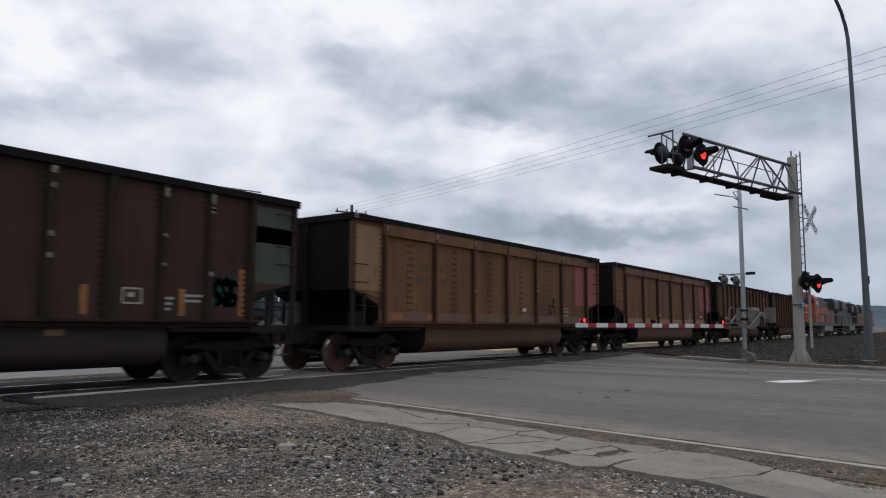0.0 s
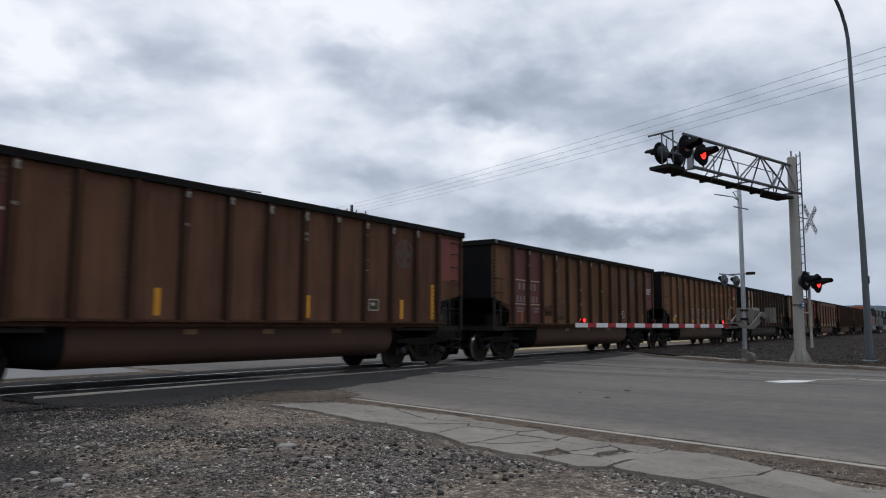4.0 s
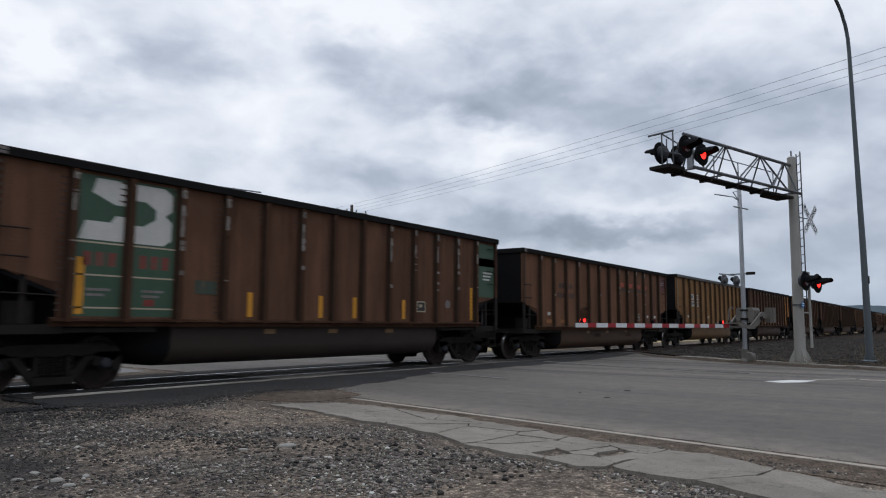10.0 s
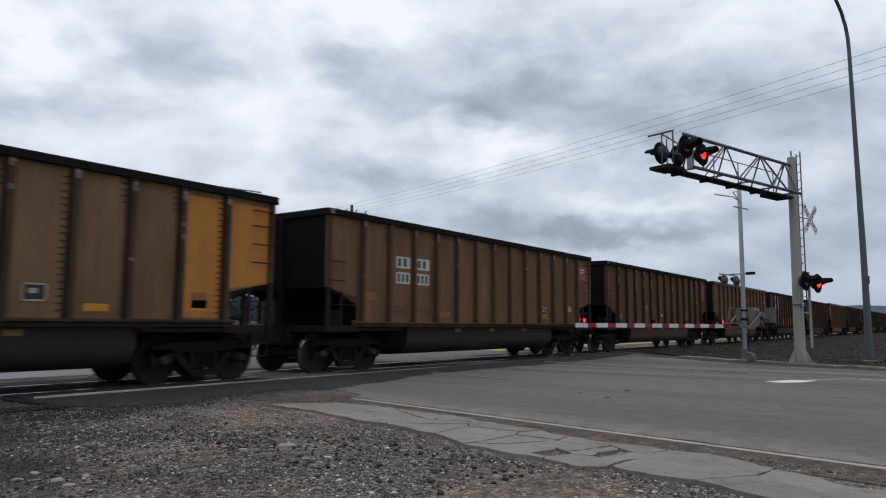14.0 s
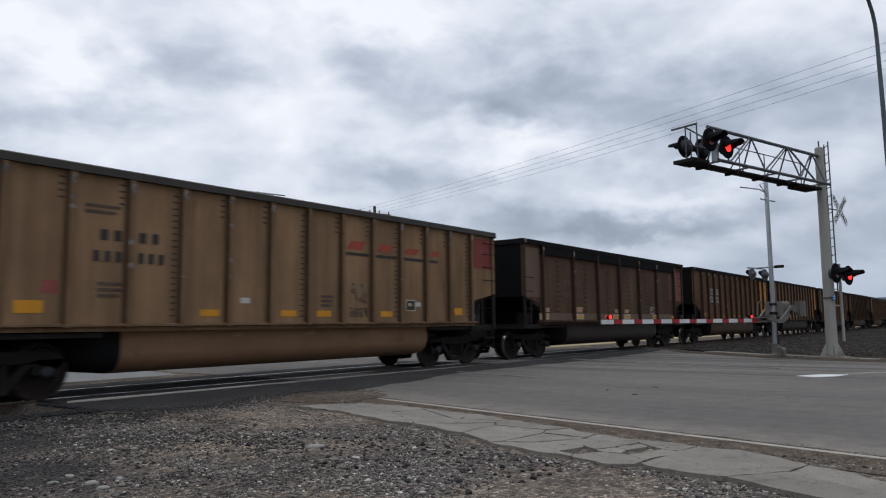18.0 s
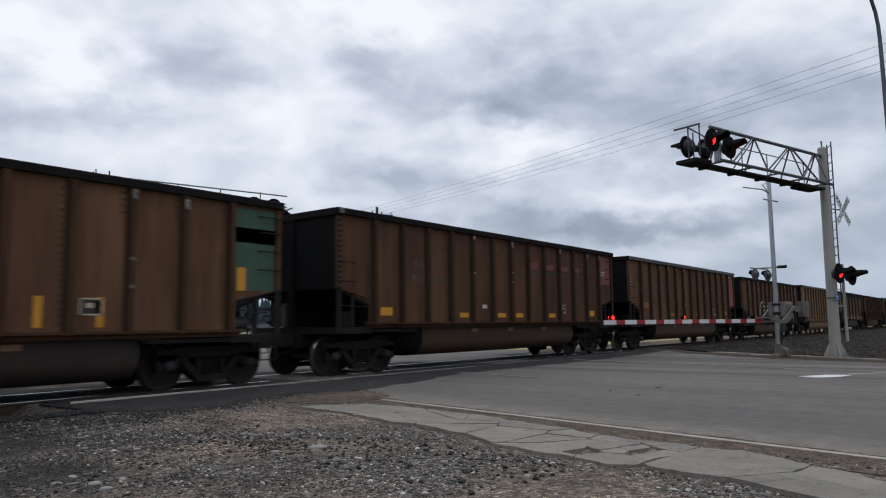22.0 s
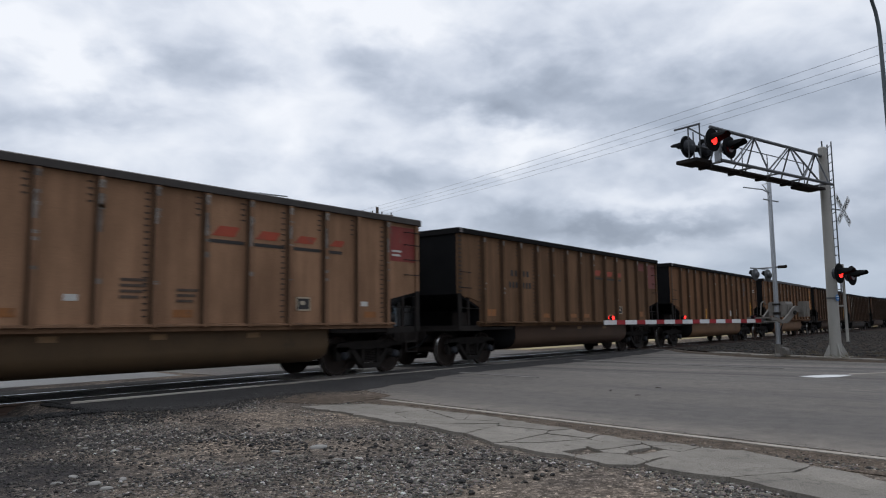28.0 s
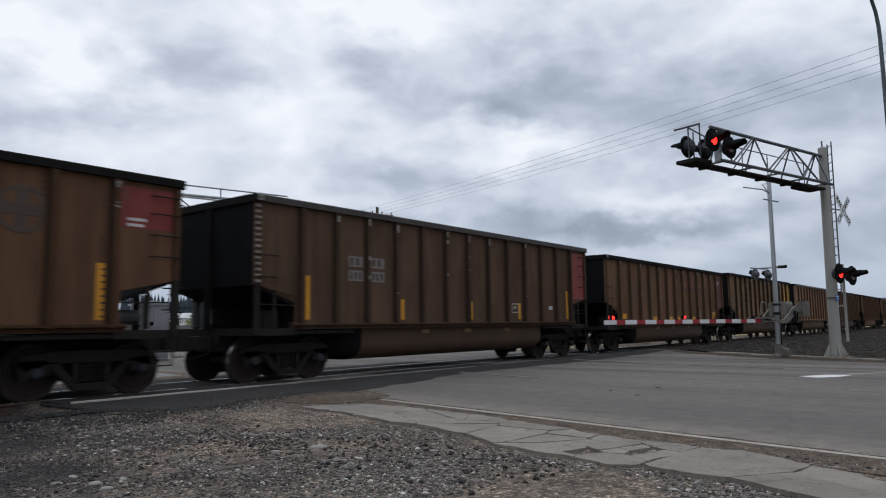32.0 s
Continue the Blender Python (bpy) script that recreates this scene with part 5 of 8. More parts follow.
    if near:
        for k, (turn, text) in enumerate(((-45, "RAILROAD"), (45, "CROSSING"))):
            m = pose(-0.85, 0.12 + 0.012 * k, 4.68) @ pose(0, 0, 0, 0, turn, 0)
            blade = part("crossbuck_blade", Shape().prism([(-0.62, -0.115), (0.62, -0.115), (0.62, 0.115), (-0.62, 0.115)], -0.004, 0.004, "y"), SIGN_WHITE, g, "white crossbuck board", at=m)
            words(text, 0.165, BLACK, blade, pose(0, 0.007, 0) @ pose(0, 0, 0, 90, 0, 180), "lettering", "black lettering")
        part("crossbuck_bracket", Shape().rod((-0.1, 0.05, 4.68), (-0.85, 0.1, 4.68), 0.02), TRUSS, g)
    return g


def build_gate(at, label, reach=8.35, tall=5.85, far=False):
    g = thing("crossing_gate", label, "crossing gate", "crossing signals", at=at)
    part("mast", Shape().lathe([(0.080, 0.02), (0.076, 0.9), (0.072, 2.0), (0.068, tall), (0.03, tall + 0.05)], axis="z", sides=16), GALV, g, "slim galvanised mast", smooth=True)
    part("base", Shape().lathe([(0.17, 0.0), (0.165, 0.05), (0.12, 0.12), (0.11, 0.42)], axis="z", sides=12), GATE_GREY, g, "cast base")
    foot = part("foot_box", Shape().prism([(0.09, 0.02), (0.29, 0.02), (0.29, 0.22), (0.24, 0.30), (0.09, 0.32)], -0.11, 0.11, "x"), GATE_GREY, g, "grey junction box at the mast's foot")
    part("lid", Shape().box(-0.09, 0.09, 0.291, 0.302, 0.05, 0.19), GATE_GREY, foot)
    motor = part("mechanism", Shape().prism([(-0.30, 1.31), (0.30, 1.31), (0.30, 1.70), (0.26, 1.78), (-0.26, 1.78), (-0.30, 1.70)], -0.46, -0.04, "x"), GATE_GREY, g, "grimy grey gate motor box")
    part("mechanism_door", Shape().box(-0.42, -0.10, 0.301, 0.318, 1.36, 1.66), GATE_GREY, motor)
    part("latch", Shape().box(-0.28, -0.22, 0.319, 0.335, 1.48, 1.56), IRON, motor)
    part("mast_clamp", Shape().lathe([(0.125, 1.36), (0.125, 1.44)], axis="z", sides=14).box(-0.12, 0.0, -0.1, 0.1, 1.36, 1.44), IRON, g)
    part("mast_clamp", Shape().lathe([(0.125, 1.66), (0.125, 1.72)], axis="z", sides=14).box(-0.12, 0.0, -0.1, 0.1, 1.66, 1.72), IRON, g)
    sweep = [(1.06, 1.14), (1.06, 1.27), (0.80, 1.28), (0.56, 1.16), (0.35, 1.16), (0.02, 1.42), (-0.22, 1.66), (-0.40, 1.77), (-0.60, 1.76), (-0.70, 1.64), (-0.80, 1.60), (-0.80, 1.46), (-0.62, 1.48), (-0.42, 1.48), (-0.16, 1.22), (0.14, 1.0), (0.48, 0.99), (0.80, 1.12)]
    sweep = [(x, 1.30 + (z - 1.30) * 0.72) for x, z in sweep]
    for y in (0.36, -0.42):
        part("channel_arm", Shape().prism(sweep, y, y + 0.06, "y"), GATE_GREY, g, "curved grey gate support arm")
    part("arm_bracket", Shape().box(0.74, 1.0, -0.42, 0.42, 1.13, 1.16).box(0.74, 1.0, -0.42, 0.42, 1.24, 1.27).box(0.70, 0.74, -0.36, 0.36, 1.12, 1.28), GATE_GREY, g)
    part("pivot", Shape().lathe([(0.07, -0.46), (0.07, 0.46)], axis_at=(-0.30, 0, 1.42), sides=14), IRON, g)
    for y in (0.30, -0.48):
        weight = part("counterweight", Shape().box(-1.16, -0.78, y, y + 0.18, 1.29, 1.79), GATE_GREY, g, "grey iron counterweight")
        part("rib", Shape().box(-1.16, -0.78, y + 0.18, y + 0.20, 1.52, 1.56).box(-0.99, -0.95, y + 0.18, y + 0.20, 1.29, 1.79), GATE_GREY, weight)
    part("guard_loop", Shape().path([(0.10, -0.42, 1.33), (0.24, -0.42, 1.36), (0.16, -0.42, 1.74), (0.02, -0.42, 1.80), (-0.08, -0.42, 1.74)], 0.022), GATE_GREY, g)
    part("conduit", Shape().path([(0.02, 0.11, 0.4), (0.02, 0.115, 0.9), (-0.12, 0.16, 1.2), (-0.2, 0.16, 1.32)], 0.022), IRON, g)
    z = 1.17
    arm = part("gate_arm", Shape().box(0.7, reach, 0.02, 0.05, z - 0.055, z + 0.055), GALV, g, "lowered striped gate arm")
    w = 0.4064
    x, k = reach, 0
    while x - w > 0.75:
        w = 0.47 if k % 2 == 0 else 0.3428
        part("stripe", Shape().box(x - w, x, 0.051, 0.054, z - 0.057, z + 0.057).box(x - w, x, 0.05, 0.0515, z - 0.05, z + 0.05), STRIPE_WHITE if k % 2 == 0 else STRIPE_RED, arm)
        x -= w
        k += 1
    for x, which in ((8.05 - 8.35 + reach, None), (5.04, "second"), (1.47, "first")):
        lamp = part("arm_light", Shape().lathe([(0.05, -0.05), (0.055, 0.05)], axis_at=(x, 0.035, z + 0.12), sides=12).box(x - 0.03, x + 0.03, 0.02, 0.05, z + 0.05, z + 0.09), BLACK, g, "small red arm light")
        if which is None:
            part("lens", Shape().lathe([(0.05, -0.06), (0.05, 0.06)], axis_at=(x, 0.035, z + 0.12), sides=12), RED_LIT, lamp)
        else:
            def small():
                s = Shape().lathe([(0.045, -0.004), (0.045, 0.004)], sides=12, slot=1)
                s.m[-1] = 0
                return s
            lens = part("lens", shared(("arm_lens",), small, RED_LIT, RED_UNLIT), None, lamp)
            lens.matrix_parent_inverse = Matrix.Translation((x, 0.10, z + 0.12))
            LENSES[which].append(lens)
    # lights facing the other way
    part("light_arm", Shape().rod((-0.45, -0.55, 2.9), (0.45, -0.55, 2.9), 0.025), GALV, g)
    part("light_bracket", Shape().rod((0, 0.34, 2.9), (0, -0.55, 2.9), 0.026), GALV, g)
    part("bracket_end", Shape().rod((0, 0.14, 2.9), (0, 0.42, 2.9), 0.05, sides=10), IRON, g)
    flasher(g, 0.38, -0.68 if far else -0.44, 2.68 - 0.4 * far, 180, "first", far)
    flasher(g, -0.38, -0.68 if far else -0.44, 2.68 - 0.4 * far, 180, "second", far)
    if not far:
        part("top_bracket", Shape().path([(0.02, 0, 5.36), (0.5, 0.05, 5.42), (1.7, 0.1, 5.36)], 0.022), GALV, g)
        part("top_bracket", Shape().rod((-0.5, 0, 5.12), (0.38, 0, 5.12), 0.024), GALV, g)
        part("top_hook", Shape().path([(0.1, 0, 5.4), (0.4, 0, 5.6), (0.1, 0, 5.68)], 0.018), GALV, g)
    else:
        flasher(g, 0.38, 0.62, 2.62, 0, "second")
        flasher(g, -0.38, 0.62, 2.62, 0, "first")
    return g


def build_lamp_post():
    p = thing("street_lamp", "tall tapered grey steel lamp post with curved arm", "street lamp", at=pose(27.3, -10.86, 0.0, 0, 0, 164))
    part("pole", Shape().path([(0, 0, 0), (0.01, 0, 1.0), (0.05, 0, 4.0), (0.17, 0, 7.4), (0.26, 0, 10.5)], (0.120, 0.112, 0.095, 0.074, 0.062), sides=18), POLE_STEEL, p, smooth=True)
    part("base", Shape().lathe([(0.24, 0.0), (0.24, 0.05), (0.17, 0.09), (0.165, 0.22)], axis="z", sides=18), POLE_STEEL, p, "flared pole base")
    part("hand_hole", Shape().box(-0.05, 0.05, 0.085, 0.112, 2.6, 2.85), IRON, p)
    pts = [(0.26, 0, 10.5), (0.31, 0, 11.0), (0.45, 0, 11.42), (0.74, 0, 11.86), (1.2, 0, 12.25), (1.9, 0, 12.52), (2.8, 0, 12.6)]
    part("arm", Shape().path(pts, (0.062, 0.06, 0.058, 0.055, 0.052, 0.048, 0.045), sides=12), POLE_STEEL, p, "curved davit arm", smooth=True)
    part("luminaire", Shape().lathe([(0.05, 2.75), (0.13, 2.9), (0.16, 3.3), (0.06, 3.55)], axis_at=(0, 0, 12.6), axis="x", sides=14), GALV, p)


def build_utility_pole(x, y, top):
    p = thing("utility_pole", "dark wooden utility pole with crossarm and insulators", "utility pole", "utility poles", at=pose(x, y, 0, 0, 0, -19))
    part("pole", Shape().lathe([(0.17, -0.1), (0.12, top + 0.4)], axis="z", sides=12), POLE_WOOD, p, smooth=True)
    part("crossarm", Shape().box(-1.5, 1.5, -0.06, 0.06, top - 0.3, top - 0.18), POLE_WOOD, p)
    for o in WIRES_AT:
        part("insulator", Shape().lathe([(0.03, top - 0.18), (0.06, top - 0.1), (0.05, top + 0.02), (0.02, top + 0.05)], axis_at=(o, 0, 0), axis="z", sides=8), INSULATOR, p)
    for o in (-0.7, 0.7):
        part("arm_brace", Shape().rod((o, 0.07, top - 0.3), (0, 0.12, top - 0.95), 0.02, sides=6), GALV, p)
    return p


WIRES_AT = (-1.35, -0.45, 0.45, 1.35)


def build_wires():
    ax, ay, bx, by, top = 43.3, 27.7, 25.2, -24.8, 10.75
    build_utility_pole(ax, ay, top)
    build_utility_pole(bx, by, top + 0.6)
    build_utility_pole(62.0, 82.0, top)
    c, s = math.cos(radians(-19)), math.sin(radians(-19))
    for o in WIRES_AT:
        for (px, py), (qx, qy) in (((ax, ay), (bx, by)), ((62.0, 82.0), (ax, ay))):
            w = Shape()
            pts = []
            for i in range(25):
                t = i / 24
                pts.append((px + (qx - px) * t + o * c, py + (qy - py) * t + o * s, top + 0.05 + (0.6 * t if qx == bx else 0.0) - 0.5 * 4 * t * (1 - t)))
            tagged(part("power_line", w.path(pts, 0.0075, sides=6), WIRE), "thin dark overhead wire between utility poles", "wire", "overhead wires")


def build_cabinet():
    c = thing("signal_cabinet", "silver metal relay cabinet beside the track", "cabinet", at=pose(13.2, 10.2, -0.01, 0, 0, -14))
    part("body", Shape().box(-0.55, 0.55, -0.4, 0.4, 0.1, 1.95), GALV, c, "silver sheet metal body")
    part("roof", Shape().prism([(-0.62, 1.95), (0.62, 1.95), (0.62, 2.0), (0, 2.12), (-0.62, 2.0)], -0.46, 0.46, "y"), GALV, c)
    part("plinth", Shape().box(-0.6, 0.6, -0.45, 0.45, -0.1, 0.1), KERB, c)
    for x in (-0.27, 0.27):
        d = part("door", Shape().box(x - 0.25, x + 0.25, -0.425, -0.401, 0.2, 1.85), GALV, c)
        part("handle", Shape().box(x - 0.03, x + 0.0, -0.46, -0.426, 1.0, 1.2), IRON, d)
    p = thing("pipe_post", "white steel pipe post beside the cabinet", "post", at=pose(12.4, 9.4, -0.01))
    part("pipe", Shape().rod((0, 0, 0), (0, 0, 2.0), 0.045), CREAM_STEEL, p)
    part("cap", Shape().lathe([(0.05, 1.98), (0.055, 2.02), (0.02, 2.06)], axis="z", sides=10), CREAM_STEEL, p)
    b = thing("pipe_barrier", "low white pipe barrier at the lot's edge", "barrier", at=pose(10.2, 13.0, -0.01, 0, 0, 10))
    for i in range(4):
        part("barrier_post", Shape().rod((-3 + i * 2.0, 0, 0), (-3 + i * 2.0, 0, 1.15), 0.04), CREAM_STEEL, b)
    for z in (0.6, 1.1):
        part("barrier_rail", Shape().rod((-3.1, 0, z), (3.1, 0, z), 0.03), CREAM_STEEL, b)
    s = thing("steel_post", "short dark post at the field's edge", "post", at=pose(24.6, 7.5, -0.01))
    part("stake", Shape().rod((0, 0, 0), (0, 0, 0.9), 0.05), IRON, s)
    part("cap", Shape().lathe([(0.06, 0.88), (0.06, 0.92)], axis="z", sides=8), IRON, s)


def build_conifer(x, y, h, seed, group="conifers"):
    rng = random.Random(seed)
    t = thing("conifer", "tall dark green conifer with ragged drooping branches", "tree", group, at=pose(x, y, -0.05, 0, 0, rng.uniform(0, 360)))
    part("trunk", Shape().rod((0, 0, 0), (0, 0, h * 0.97), h * 0.018, 0.02), BARK, t)
    s = Shape()
    z = h * 0.1
    while z < h * 0.99:
        f = 1 - z / h
        r = h * 0.19 * f ** 0.8 + 0.1
        for i in range(7 if f > 0.2 else 4):
            a = rng.uniform(0, 6.28)
            q = r * rng.uniform(0.55, 1.15)
            ca, sa = math.cos(a), math.sin(a)
            for j in range(4):
                d0, d1 = q * j / 4, q * (j + 1.3) / 4
                w = 0.22 * q * (1.1 - j * 0.2) * rng.uniform(0.7, 1.3) + 0.05
                dz0, dz1 = -0.25 * d0 + rng.uniform(-0.1, 0.1), -0.28 * d1 + rng.uniform(-0.15, 0.1)
                s.add([(ca * d0 - sa * w * 0.4, sa * d0 + ca * w * 0.4, z + dz0), (ca * d0 + sa * w * 0.4, sa * d0 - ca * w * 0.4, z + dz0), (ca * d1 + sa * w, sa * d1 - ca * w, z + dz1 - 0.1 * w), (ca * d1 * 1.1, sa * d1 * 1.1, z + dz1 - 0.3 * w), (ca * d1 - sa * w, sa * d1 + ca * w, z + dz1 - 0.1 * w)],
                      [(0, 1, 2, 3, 4), (0, 4, 3), (1, 3, 2)])
        z += h * 0.028 * (0.6 + f)
    part("crown", s, LEAF, t)


# far needles tinted blue to paint in the distant haze
HAZY_LEAF = paint("haze-blue far conifers", (0.050, 0.068, 0.078), (0.034, 0.047, 0.056), rough=0.95, scale=0.05, grain=0.4, bump=0.0, vary=0.0)


def build_shrub(x, y, r, seed):
    rng = random.Random(seed)
    t = thing("shrub", "yellow-green leafy shrub beyond the track", "shrub", "shrubs", at=pose(x, y, -0.05))
    st = Shape()
    for i in range(9):
        a = rng.uniform(0, 6.28)
        st.rod((0, 0, 0), (math.cos(a) * r * 0.6, math.sin(a) * r * 0.6, r * rng.uniform(0.8, 1.5)), 0.03, 0.008, sides=5)
    part("stems", st, BARK, t)
    s = Shape()
    for i in range(1500):
        a, b, d = rng.uniform(0, 6.28), rng.uniform(-0.3, 1.5), r * rng.uniform(0.45, 1.0) * (0.8 + 0.3 * math.sin(3 * rng.random() + i % 7))
        c = Vector((math.cos(a) * math.cos(b) * d, math.sin(a) * math.cos(b) * d, r * 0.75 + math.sin(b) * d * 0.95))
        if c.z < 0.05:
            continue
        u = Vector((rng.uniform(-1, 1), rng.uniform(-1, 1), rng.uniform(-1, 1))).normalized() * 0.09
        v = u.orthogonal().normalized() * 0.05
        s.add([c - u, c + v, c + u, c - v], [(0, 1, 2, 3)])
    part("leaves", s, SHRUB, t)


def build_far_side():
    build_cabinet()
    rng = random.Random(8)
    for a, d, h in ((31.2, 95, 6.4), (29.3, 130, 7.2), (36.5, 120, 6.6), (24.6, 150, 8.2)):
        build_conifer(EYE.x + d * math.sin(radians(a)), EYE.y + d * math.cos(radians(a)), h, int(a * 3 + d))
    for x, y, r in ((17.0, 17.5, 1.1), (19.2, 16.5, 1.0), (21.0, 19.5, 1.2)):
        build_shrub(x + 1.5, y + 2, r, int(x * 7))
    # a belt of far woods
    s = Shape()
    for i in range(2600):
        a = radians(rng.uniform(-25, 56))
        d = rng.uniform(300, 430)
        x, y = EYE.x + d * math.sin(a), EYE.y + d * math.cos(a)
        h = 1.2 + d * 0.0415 * rng.uniform(0.62, 1.08) * (1.0 + 0.12 * noise.noise(Vector((a * 14.0, 0.0, 2.0))))
        for j in range(3):
            z0, z1, r = h * (0.05 + 0.28 * j), h * (0.45 + 0.28 * j), h * 0.15 * (1.15 - 0.33 * j)
            n, o = 7, rng.uniform(0, 1)
            s.add([(x + r * rng.uniform(0.7, 1.2) * math.cos(6.283 * (k + o) / n), y + r * rng.uniform(0.7, 1.2) * math.sin(6.283 * (k + o) / n), z0 + rng.uniform(-0.4, 0.4)) for k in range(n)] + [(x, y, z1)], [(k, (k + 1) % n, n) for k in range(n)])
    tagged(part("woods", s, HAZY_LEAF), "dark belt of distant conifer woods", "woods", kind="stuff")
    # low sheds far off
    for a, d, w, deep, h in ((30.6, 170, 14, 8, 3.2), (24.0, 190, 20, 9, 3.6)):
        b = thing("shed", "low pale shed with a grey metal roof", "building", "sheds", at=pose(EYE.x + d * math.sin(radians(a)), EYE.y + d * math.cos(radians(a)), -0.05, 0, 0, -a))
        part("wall", Shape().box(-w / 2, w / 2, -deep / 2, deep / 2, 0, h), SIGN_WHITE, b)
        part("roof", Shape().prism([(-deep / 2 - 0.4, h), (deep / 2 + 0.4, h), (0, h + 1.2)], -w / 2 - 0.4, w / 2 + 0.4, "x"), GALV, b)
        for i in range(4):
            part("door", Shape().box(-w / 2 + 1 + i * w / 4, -w / 2 + 2.6 + i * w / 4, -deep / 2 - 0.06, -deep / 2 - 0.01, 0, 2.3), IRON, b)
    build_traffic_signal()
    hut = thing("equipment_hut", "small pale metal equipment hut across the lot", "hut", at=pose(EYE.x + 110 * math.sin(radians(21.75)), EYE.y + 110 * math.cos(radians(21.75)), -0.02, 0, 0, -20))
    part("body", Shape().box(-0.85, 0.85, -0.7, 0.7, 0.0, 2.3), SIGN_WHITE, hut)
    part("roof", Shape().prism([(-0.8, 2.3), (0.8, 2.3), (0.8, 2.38), (0, 2.55), (-0.8, 2.38)], -0.95, 0.95, "x"), GALV, hut)
    part("door", Shape().box(-0.4, 0.4, -0.73, -0.701, 0.1, 2.0), GALV, hut)


def build_traffic_signal():
    """A far street crossing: a mast, its arm and two red lights hung from it."""
    d = 250.0

    def spot(a, far=d):
        return EYE.x + far * math.sin(radians(a)), EYE.y + far * math.cos(radians(a))
    (ax, ay), (bx, by) = spot(22.78), spot(21.68)
    mx_, my_ = spot(24.2)
    t = thing("traffic_light", "far traffic light mast with two red lights", "traffic light")
    part("mast", Shape().rod((mx_, my_, -0.1), (mx_, my_, 7.6), 0.16, 0.12), GALV, t)
    part("arm", Shape().rod((mx_, my_, 7.4), spot(20.6) + (7.2,), 0.11, 0.07), GALV, t)
    for x, y, z in ((ax, ay, 5.35), (bx, by, 6.1)):
        head = part("signal_head", Shape().box(x - 0.3, x + 0.3, y - 0.12, y + 0.12, z - 1.2, z + 0.35), BLACK, t, "black signal head")
        part("lamp", Shape().lathe([(0.22, -0.16), (0.22, -0.13)], axis_at=(x, y, z), sides=12), RED_LIT, head, "lit red lamp")
        part("hanger", Shape().rod((x, y, z + 0.35), (x, y, 7.3), 0.05, sides=6), IRON, t)


# ---- the train ----
PITCH = 16.18
HALF = 7.27
SIDE = 1.50
POSTS = [-6.05 + i * 12.1 / 12 for i in range(13)]
BAYS = [-HALF] + POSTS + [HALF]
WHEELSETS = []


def travelled(t):
    u = (t - 16.0) / 16.0
    return 233.0345 + 224.1297 * u + 3.6266 * u ** 2 + 0.4871 * u ** 3 - 0.4286 * u ** 4


# slack of the couplings, by car from the head of the train
SLACK = {0: -0.09, 1: -0.25, 2: -0.35, 3: -0.22, 4: -0.1, 5: -0.2, 6: -0.16, 7: -0.11, 8: -0.13, 9: -0.17, 10: -0.18, 11: -0.2, 12: -0.11, 13: -0.09, 14: -0.06, 15: -0.03,
         16: -0.07, 17: -0.06, 18: 0.03, 19: 0.06, 20: 0.1, 21: 0.04, 22: -0.03, 23: -0.1, 24: -0.17, 25: -0.21, 26: -0.17, 27: 0.19, 28: 0.14}


def car_offset(n):
    return -(n + 0.5) * PITCH + (SLACK.get(n, 0.0 if n < 0 else 0.14) + SLACK.get(n + 1, 0.0 if n < 0 else 0.14)) / 2


def side_sheet():
    pts = [(-HALF, 3.72), (-HALF, 2.02), (-6.2, 1.80), (-6.2, 1.16), (6.2, 1.16), (6.2, 1.80), (HALF, 2.02), (HALF, 3.72)]
    return pts


def flat(poly, y, thick=0.004):
    """A thin sheet in the side of a car, from a polygon of x and height."""
    return Shape().prism(poly, y, y - thick if y < 0 else y + thick, "y")


def quad(x0, x1, z0, z1):
    return [(x0, z0), (x1, z0), (x1, z1), (x0, z1)]


RIVET = paint("dark rivet rows", (0.042, 0.029, 0.021), (0.064, 0.043, 0.031), rough=0.8, scale=4.0, vary=0.3)
STREAKY = paint("chalky worn streak", (0.21, 0.185, 0.16), (0.07, 0.05, 0.038), rough=0.8, scale=9.0, stretch=(2, 2, 0.5), spread=0.2, vary=0.5)
TANK = paint("dusty grey tank", (0.085, 0.085, 0.085), (0.05, 0.048, 0.045), rough=0.6, scale=3.0, vary=0.5, stain=(0.02, 0.018, 0.016), stain_at=0.58)
SCUFF = paint("bare scuffed steel", (0.24, 0.215, 0.185), (0.085, 0.066, 0.052), rough=0.6, scale=14.0, spread=0.25, vary=0.7, stain=(0.07, 0.05, 0.04), stain_at=0.5)


def rivets(full):
    """Bolt heads down a seam: the whole height, or the uppermost few."""
    rng = random.Random(3 if full else 4)
    s = Shape()
    z = 1.35 if full else 3.26
    while z < 3.6:
        s.box(-0.045, 0.045, -0.012, 0.0, z, z + 0.03)
        z += 0.115 + rng.uniform(-0.01, 0.01)
    return s


def corner_bolts():
    """Bolts that stand out along the trailing corner of a body side."""
    s = Shape()
    for i in range(14):
        z = 2.06 + i * 0.118
        s.box(-HALF - 0.012, -HALF + 0.115, -SIDE - 0.075, -SIDE - 0.05, z, z + 0.048)
    return s


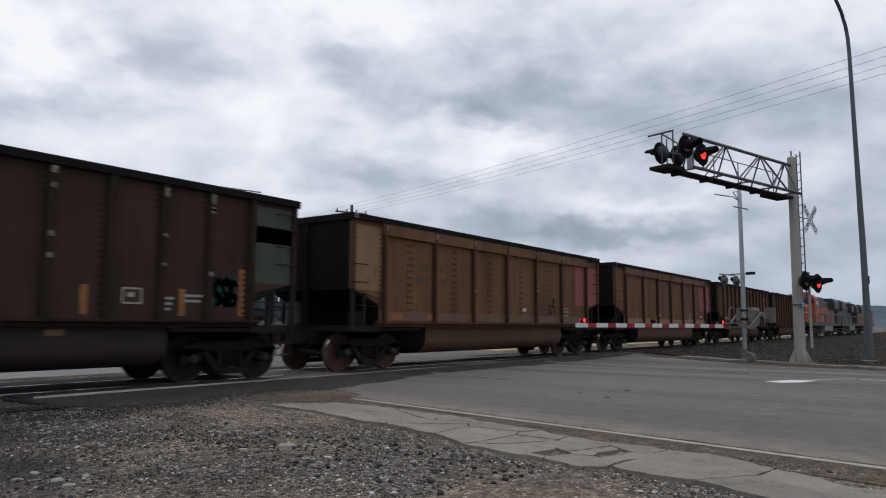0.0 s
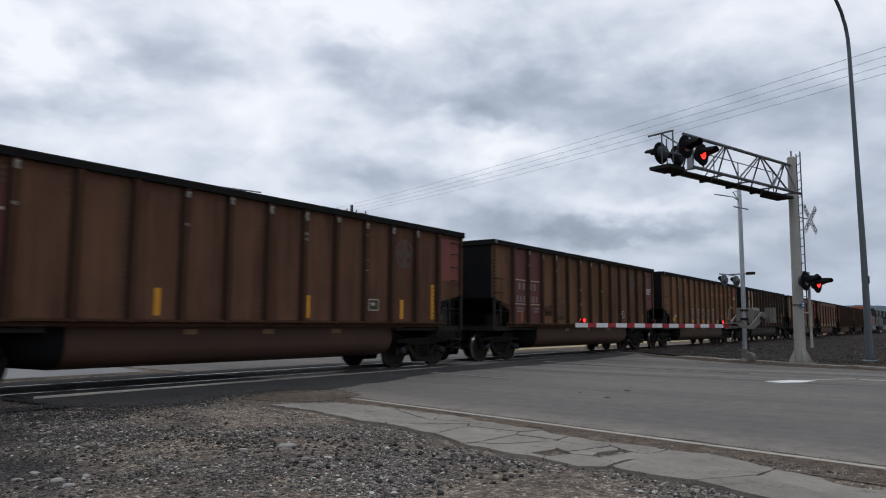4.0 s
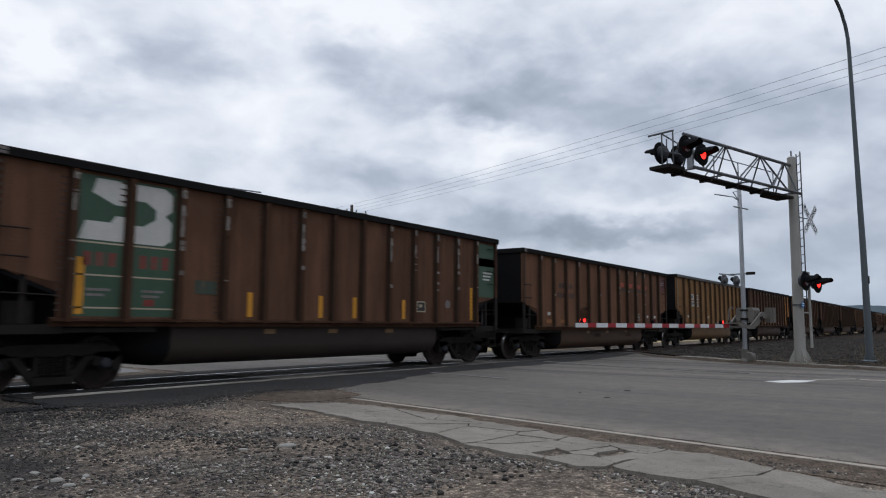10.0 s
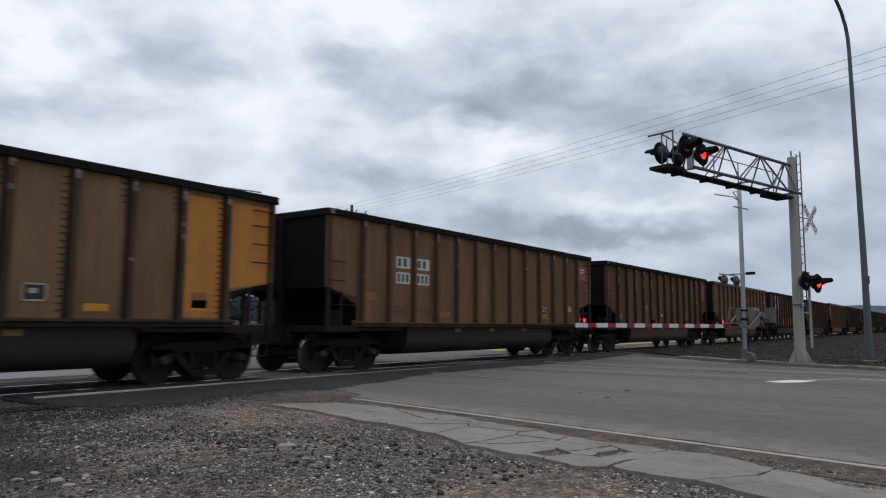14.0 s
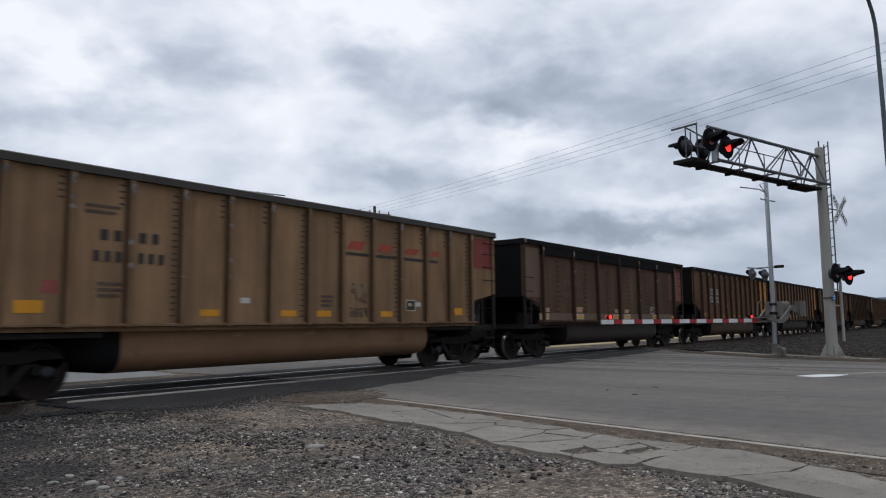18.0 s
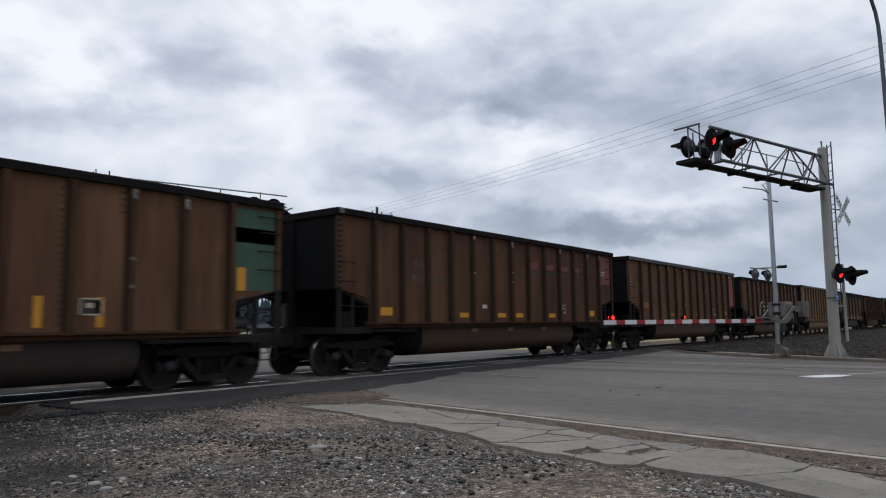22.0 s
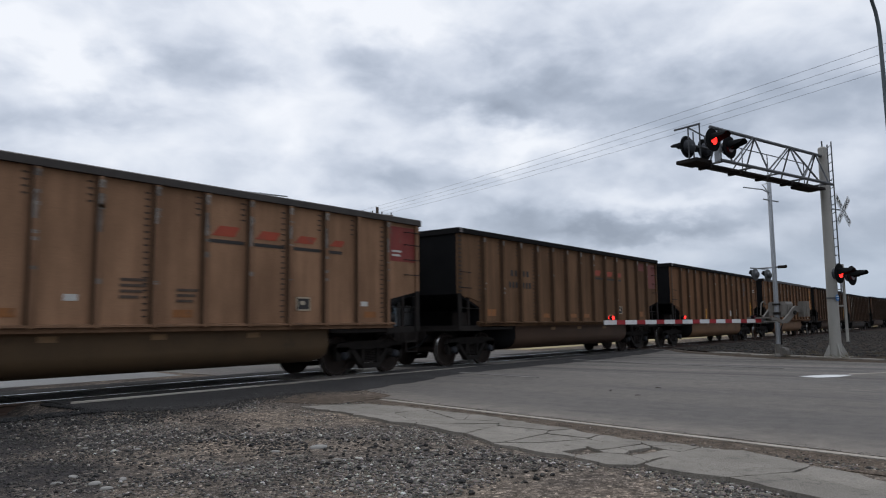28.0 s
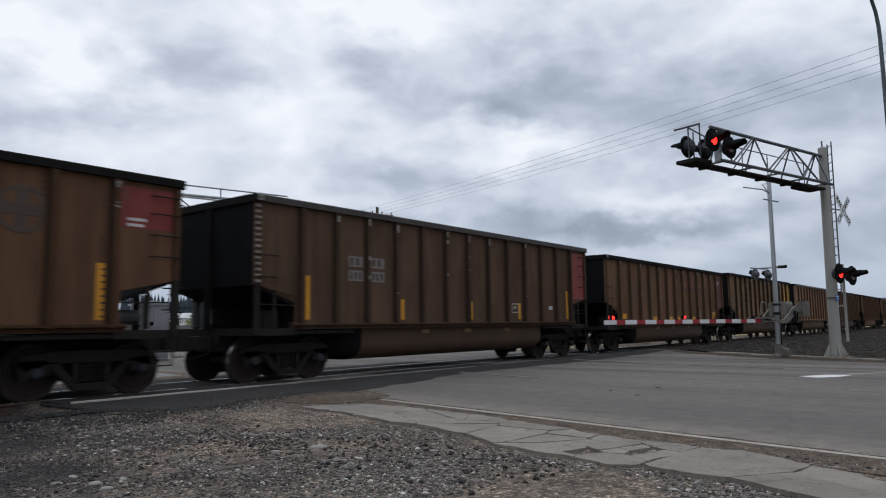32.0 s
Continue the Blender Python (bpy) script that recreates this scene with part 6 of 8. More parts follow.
def side_frame():
    s = Shape()
    y0, y1 = -0.06, 0.06
    s.prism([(-1.18, 0.62), (-1.12, 0.74), (-0.6, 0.80), (0.6, 0.80), (1.12, 0.74), (1.18, 0.62), (1.05, 0.50), (0.72, 0.60), (-0.72, 0.60), (-1.05, 0.50)], y0, y1)
    for k in (-1, 1):
        s.prism([(k * 0.72, 0.62), (k * 0.56, 0.62), (k * 0.22, 0.24), (k * 0.36, 0.20)], y0, y1)
        s.prism([(k * 0.30, 0.62), (k * 0.22, 0.62), (k * 0.22, 0.2), (k * 0.30, 0.2)], y0, y1)
        s.prism([(k * 0.72, 0.66), (k * 1.16, 0.66), (k * 1.13, 0.34), (k * 1.02, 0.34), (k * 0.98, 0.50), (k * 0.80, 0.50), (k * 0.76, 0.40), (k * 0.66, 0.44)], y0, y1)
    s.prism([(-0.38, 0.26), (0.38, 0.26), (0.30, 0.14), (-0.30, 0.14)], y0 - 0.03, y1 + 0.03)
    return s


def coil():
    pts = [(0.052 * math.cos(k * 1.0472), 0.052 * math.sin(k * 1.0472), 0.275 + 0.29 * k / 42) for k in range(43)]
    return Shape().path(pts, 0.017, sides=4)


def wheelset():
    s = Shape()
    for k in (-1, 1):
        y = k * 0.7175
        prof = [(0.10, y - k * 0.09), (0.12, y - k * 0.05), (0.36, y - k * 0.02), (0.40, y - k * 0.03), (0.485, y - k * 0.025), (0.485, y + k * 0.005), (0.457, y + k * 0.012), (0.455, y + k * 0.09), (0.40, y + k * 0.095), (0.37, y + k * 0.05), (0.14, y + k * 0.08), (0.12, y + k * 0.11)]
        s.lathe(prof, sides=28)
        first = len(s.m) - 2 - 11 * 28
        for i in range(first + 6 * 28, first + 7 * 28):
            s.m[i] = 1
        for i in range(4):
            a = math.pi * i / 2
            s.rod((0.25 * math.cos(a), y + k * 0.05, 0.25 * math.sin(a)), (0.25 * math.cos(a), y + k * 0.075, 0.25 * math.sin(a)), 0.03, sides=6)
    s.rod((0, -0.95, 0), (0, 0.95, 0), 0.075, sides=12)
    return s


def build_truck(parent, x, rusty):
    truck = part("truck", shared(("bolster",), lambda: Shape().box(-0.22, 0.22, -0.95, 0.95, 0.48, 0.78).lathe([(0.35, 0.78), (0.33, 0.92)], axis="z", sides=16), UNDER), None, parent, "grimy four-wheel truck", at=pose(x, 0, 0))
    for y in (-1.0, 1.0):
        frame_ = part("side_frame", shared(("side_frame",), side_frame, UNDER), None, truck, at=pose(0, y, 0))
    for y in (-1.0, 1.0):
        for x_ in (-0.13, 0.0, 0.13):
            part("spring", shared(("spring",), coil, IRON), None, truck, at=pose(x_, y, 0))
        for a in (-0.889, 0.889):
            part("bearing_cap", shared(("bearing_cap",), lambda: Shape().lathe([(0.10, -0.07), (0.10, 0.03), (0.075, 0.07), (0.05, 0.08)], sides=14), BEARING, smooth=True), None, truck, at=pose(a, y * 1.05, 0.457, 0, 0, 0 if y > 0 else 180))
    for a in (-0.889, 0.889):
        w = part("wheelset", shared(("wheelset", rusty), wheelset, RUSTY_WHEEL if rusty else WHEEL, TREAD, smooth=True), None, truck,"")
        w.matrix_parent_inverse = Matrix.Translation((a, 0, 0.457))
        WHEELSETS.append(w)
        part("brake_shoe", shared(("brake_shoe",), lambda: Shape().box(-0.05, 0.05, -0.8, -0.66, 0.3, 0.62).box(-0.05, 0.05, 0.66, 0.8, 0.3, 0.62).rod((0, -0.7, 0.4), (0, 0.7, 0.4), 0.04), IRON), None, truck, at=pose(a * 0.42, 0, 0))


def tub_rings(rings, wide=1.32, low=0.34):
    """A rounded trough: one cross-section, scaled towards its rim from ring to ring."""
    prof = [(-wide, 1.12), (-wide, 0.72), (-wide + 0.06, 0.55), (-wide + 0.22, 0.42), (-wide + 0.5, low + 0.02), (-0.5, low), (0.5, low), (wide - 0.5, low + 0.02), (wide - 0.22, 0.42), (wide - 0.06, 0.55), (wide, 0.72), (wide, 1.12)]
    s = Shape()
    n = len(prof)
    return s.add([(x, y * f, 1.12 - (1.12 - z) * f) for x, f in rings for y, z in prof],
                 [(j * n + i, j * n + i + 1, (j + 1) * n + i + 1, (j + 1) * n + i) for j in range(len(rings) - 1) for i in range(n - 1)] + [tuple(range(n)), tuple(range((len(rings) - 1) * n, len(rings) * n))])


def tub_shape():
    return tub_rings([(-4.0, 0.985), (-3.88, 1.0), (4.22, 1.0), (4.38, 0.97), (4.48, 0.86)])


def tub_end():
    return tub_rings([(-4.9, 0.42), (-4.72, 0.72), (-4.4, 0.93), (-4.002, 0.98)])


def end_sheet():
    """The flat end and the slope sheet that runs in under it."""
    s = Shape()
    s.box(HALF - 0.03, HALF, -1.47, 1.47, 2.0, 3.72)
    s.prism([(HALF - 0.03, 2.06), (HALF, 2.0), (4.75, 1.05), (4.75, 1.12)], -1.46, 1.46, "y")
    return s


def corner_post(k, e):
    """A corner angle, near-black below the body side."""
    xs, ys = sorted((e * HALF, e * (HALF - 0.13))), sorted((k * SIDE, k * (SIDE + 0.05)))
    return Shape().box(*xs, *ys, 2.02, 3.70).box(*xs, *ys, 1.0, 2.02, 1)


def end_rung():
    """A grab iron on the end of a car."""
    return Shape().path([(HALF, -1.44, 0), (HALF + 0.11, -1.44, 0), (HALF + 0.11, -0.98, 0), (HALF, -0.98, 0)], 0.014, sides=6)


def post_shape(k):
    """A flanged hat-section post; shade is painted on its flanks by a darker slot."""
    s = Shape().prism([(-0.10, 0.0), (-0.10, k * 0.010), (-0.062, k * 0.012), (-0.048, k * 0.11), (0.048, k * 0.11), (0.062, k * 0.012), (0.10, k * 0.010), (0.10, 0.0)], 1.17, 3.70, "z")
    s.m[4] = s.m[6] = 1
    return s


def build_car(n, spec):
    tone = spec["tone"]
    body, post, tub = BODY[tone], POST[tone], TUB[spec.get("tub", tone)]
    wide = spec.get("wide", False)
    car = thing("coal_car", spec["label"], "coal car", "coal train", at=pose(travelled(0) + car_offset(n), 0, 0))
    rng = random.Random(n + 50)
    posts = [-6.05, -3.9, -1.95, 0.0, 1.95, 3.9, 6.05] if wide else POSTS
    for k in (-1, 1):
        part("side_sheet", shared(("side_sheet", tone, k), lambda: Shape().prism(side_sheet(), k * SIDE, k * (SIDE - 0.03), "y"), body), None, car, "dusty side sheet")
        for i, x in enumerate(posts):
            high = i in (0, len(posts) - 1)
            m = shared(("post", tone, k, high), lambda: post_shape(k), post, PALE_FLANK if tone in ("tan", "ochre", "pale", "rose", "umber") else DARK_FLANK)
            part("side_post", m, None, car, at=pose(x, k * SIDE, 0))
            if k < 0 and not (wide and i % 3):
                part("rivets", shared(("rivets", i % 3 == 0, tone == "dark"), lambda: rivets(i % 3 == 0), post if tone == "dark" else RIVET), None, car, at=pose(x - 0.145, -SIDE, 0))["kind"] = "stuff"
            if k < 0 and rng.random() < 0.72:
                part("post_cap", shared(("post_cap", i % 4), lambda: Shape().box(-0.045, 0.045, -0.117, -0.02, 3.54 - 0.025 * (i % 4), 3.65), SCUFF), None, car, "bare scuffed steel", at=pose(x, -SIDE, rng.uniform(-0.02, 0.03)))
                for again in range(rng.choice((0, 0, 1, 1, 2, 3)) + spec.get("scuffs", 0)):
                    if spec.get("scuffs") and again == 0:
                        part("post_streak", shared(("post_streak", i % 3), lambda: Shape().box(-0.045, 0.02, -0.1135, -0.03, 0, 0.28 + 0.16 * (i % 3)), STREAKY), None, car, "pale worn streak", at=pose(x, -SIDE, 3.0 - 0.12 * (i % 3)))
                    part("post_scuff", shared(("post_scuff", i % 3), lambda: Shape().box(-0.04, 0.05, -0.114, -0.03, 0, 0.025 + 0.03 * (i % 3)), SCUFF), None, car, "bare scuffed steel", at=pose(x, -SIDE, rng.uniform(1.9, 3.35)))
        part("top_chord", shared(("chord", spec.get("worn", False), k), lambda: Shape().prism([(k * 1.46, 3.72), (k * 1.60, 3.715), (k * 1.605, 3.84), (k * 1.58, 3.86), (k * 1.46, 3.86)], -HALF - 0.02, HALF + 0.02, "x"), CHORD_PALE if spec.get("worn") else CHORD), None, car, "coal-blackened top chord")
        part("side_sill", shared(("sill", tone, k), lambda: Shape().prism([(k * 1.44, 1.25), (k * 1.60, 1.22), (k * 1.60, 1.185), (k * 1.52, 1.17), (k * 1.52, 1.10), (k * 1.44, 1.10)], -6.3, 6.3, "x"), post), None, car, "side sill")
        for e in (-1, 1):
            part("corner_post", shared(("corner_post", tone, k, e), lambda: corner_post(k, e), post, UNDER), None, car)
            part("stanchion", shared(("stanchion", k, e), lambda: Shape().box(min(e * 6.75, e * 6.68), max(e * 6.75, e * 6.68), k * 1.42, k * 1.48, 1.15, 1.95), IRON), None, car)
            part("hand_rail", shared(("hand_rail", k, e), lambda: Shape().rod((e * 7.2, k * 1.5, 1.62), (e * 6.2, k * 1.5, 1.60), 0.012, sides=6), IRON), None, car)
            for i in range(4 if e > 0 else 2):
                z = (2.42, 2.80, 3.18, 3.50)[i] if e > 0 else (2.18, 2.62)[i]
                part("grab_iron", shared(("grab_iron", k, e), lambda: Shape().path([(e * 7.22, k * 1.51, 0), (e * 7.22, k * 1.585, 0), (e * 6.72, k * 1.585, 0), (e * 6.72, k * 1.51, 0)], 0.013, sides=6), IRON), None, car, at=pose(0, 0, z))
    for e in (-1, 1):
        turn = pose(0, 0, 0, 0, 0, 0 if e > 0 else 180)
        part("end_sheet", shared(("end_sheet",), end_sheet, COAL_BLACK), None, car, "soot-black end sheet", at=turn)
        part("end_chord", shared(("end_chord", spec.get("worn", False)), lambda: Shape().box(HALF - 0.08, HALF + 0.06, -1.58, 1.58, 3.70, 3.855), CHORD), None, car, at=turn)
        part("end_post", shared(("end_post",), lambda: Shape().box(HALF, HALF + 0.08, -0.08, 0.08, 1.1, 3.70), COAL_BLACK), None, car, at=turn)
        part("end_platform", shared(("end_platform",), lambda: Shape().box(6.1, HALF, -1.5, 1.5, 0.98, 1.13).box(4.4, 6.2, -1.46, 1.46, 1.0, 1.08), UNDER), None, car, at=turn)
        # added black sheet, fills in the dark recess under the slope sheet
        part("bulkhead", shared(("bulkhead",), lambda: Shape().box(6.14, 6.18, -1.46, 1.46, 1.1, 1.57), COAL_BLACK), None, car, at=turn)
        for z in (1.5, 1.9, 2.3, 2.68, 3.06, 3.42):
            part("end_rung", shared(("end_rung",), end_rung, IRON), None, car, at=turn @ pose(0, 0, z))
        part("coupler", shared(("coupler",), lambda: Shape().box(7.0, 7.85, -0.13, 0.13, 0.72, 0.98).box(7.8, 8.08, -0.2, 0.16, 0.68, 1.02).box(6.9, 7.3, -0.35, 0.35, 0.66, 1.02), IRON), None, car, "cast steel coupler", at=turn)
        part("air_hose", shared(("air_hose",), lambda: Shape().path([(7.25, 0.4, 0.85), (7.6, 0.42, 0.6), (8.0, 0.3, 0.5)], 0.025), BLACK), None, car, at=turn)
        build_truck(car, e * 5.99, spec.get("rusty", False))
        part("step", shared(("step",), lambda: Shape().path([(7.2, -1.5, 1.0), (7.2, -1.5, 0.5), (6.8, -1.5, 0.5), (6.8, -1.5, 1.0)], 0.02).path([(7.2, -1.5, 0.75), (6.8, -1.5, 0.75)], 0.018), IRON), None, car, at=turn)
    part("centre_sill", shared(("centre_sill",), lambda: Shape().box(-7.2, 7.2, -0.3, 0.3, 0.78, 1.05), UNDER), None, car)
    part("bathtub", shared(("tub", spec.get("tub", tone)), tub_shape, tub, smooth=True), None, car, "rounded belly tub between the trucks")
    # trailing end of the tub, near-black instead of the tub's tone
    part("tub_end", shared(("tub_end",), tub_end, COAL_BLACK, smooth=True), None, car, "soot-black end of the belly tub")
    for y in (0.52, 0.86):
        part("air_tank", shared(("air_tank",), lambda: Shape().lathe([(0.06, 1.13), (0.105, 1.17), (0.105, 1.68), (0.05, 1.74)], axis="z", sides=14), TANK, smooth=True), None, car, "grey upright air tank", at=pose(-7.02, y, 0))
    part("corner_bolts", shared(("corner_bolts", spec.get("worn", False)), corner_bolts, SCUFF if spec.get("worn") else RIVET), None, car)["kind"] = "stuff"
    part("corner_plate", shared(("corner_plate",), lambda: Shape().box(-HALF + 0.0, -HALF + 0.14, -1.615, -1.607, 3.73, 3.775).box(-HALF + 0.0, -HALF + 0.14, -1.615, -1.607, 3.79, 3.835), INK["dimwhite"]), None, car, "small pale corner plate")
    part("brake_valve", shared(("brake_valve",), lambda: Shape().box(-6.8, -6.45, -1.25, -0.95, 1.14, 1.5), IRON), None, car)
    part("brake_gear", shared(("brake_gear",), lambda: Shape().lathe([(0.13, -0.22), (0.13, 0.22)], axis_at=(6.55, -1.05, 1.36), axis="x", sides=12).rod((6.75, -1.3, 1.14), (6.75, -1.3, 1.75), 0.03), TANK), None, car, "pale brake cylinder")
    if wide:
        part("upper_band", shared(("upper_band", tone, spec.get("sooty", False)), lambda: Shape().prism([(-6.15, 3.42), (6.15, 3.42), (6.15, 3.72), (-6.0, 3.80), (-6.6, 3.82), (-6.15, 3.7)], -SIDE - 0.09, -SIDE, "y"), COAL_BLACK if spec.get("sooty") else body), None, car)
        for i, (a, b) in enumerate(zip(posts[:-1], posts[1:])):
            for j in range(11):
                x = (a + b) / 2
                part("bead", shared(("bead", tone), lambda: Shape().box(-0.13, 0.13, -SIDE - 0.018, -SIDE, -0.016, 0.016), post), None, car, at=pose(x, 0, 1.55 + j * 0.17))
        if spec.get("band"):
            part("lower_band", shared(("lower_band", spec["band"]), lambda: flat(quad(-6.2, 6.2, 1.25, 1.48), -SIDE, 0.012), INK[spec["band"]]), None, car, "painted lower band")
    if not wide and not any(mark[0] == "belly" for mark in spec.get("marks", ())):
        m_belly(car, (-1.65, 0.25, 2.3), 1.0, "dulltan")
    for mark in spec.get("marks", ()):
        MARKS[mark[0]](car, *mark[1:])
    if spec.get("seam"):
        for a, b in zip(POSTS[:-1], POSTS[1:]):
            part("seam", shared(("seam",), lambda: Shape().box(-0.42, 0.42, -SIDE - 0.006, -SIDE, 2.425, 2.440), RIVET), None, car, at=pose((a + b) / 2, 0, 0))
    low = spec.get("low", 0.0)
    if low:
        # a car whose body hangs lower on its trucks
        for o in car.children:
            if o.name.split(".")[0] not in ("truck", "coupler", "air_hose", "step", "centre_sill"):
                o.matrix_basis = Matrix.Translation((0, 0, -low)) @ o.matrix_basis
    return car


def sheet(car, name, poly, ink, label="", lift=0.0):
    part(name, flat(poly, -SIDE - lift, 0.003), INK[ink], car, label)


def m_bay(car, a, b, z0, z1, ink):
    """Paint on whole bays between the side posts."""
    for i in range(a, b + 1):
        x0, x1 = BAYS[i] + 0.10, BAYS[i + 1] - 0.10
        lowest = lambda x: 1.80 + (abs(x) - 6.2) * 0.2056 if abs(x) > 6.2 else 1.27
        za, zb = max(z0, lowest(x0)), max(z0, lowest(x1))
        if x0 < 6.2 < x1 and z0 < 1.8:
            za = max(z0, 1.85)
        sheet(car, "paint_panel", [(x0, za), (x1, max(zb, za)), (x1, z1), (x0, z1)], ink, ink + " painted panel" if ink in ("green", "blue", "maroon", "pink", "red") else "")


def m_rect(car, places, z, w, h, ink, lift=0.004):
    for x in places:
        nearest = min(POSTS, key=lambda p: abs(p - x))
        if w < 0.2 and abs(x - nearest) < 0.12 + w / 2:
            x = nearest + 0.12 + w / 2
        sheet(car, "reflector", quad(x - w / 2, x + w / 2, z - h / 2, z + h / 2), ink, "", lift)


def m_stencil(car, x, z=1.64):
    """A small black panel in a pale frame, with the bars of its writing."""
    w, h = 0.19, 0.145
    sheet(car, "stencil_ground", quad(x - w, x + w, z - h, z + h), "black", "", 0.004)
    s = Shape()
    for p in (quad(x - w, x + w, z + h - 0.03, z + h), quad(x - w, x + w, z - h, z - h + 0.03), quad(x - w, x - w + 0.028, z - h, z + h), quad(x + w - 0.028, x + w, z - h, z + h)):
        s.prism(p, -SIDE - 0.008, -SIDE - 0.011, "y")
    s.prism(quad(x - 0.09, x + 0.04, z - 0.02, z + 0.06), -SIDE - 0.008, -SIDE - 0.011, "y")
    part("stencil_frame", s, INK["cream"], car)


def m_number(car, ink, ground=None, x=-4.0, z=2.72, size=0.24):
    """Reporting marks, as plain bars, on painted blocks where there are any."""
    for row, count in enumerate((2, 3)):
        zz = z - row * size * 1.5
        for side in (-1, 1):
            w = size * (0.78 if row == 0 else 0.62)
            span = count * w + (count - 1) * w * 0.26
            if ground:
                wide = 2.15 * size
                xa = x + side * (0.13 + wide / 2)
                sheet(car, "stencil_ground", quad(xa - wide / 2, xa + wide / 2, zz - size * 0.56, zz + size * 0.56), ground, "", 0.004)
                w, span = wide / (count + 1.2), wide * 0.86
                xa -= span / 2
            else:
                xa = x + side * (0.13 + span / 2) - span / 2
            for i in range(count):
                a = xa + i * w * 1.26
                sheet(car, "mark_bar", quad(a + w * 0.12, a + w * 0.82, zz - size * 0.38, zz + size * 0.38), ink, "", 0.008)


def m_swoosh(car, ink="logo", bays=(8, 9, 10, 11), z=3.02):
    for k, i in enumerate(bays):
        a, b = BAYS[i] + 0.16, BAYS[i + 1] - 0.12
        cut = 0.75 if k == len(bays) - 1 else 1.0
        h = 0.2 - 0.02 * k
        sheet(car, "emblem", [(a, z - h / 2), (a + (b - a) * 0.7 * cut, z - h / 2), (a + (b - a) * 0.86 * cut, z + h / 2), (a + (b - a) * 0.24, z + h / 2)], ink, "faded orange-red emblem", 0.004)
        sheet(car, "emblem_line", quad(BAYS[i] + 0.08, BAYS[i] + 0.08 + (BAYS[i + 1] - BAYS[i] - 0.16) * (0.55 if k == len(bays) - 1 else 1), z - 0.24, z - 0.17), "black", "", 0.004)


def m_roundel(car, x, z=3.02, r=0.38, ink="faint"):
    s = Shape()
    n = 28
    for i in range(n):
        a, b = 2 * math.pi * i / n, 2 * math.pi * (i + 1) / n
        s.prism([(x + r * math.cos(a), z + r * math.sin(a)), (x + r * math.cos(b), z + r * math.sin(b)), (x + 0.82 * r * math.cos(b), z + 0.82 * r * math.sin(b)), (x + 0.82 * r * math.cos(a), z + 0.82 * r * math.sin(a))], -SIDE - 0.004, -SIDE - 0.007, "y")
    s.prism(quad(x - 0.09, x + 0.09, z - r * 0.8, z + r * 0.8), -SIDE - 0.004, -SIDE - 0.007, "y")
    s.prism(quad(x - r * 0.8, x - 0.09, z - 0.09, z + 0.09), -SIDE - 0.004, -SIDE - 0.007, "y")
    s.prism(quad(x + 0.09, x + r * 0.8, z - 0.09, z + 0.09), -SIDE - 0.004, -SIDE - 0.007, "y")
    part("roundel", s, INK[ink], car, "faint round emblem")


def m_emblem(car, ink="white", a=1):
    """The big interlocked emblem over two painted bays."""
    z0, z1 = 2.56, 3.62
    first = ([(0.36, 1.0), (1.0, 1.0), (1.0, 0.60), (0.78, 0.60), (0.28, 0.76)], [(0.02, 0.0), (1.0, 0.0), (1.0, 0.42), (0.82, 0.42), (0.70, 0.30), (0.16, 0.30)])
    second = ([(0.0, 1.0), (0.70, 1.0), (0.90, 0.90), (0.90, 0.62), (0.74, 0.52), (0.50, 0.52), (0.50, 0.60), (0.26, 0.72), (0.0, 0.72)], [(0.0, 0.0), (0.70, 0.0), (0.90, 0.10), (0.90, 0.42), (0.74, 0.52), (0.50, 0.52), (0.50, 0.44), (0.20, 0.30), (0.0, 0.30)])
    for bay, forms in ((a, first), (a + 1, second)):
        x0, x1 = BAYS[bay] + 0.10, BAYS[bay + 1] - 0.10
        for form in forms:
            sheet(car, "emblem", [(x0 + u * (x1 - x0), z0 + v * (z1 - z0)) for u, v in form], ink, "big worn two-part emblem", 0.004)
        for z in (2.50, 1.95, 1.40):
            sheet(car, "pin_line", quad(x0, x1, z, z + 0.028), "cream", "", 0.004)
        for i in range(3):
            sheet(car, "mark_bar", quad(x0 + 0.12 + i * 0.22, x0 + 0.26 + i * 0.22, 2.12, 2.36), "dullred", "", 0.004)
        for i in range(2):
            sheet(car, "text_bar", quad(x0 + 0.2, x0 + 0.62 - 0.1 * i, 1.70 - 0.09 * i, 1.745 - 0.09 * i), "dimwhite", "", 0.004)


def stroke(s, pts, w, y):
    for (ax, az), (bx, bz) in zip(pts, pts[1:]):
        dx_, dz_ = bx - ax, bz - az
        h = math.hypot(dx_, dz_) or 1.0
        ux, uz = dx_ / h * w * 0.4, dz_ / h * w * 0.4
        nx, nz = -dz_ / h * w / 2, dx_ / h * w / 2
        s.add([(ax - ux + nx, y, az - uz + nz), (bx + ux + nx, y, bz + uz + nz), (bx + ux - nx, y, bz + uz - nz), (ax - ux - nx, y, az - uz - nz)], [(0, 1, 2, 3)])


def bend(pts, n=5):
    """A smooth line through points."""
    out = []
    p = [pts[0]] + list(pts) + [pts[-1]]
    for i in range(1, len(p) - 2):
        for j in range(n):
            t = j / n
            out.append(tuple(0.5 * (2 * p[i][k] + (p[i + 1][k] - p[i - 1][k]) * t + (2 * p[i - 1][k] - 5 * p[i][k] + 4 * p[i + 1][k] - p[i + 2][k]) * t * t + (3 * p[i][k] - p[i - 1][k] - 3 * p[i + 1][k] + p[i + 2][k]) * t ** 3) for k in (0, 1)))
    return out + [pts[-1]]


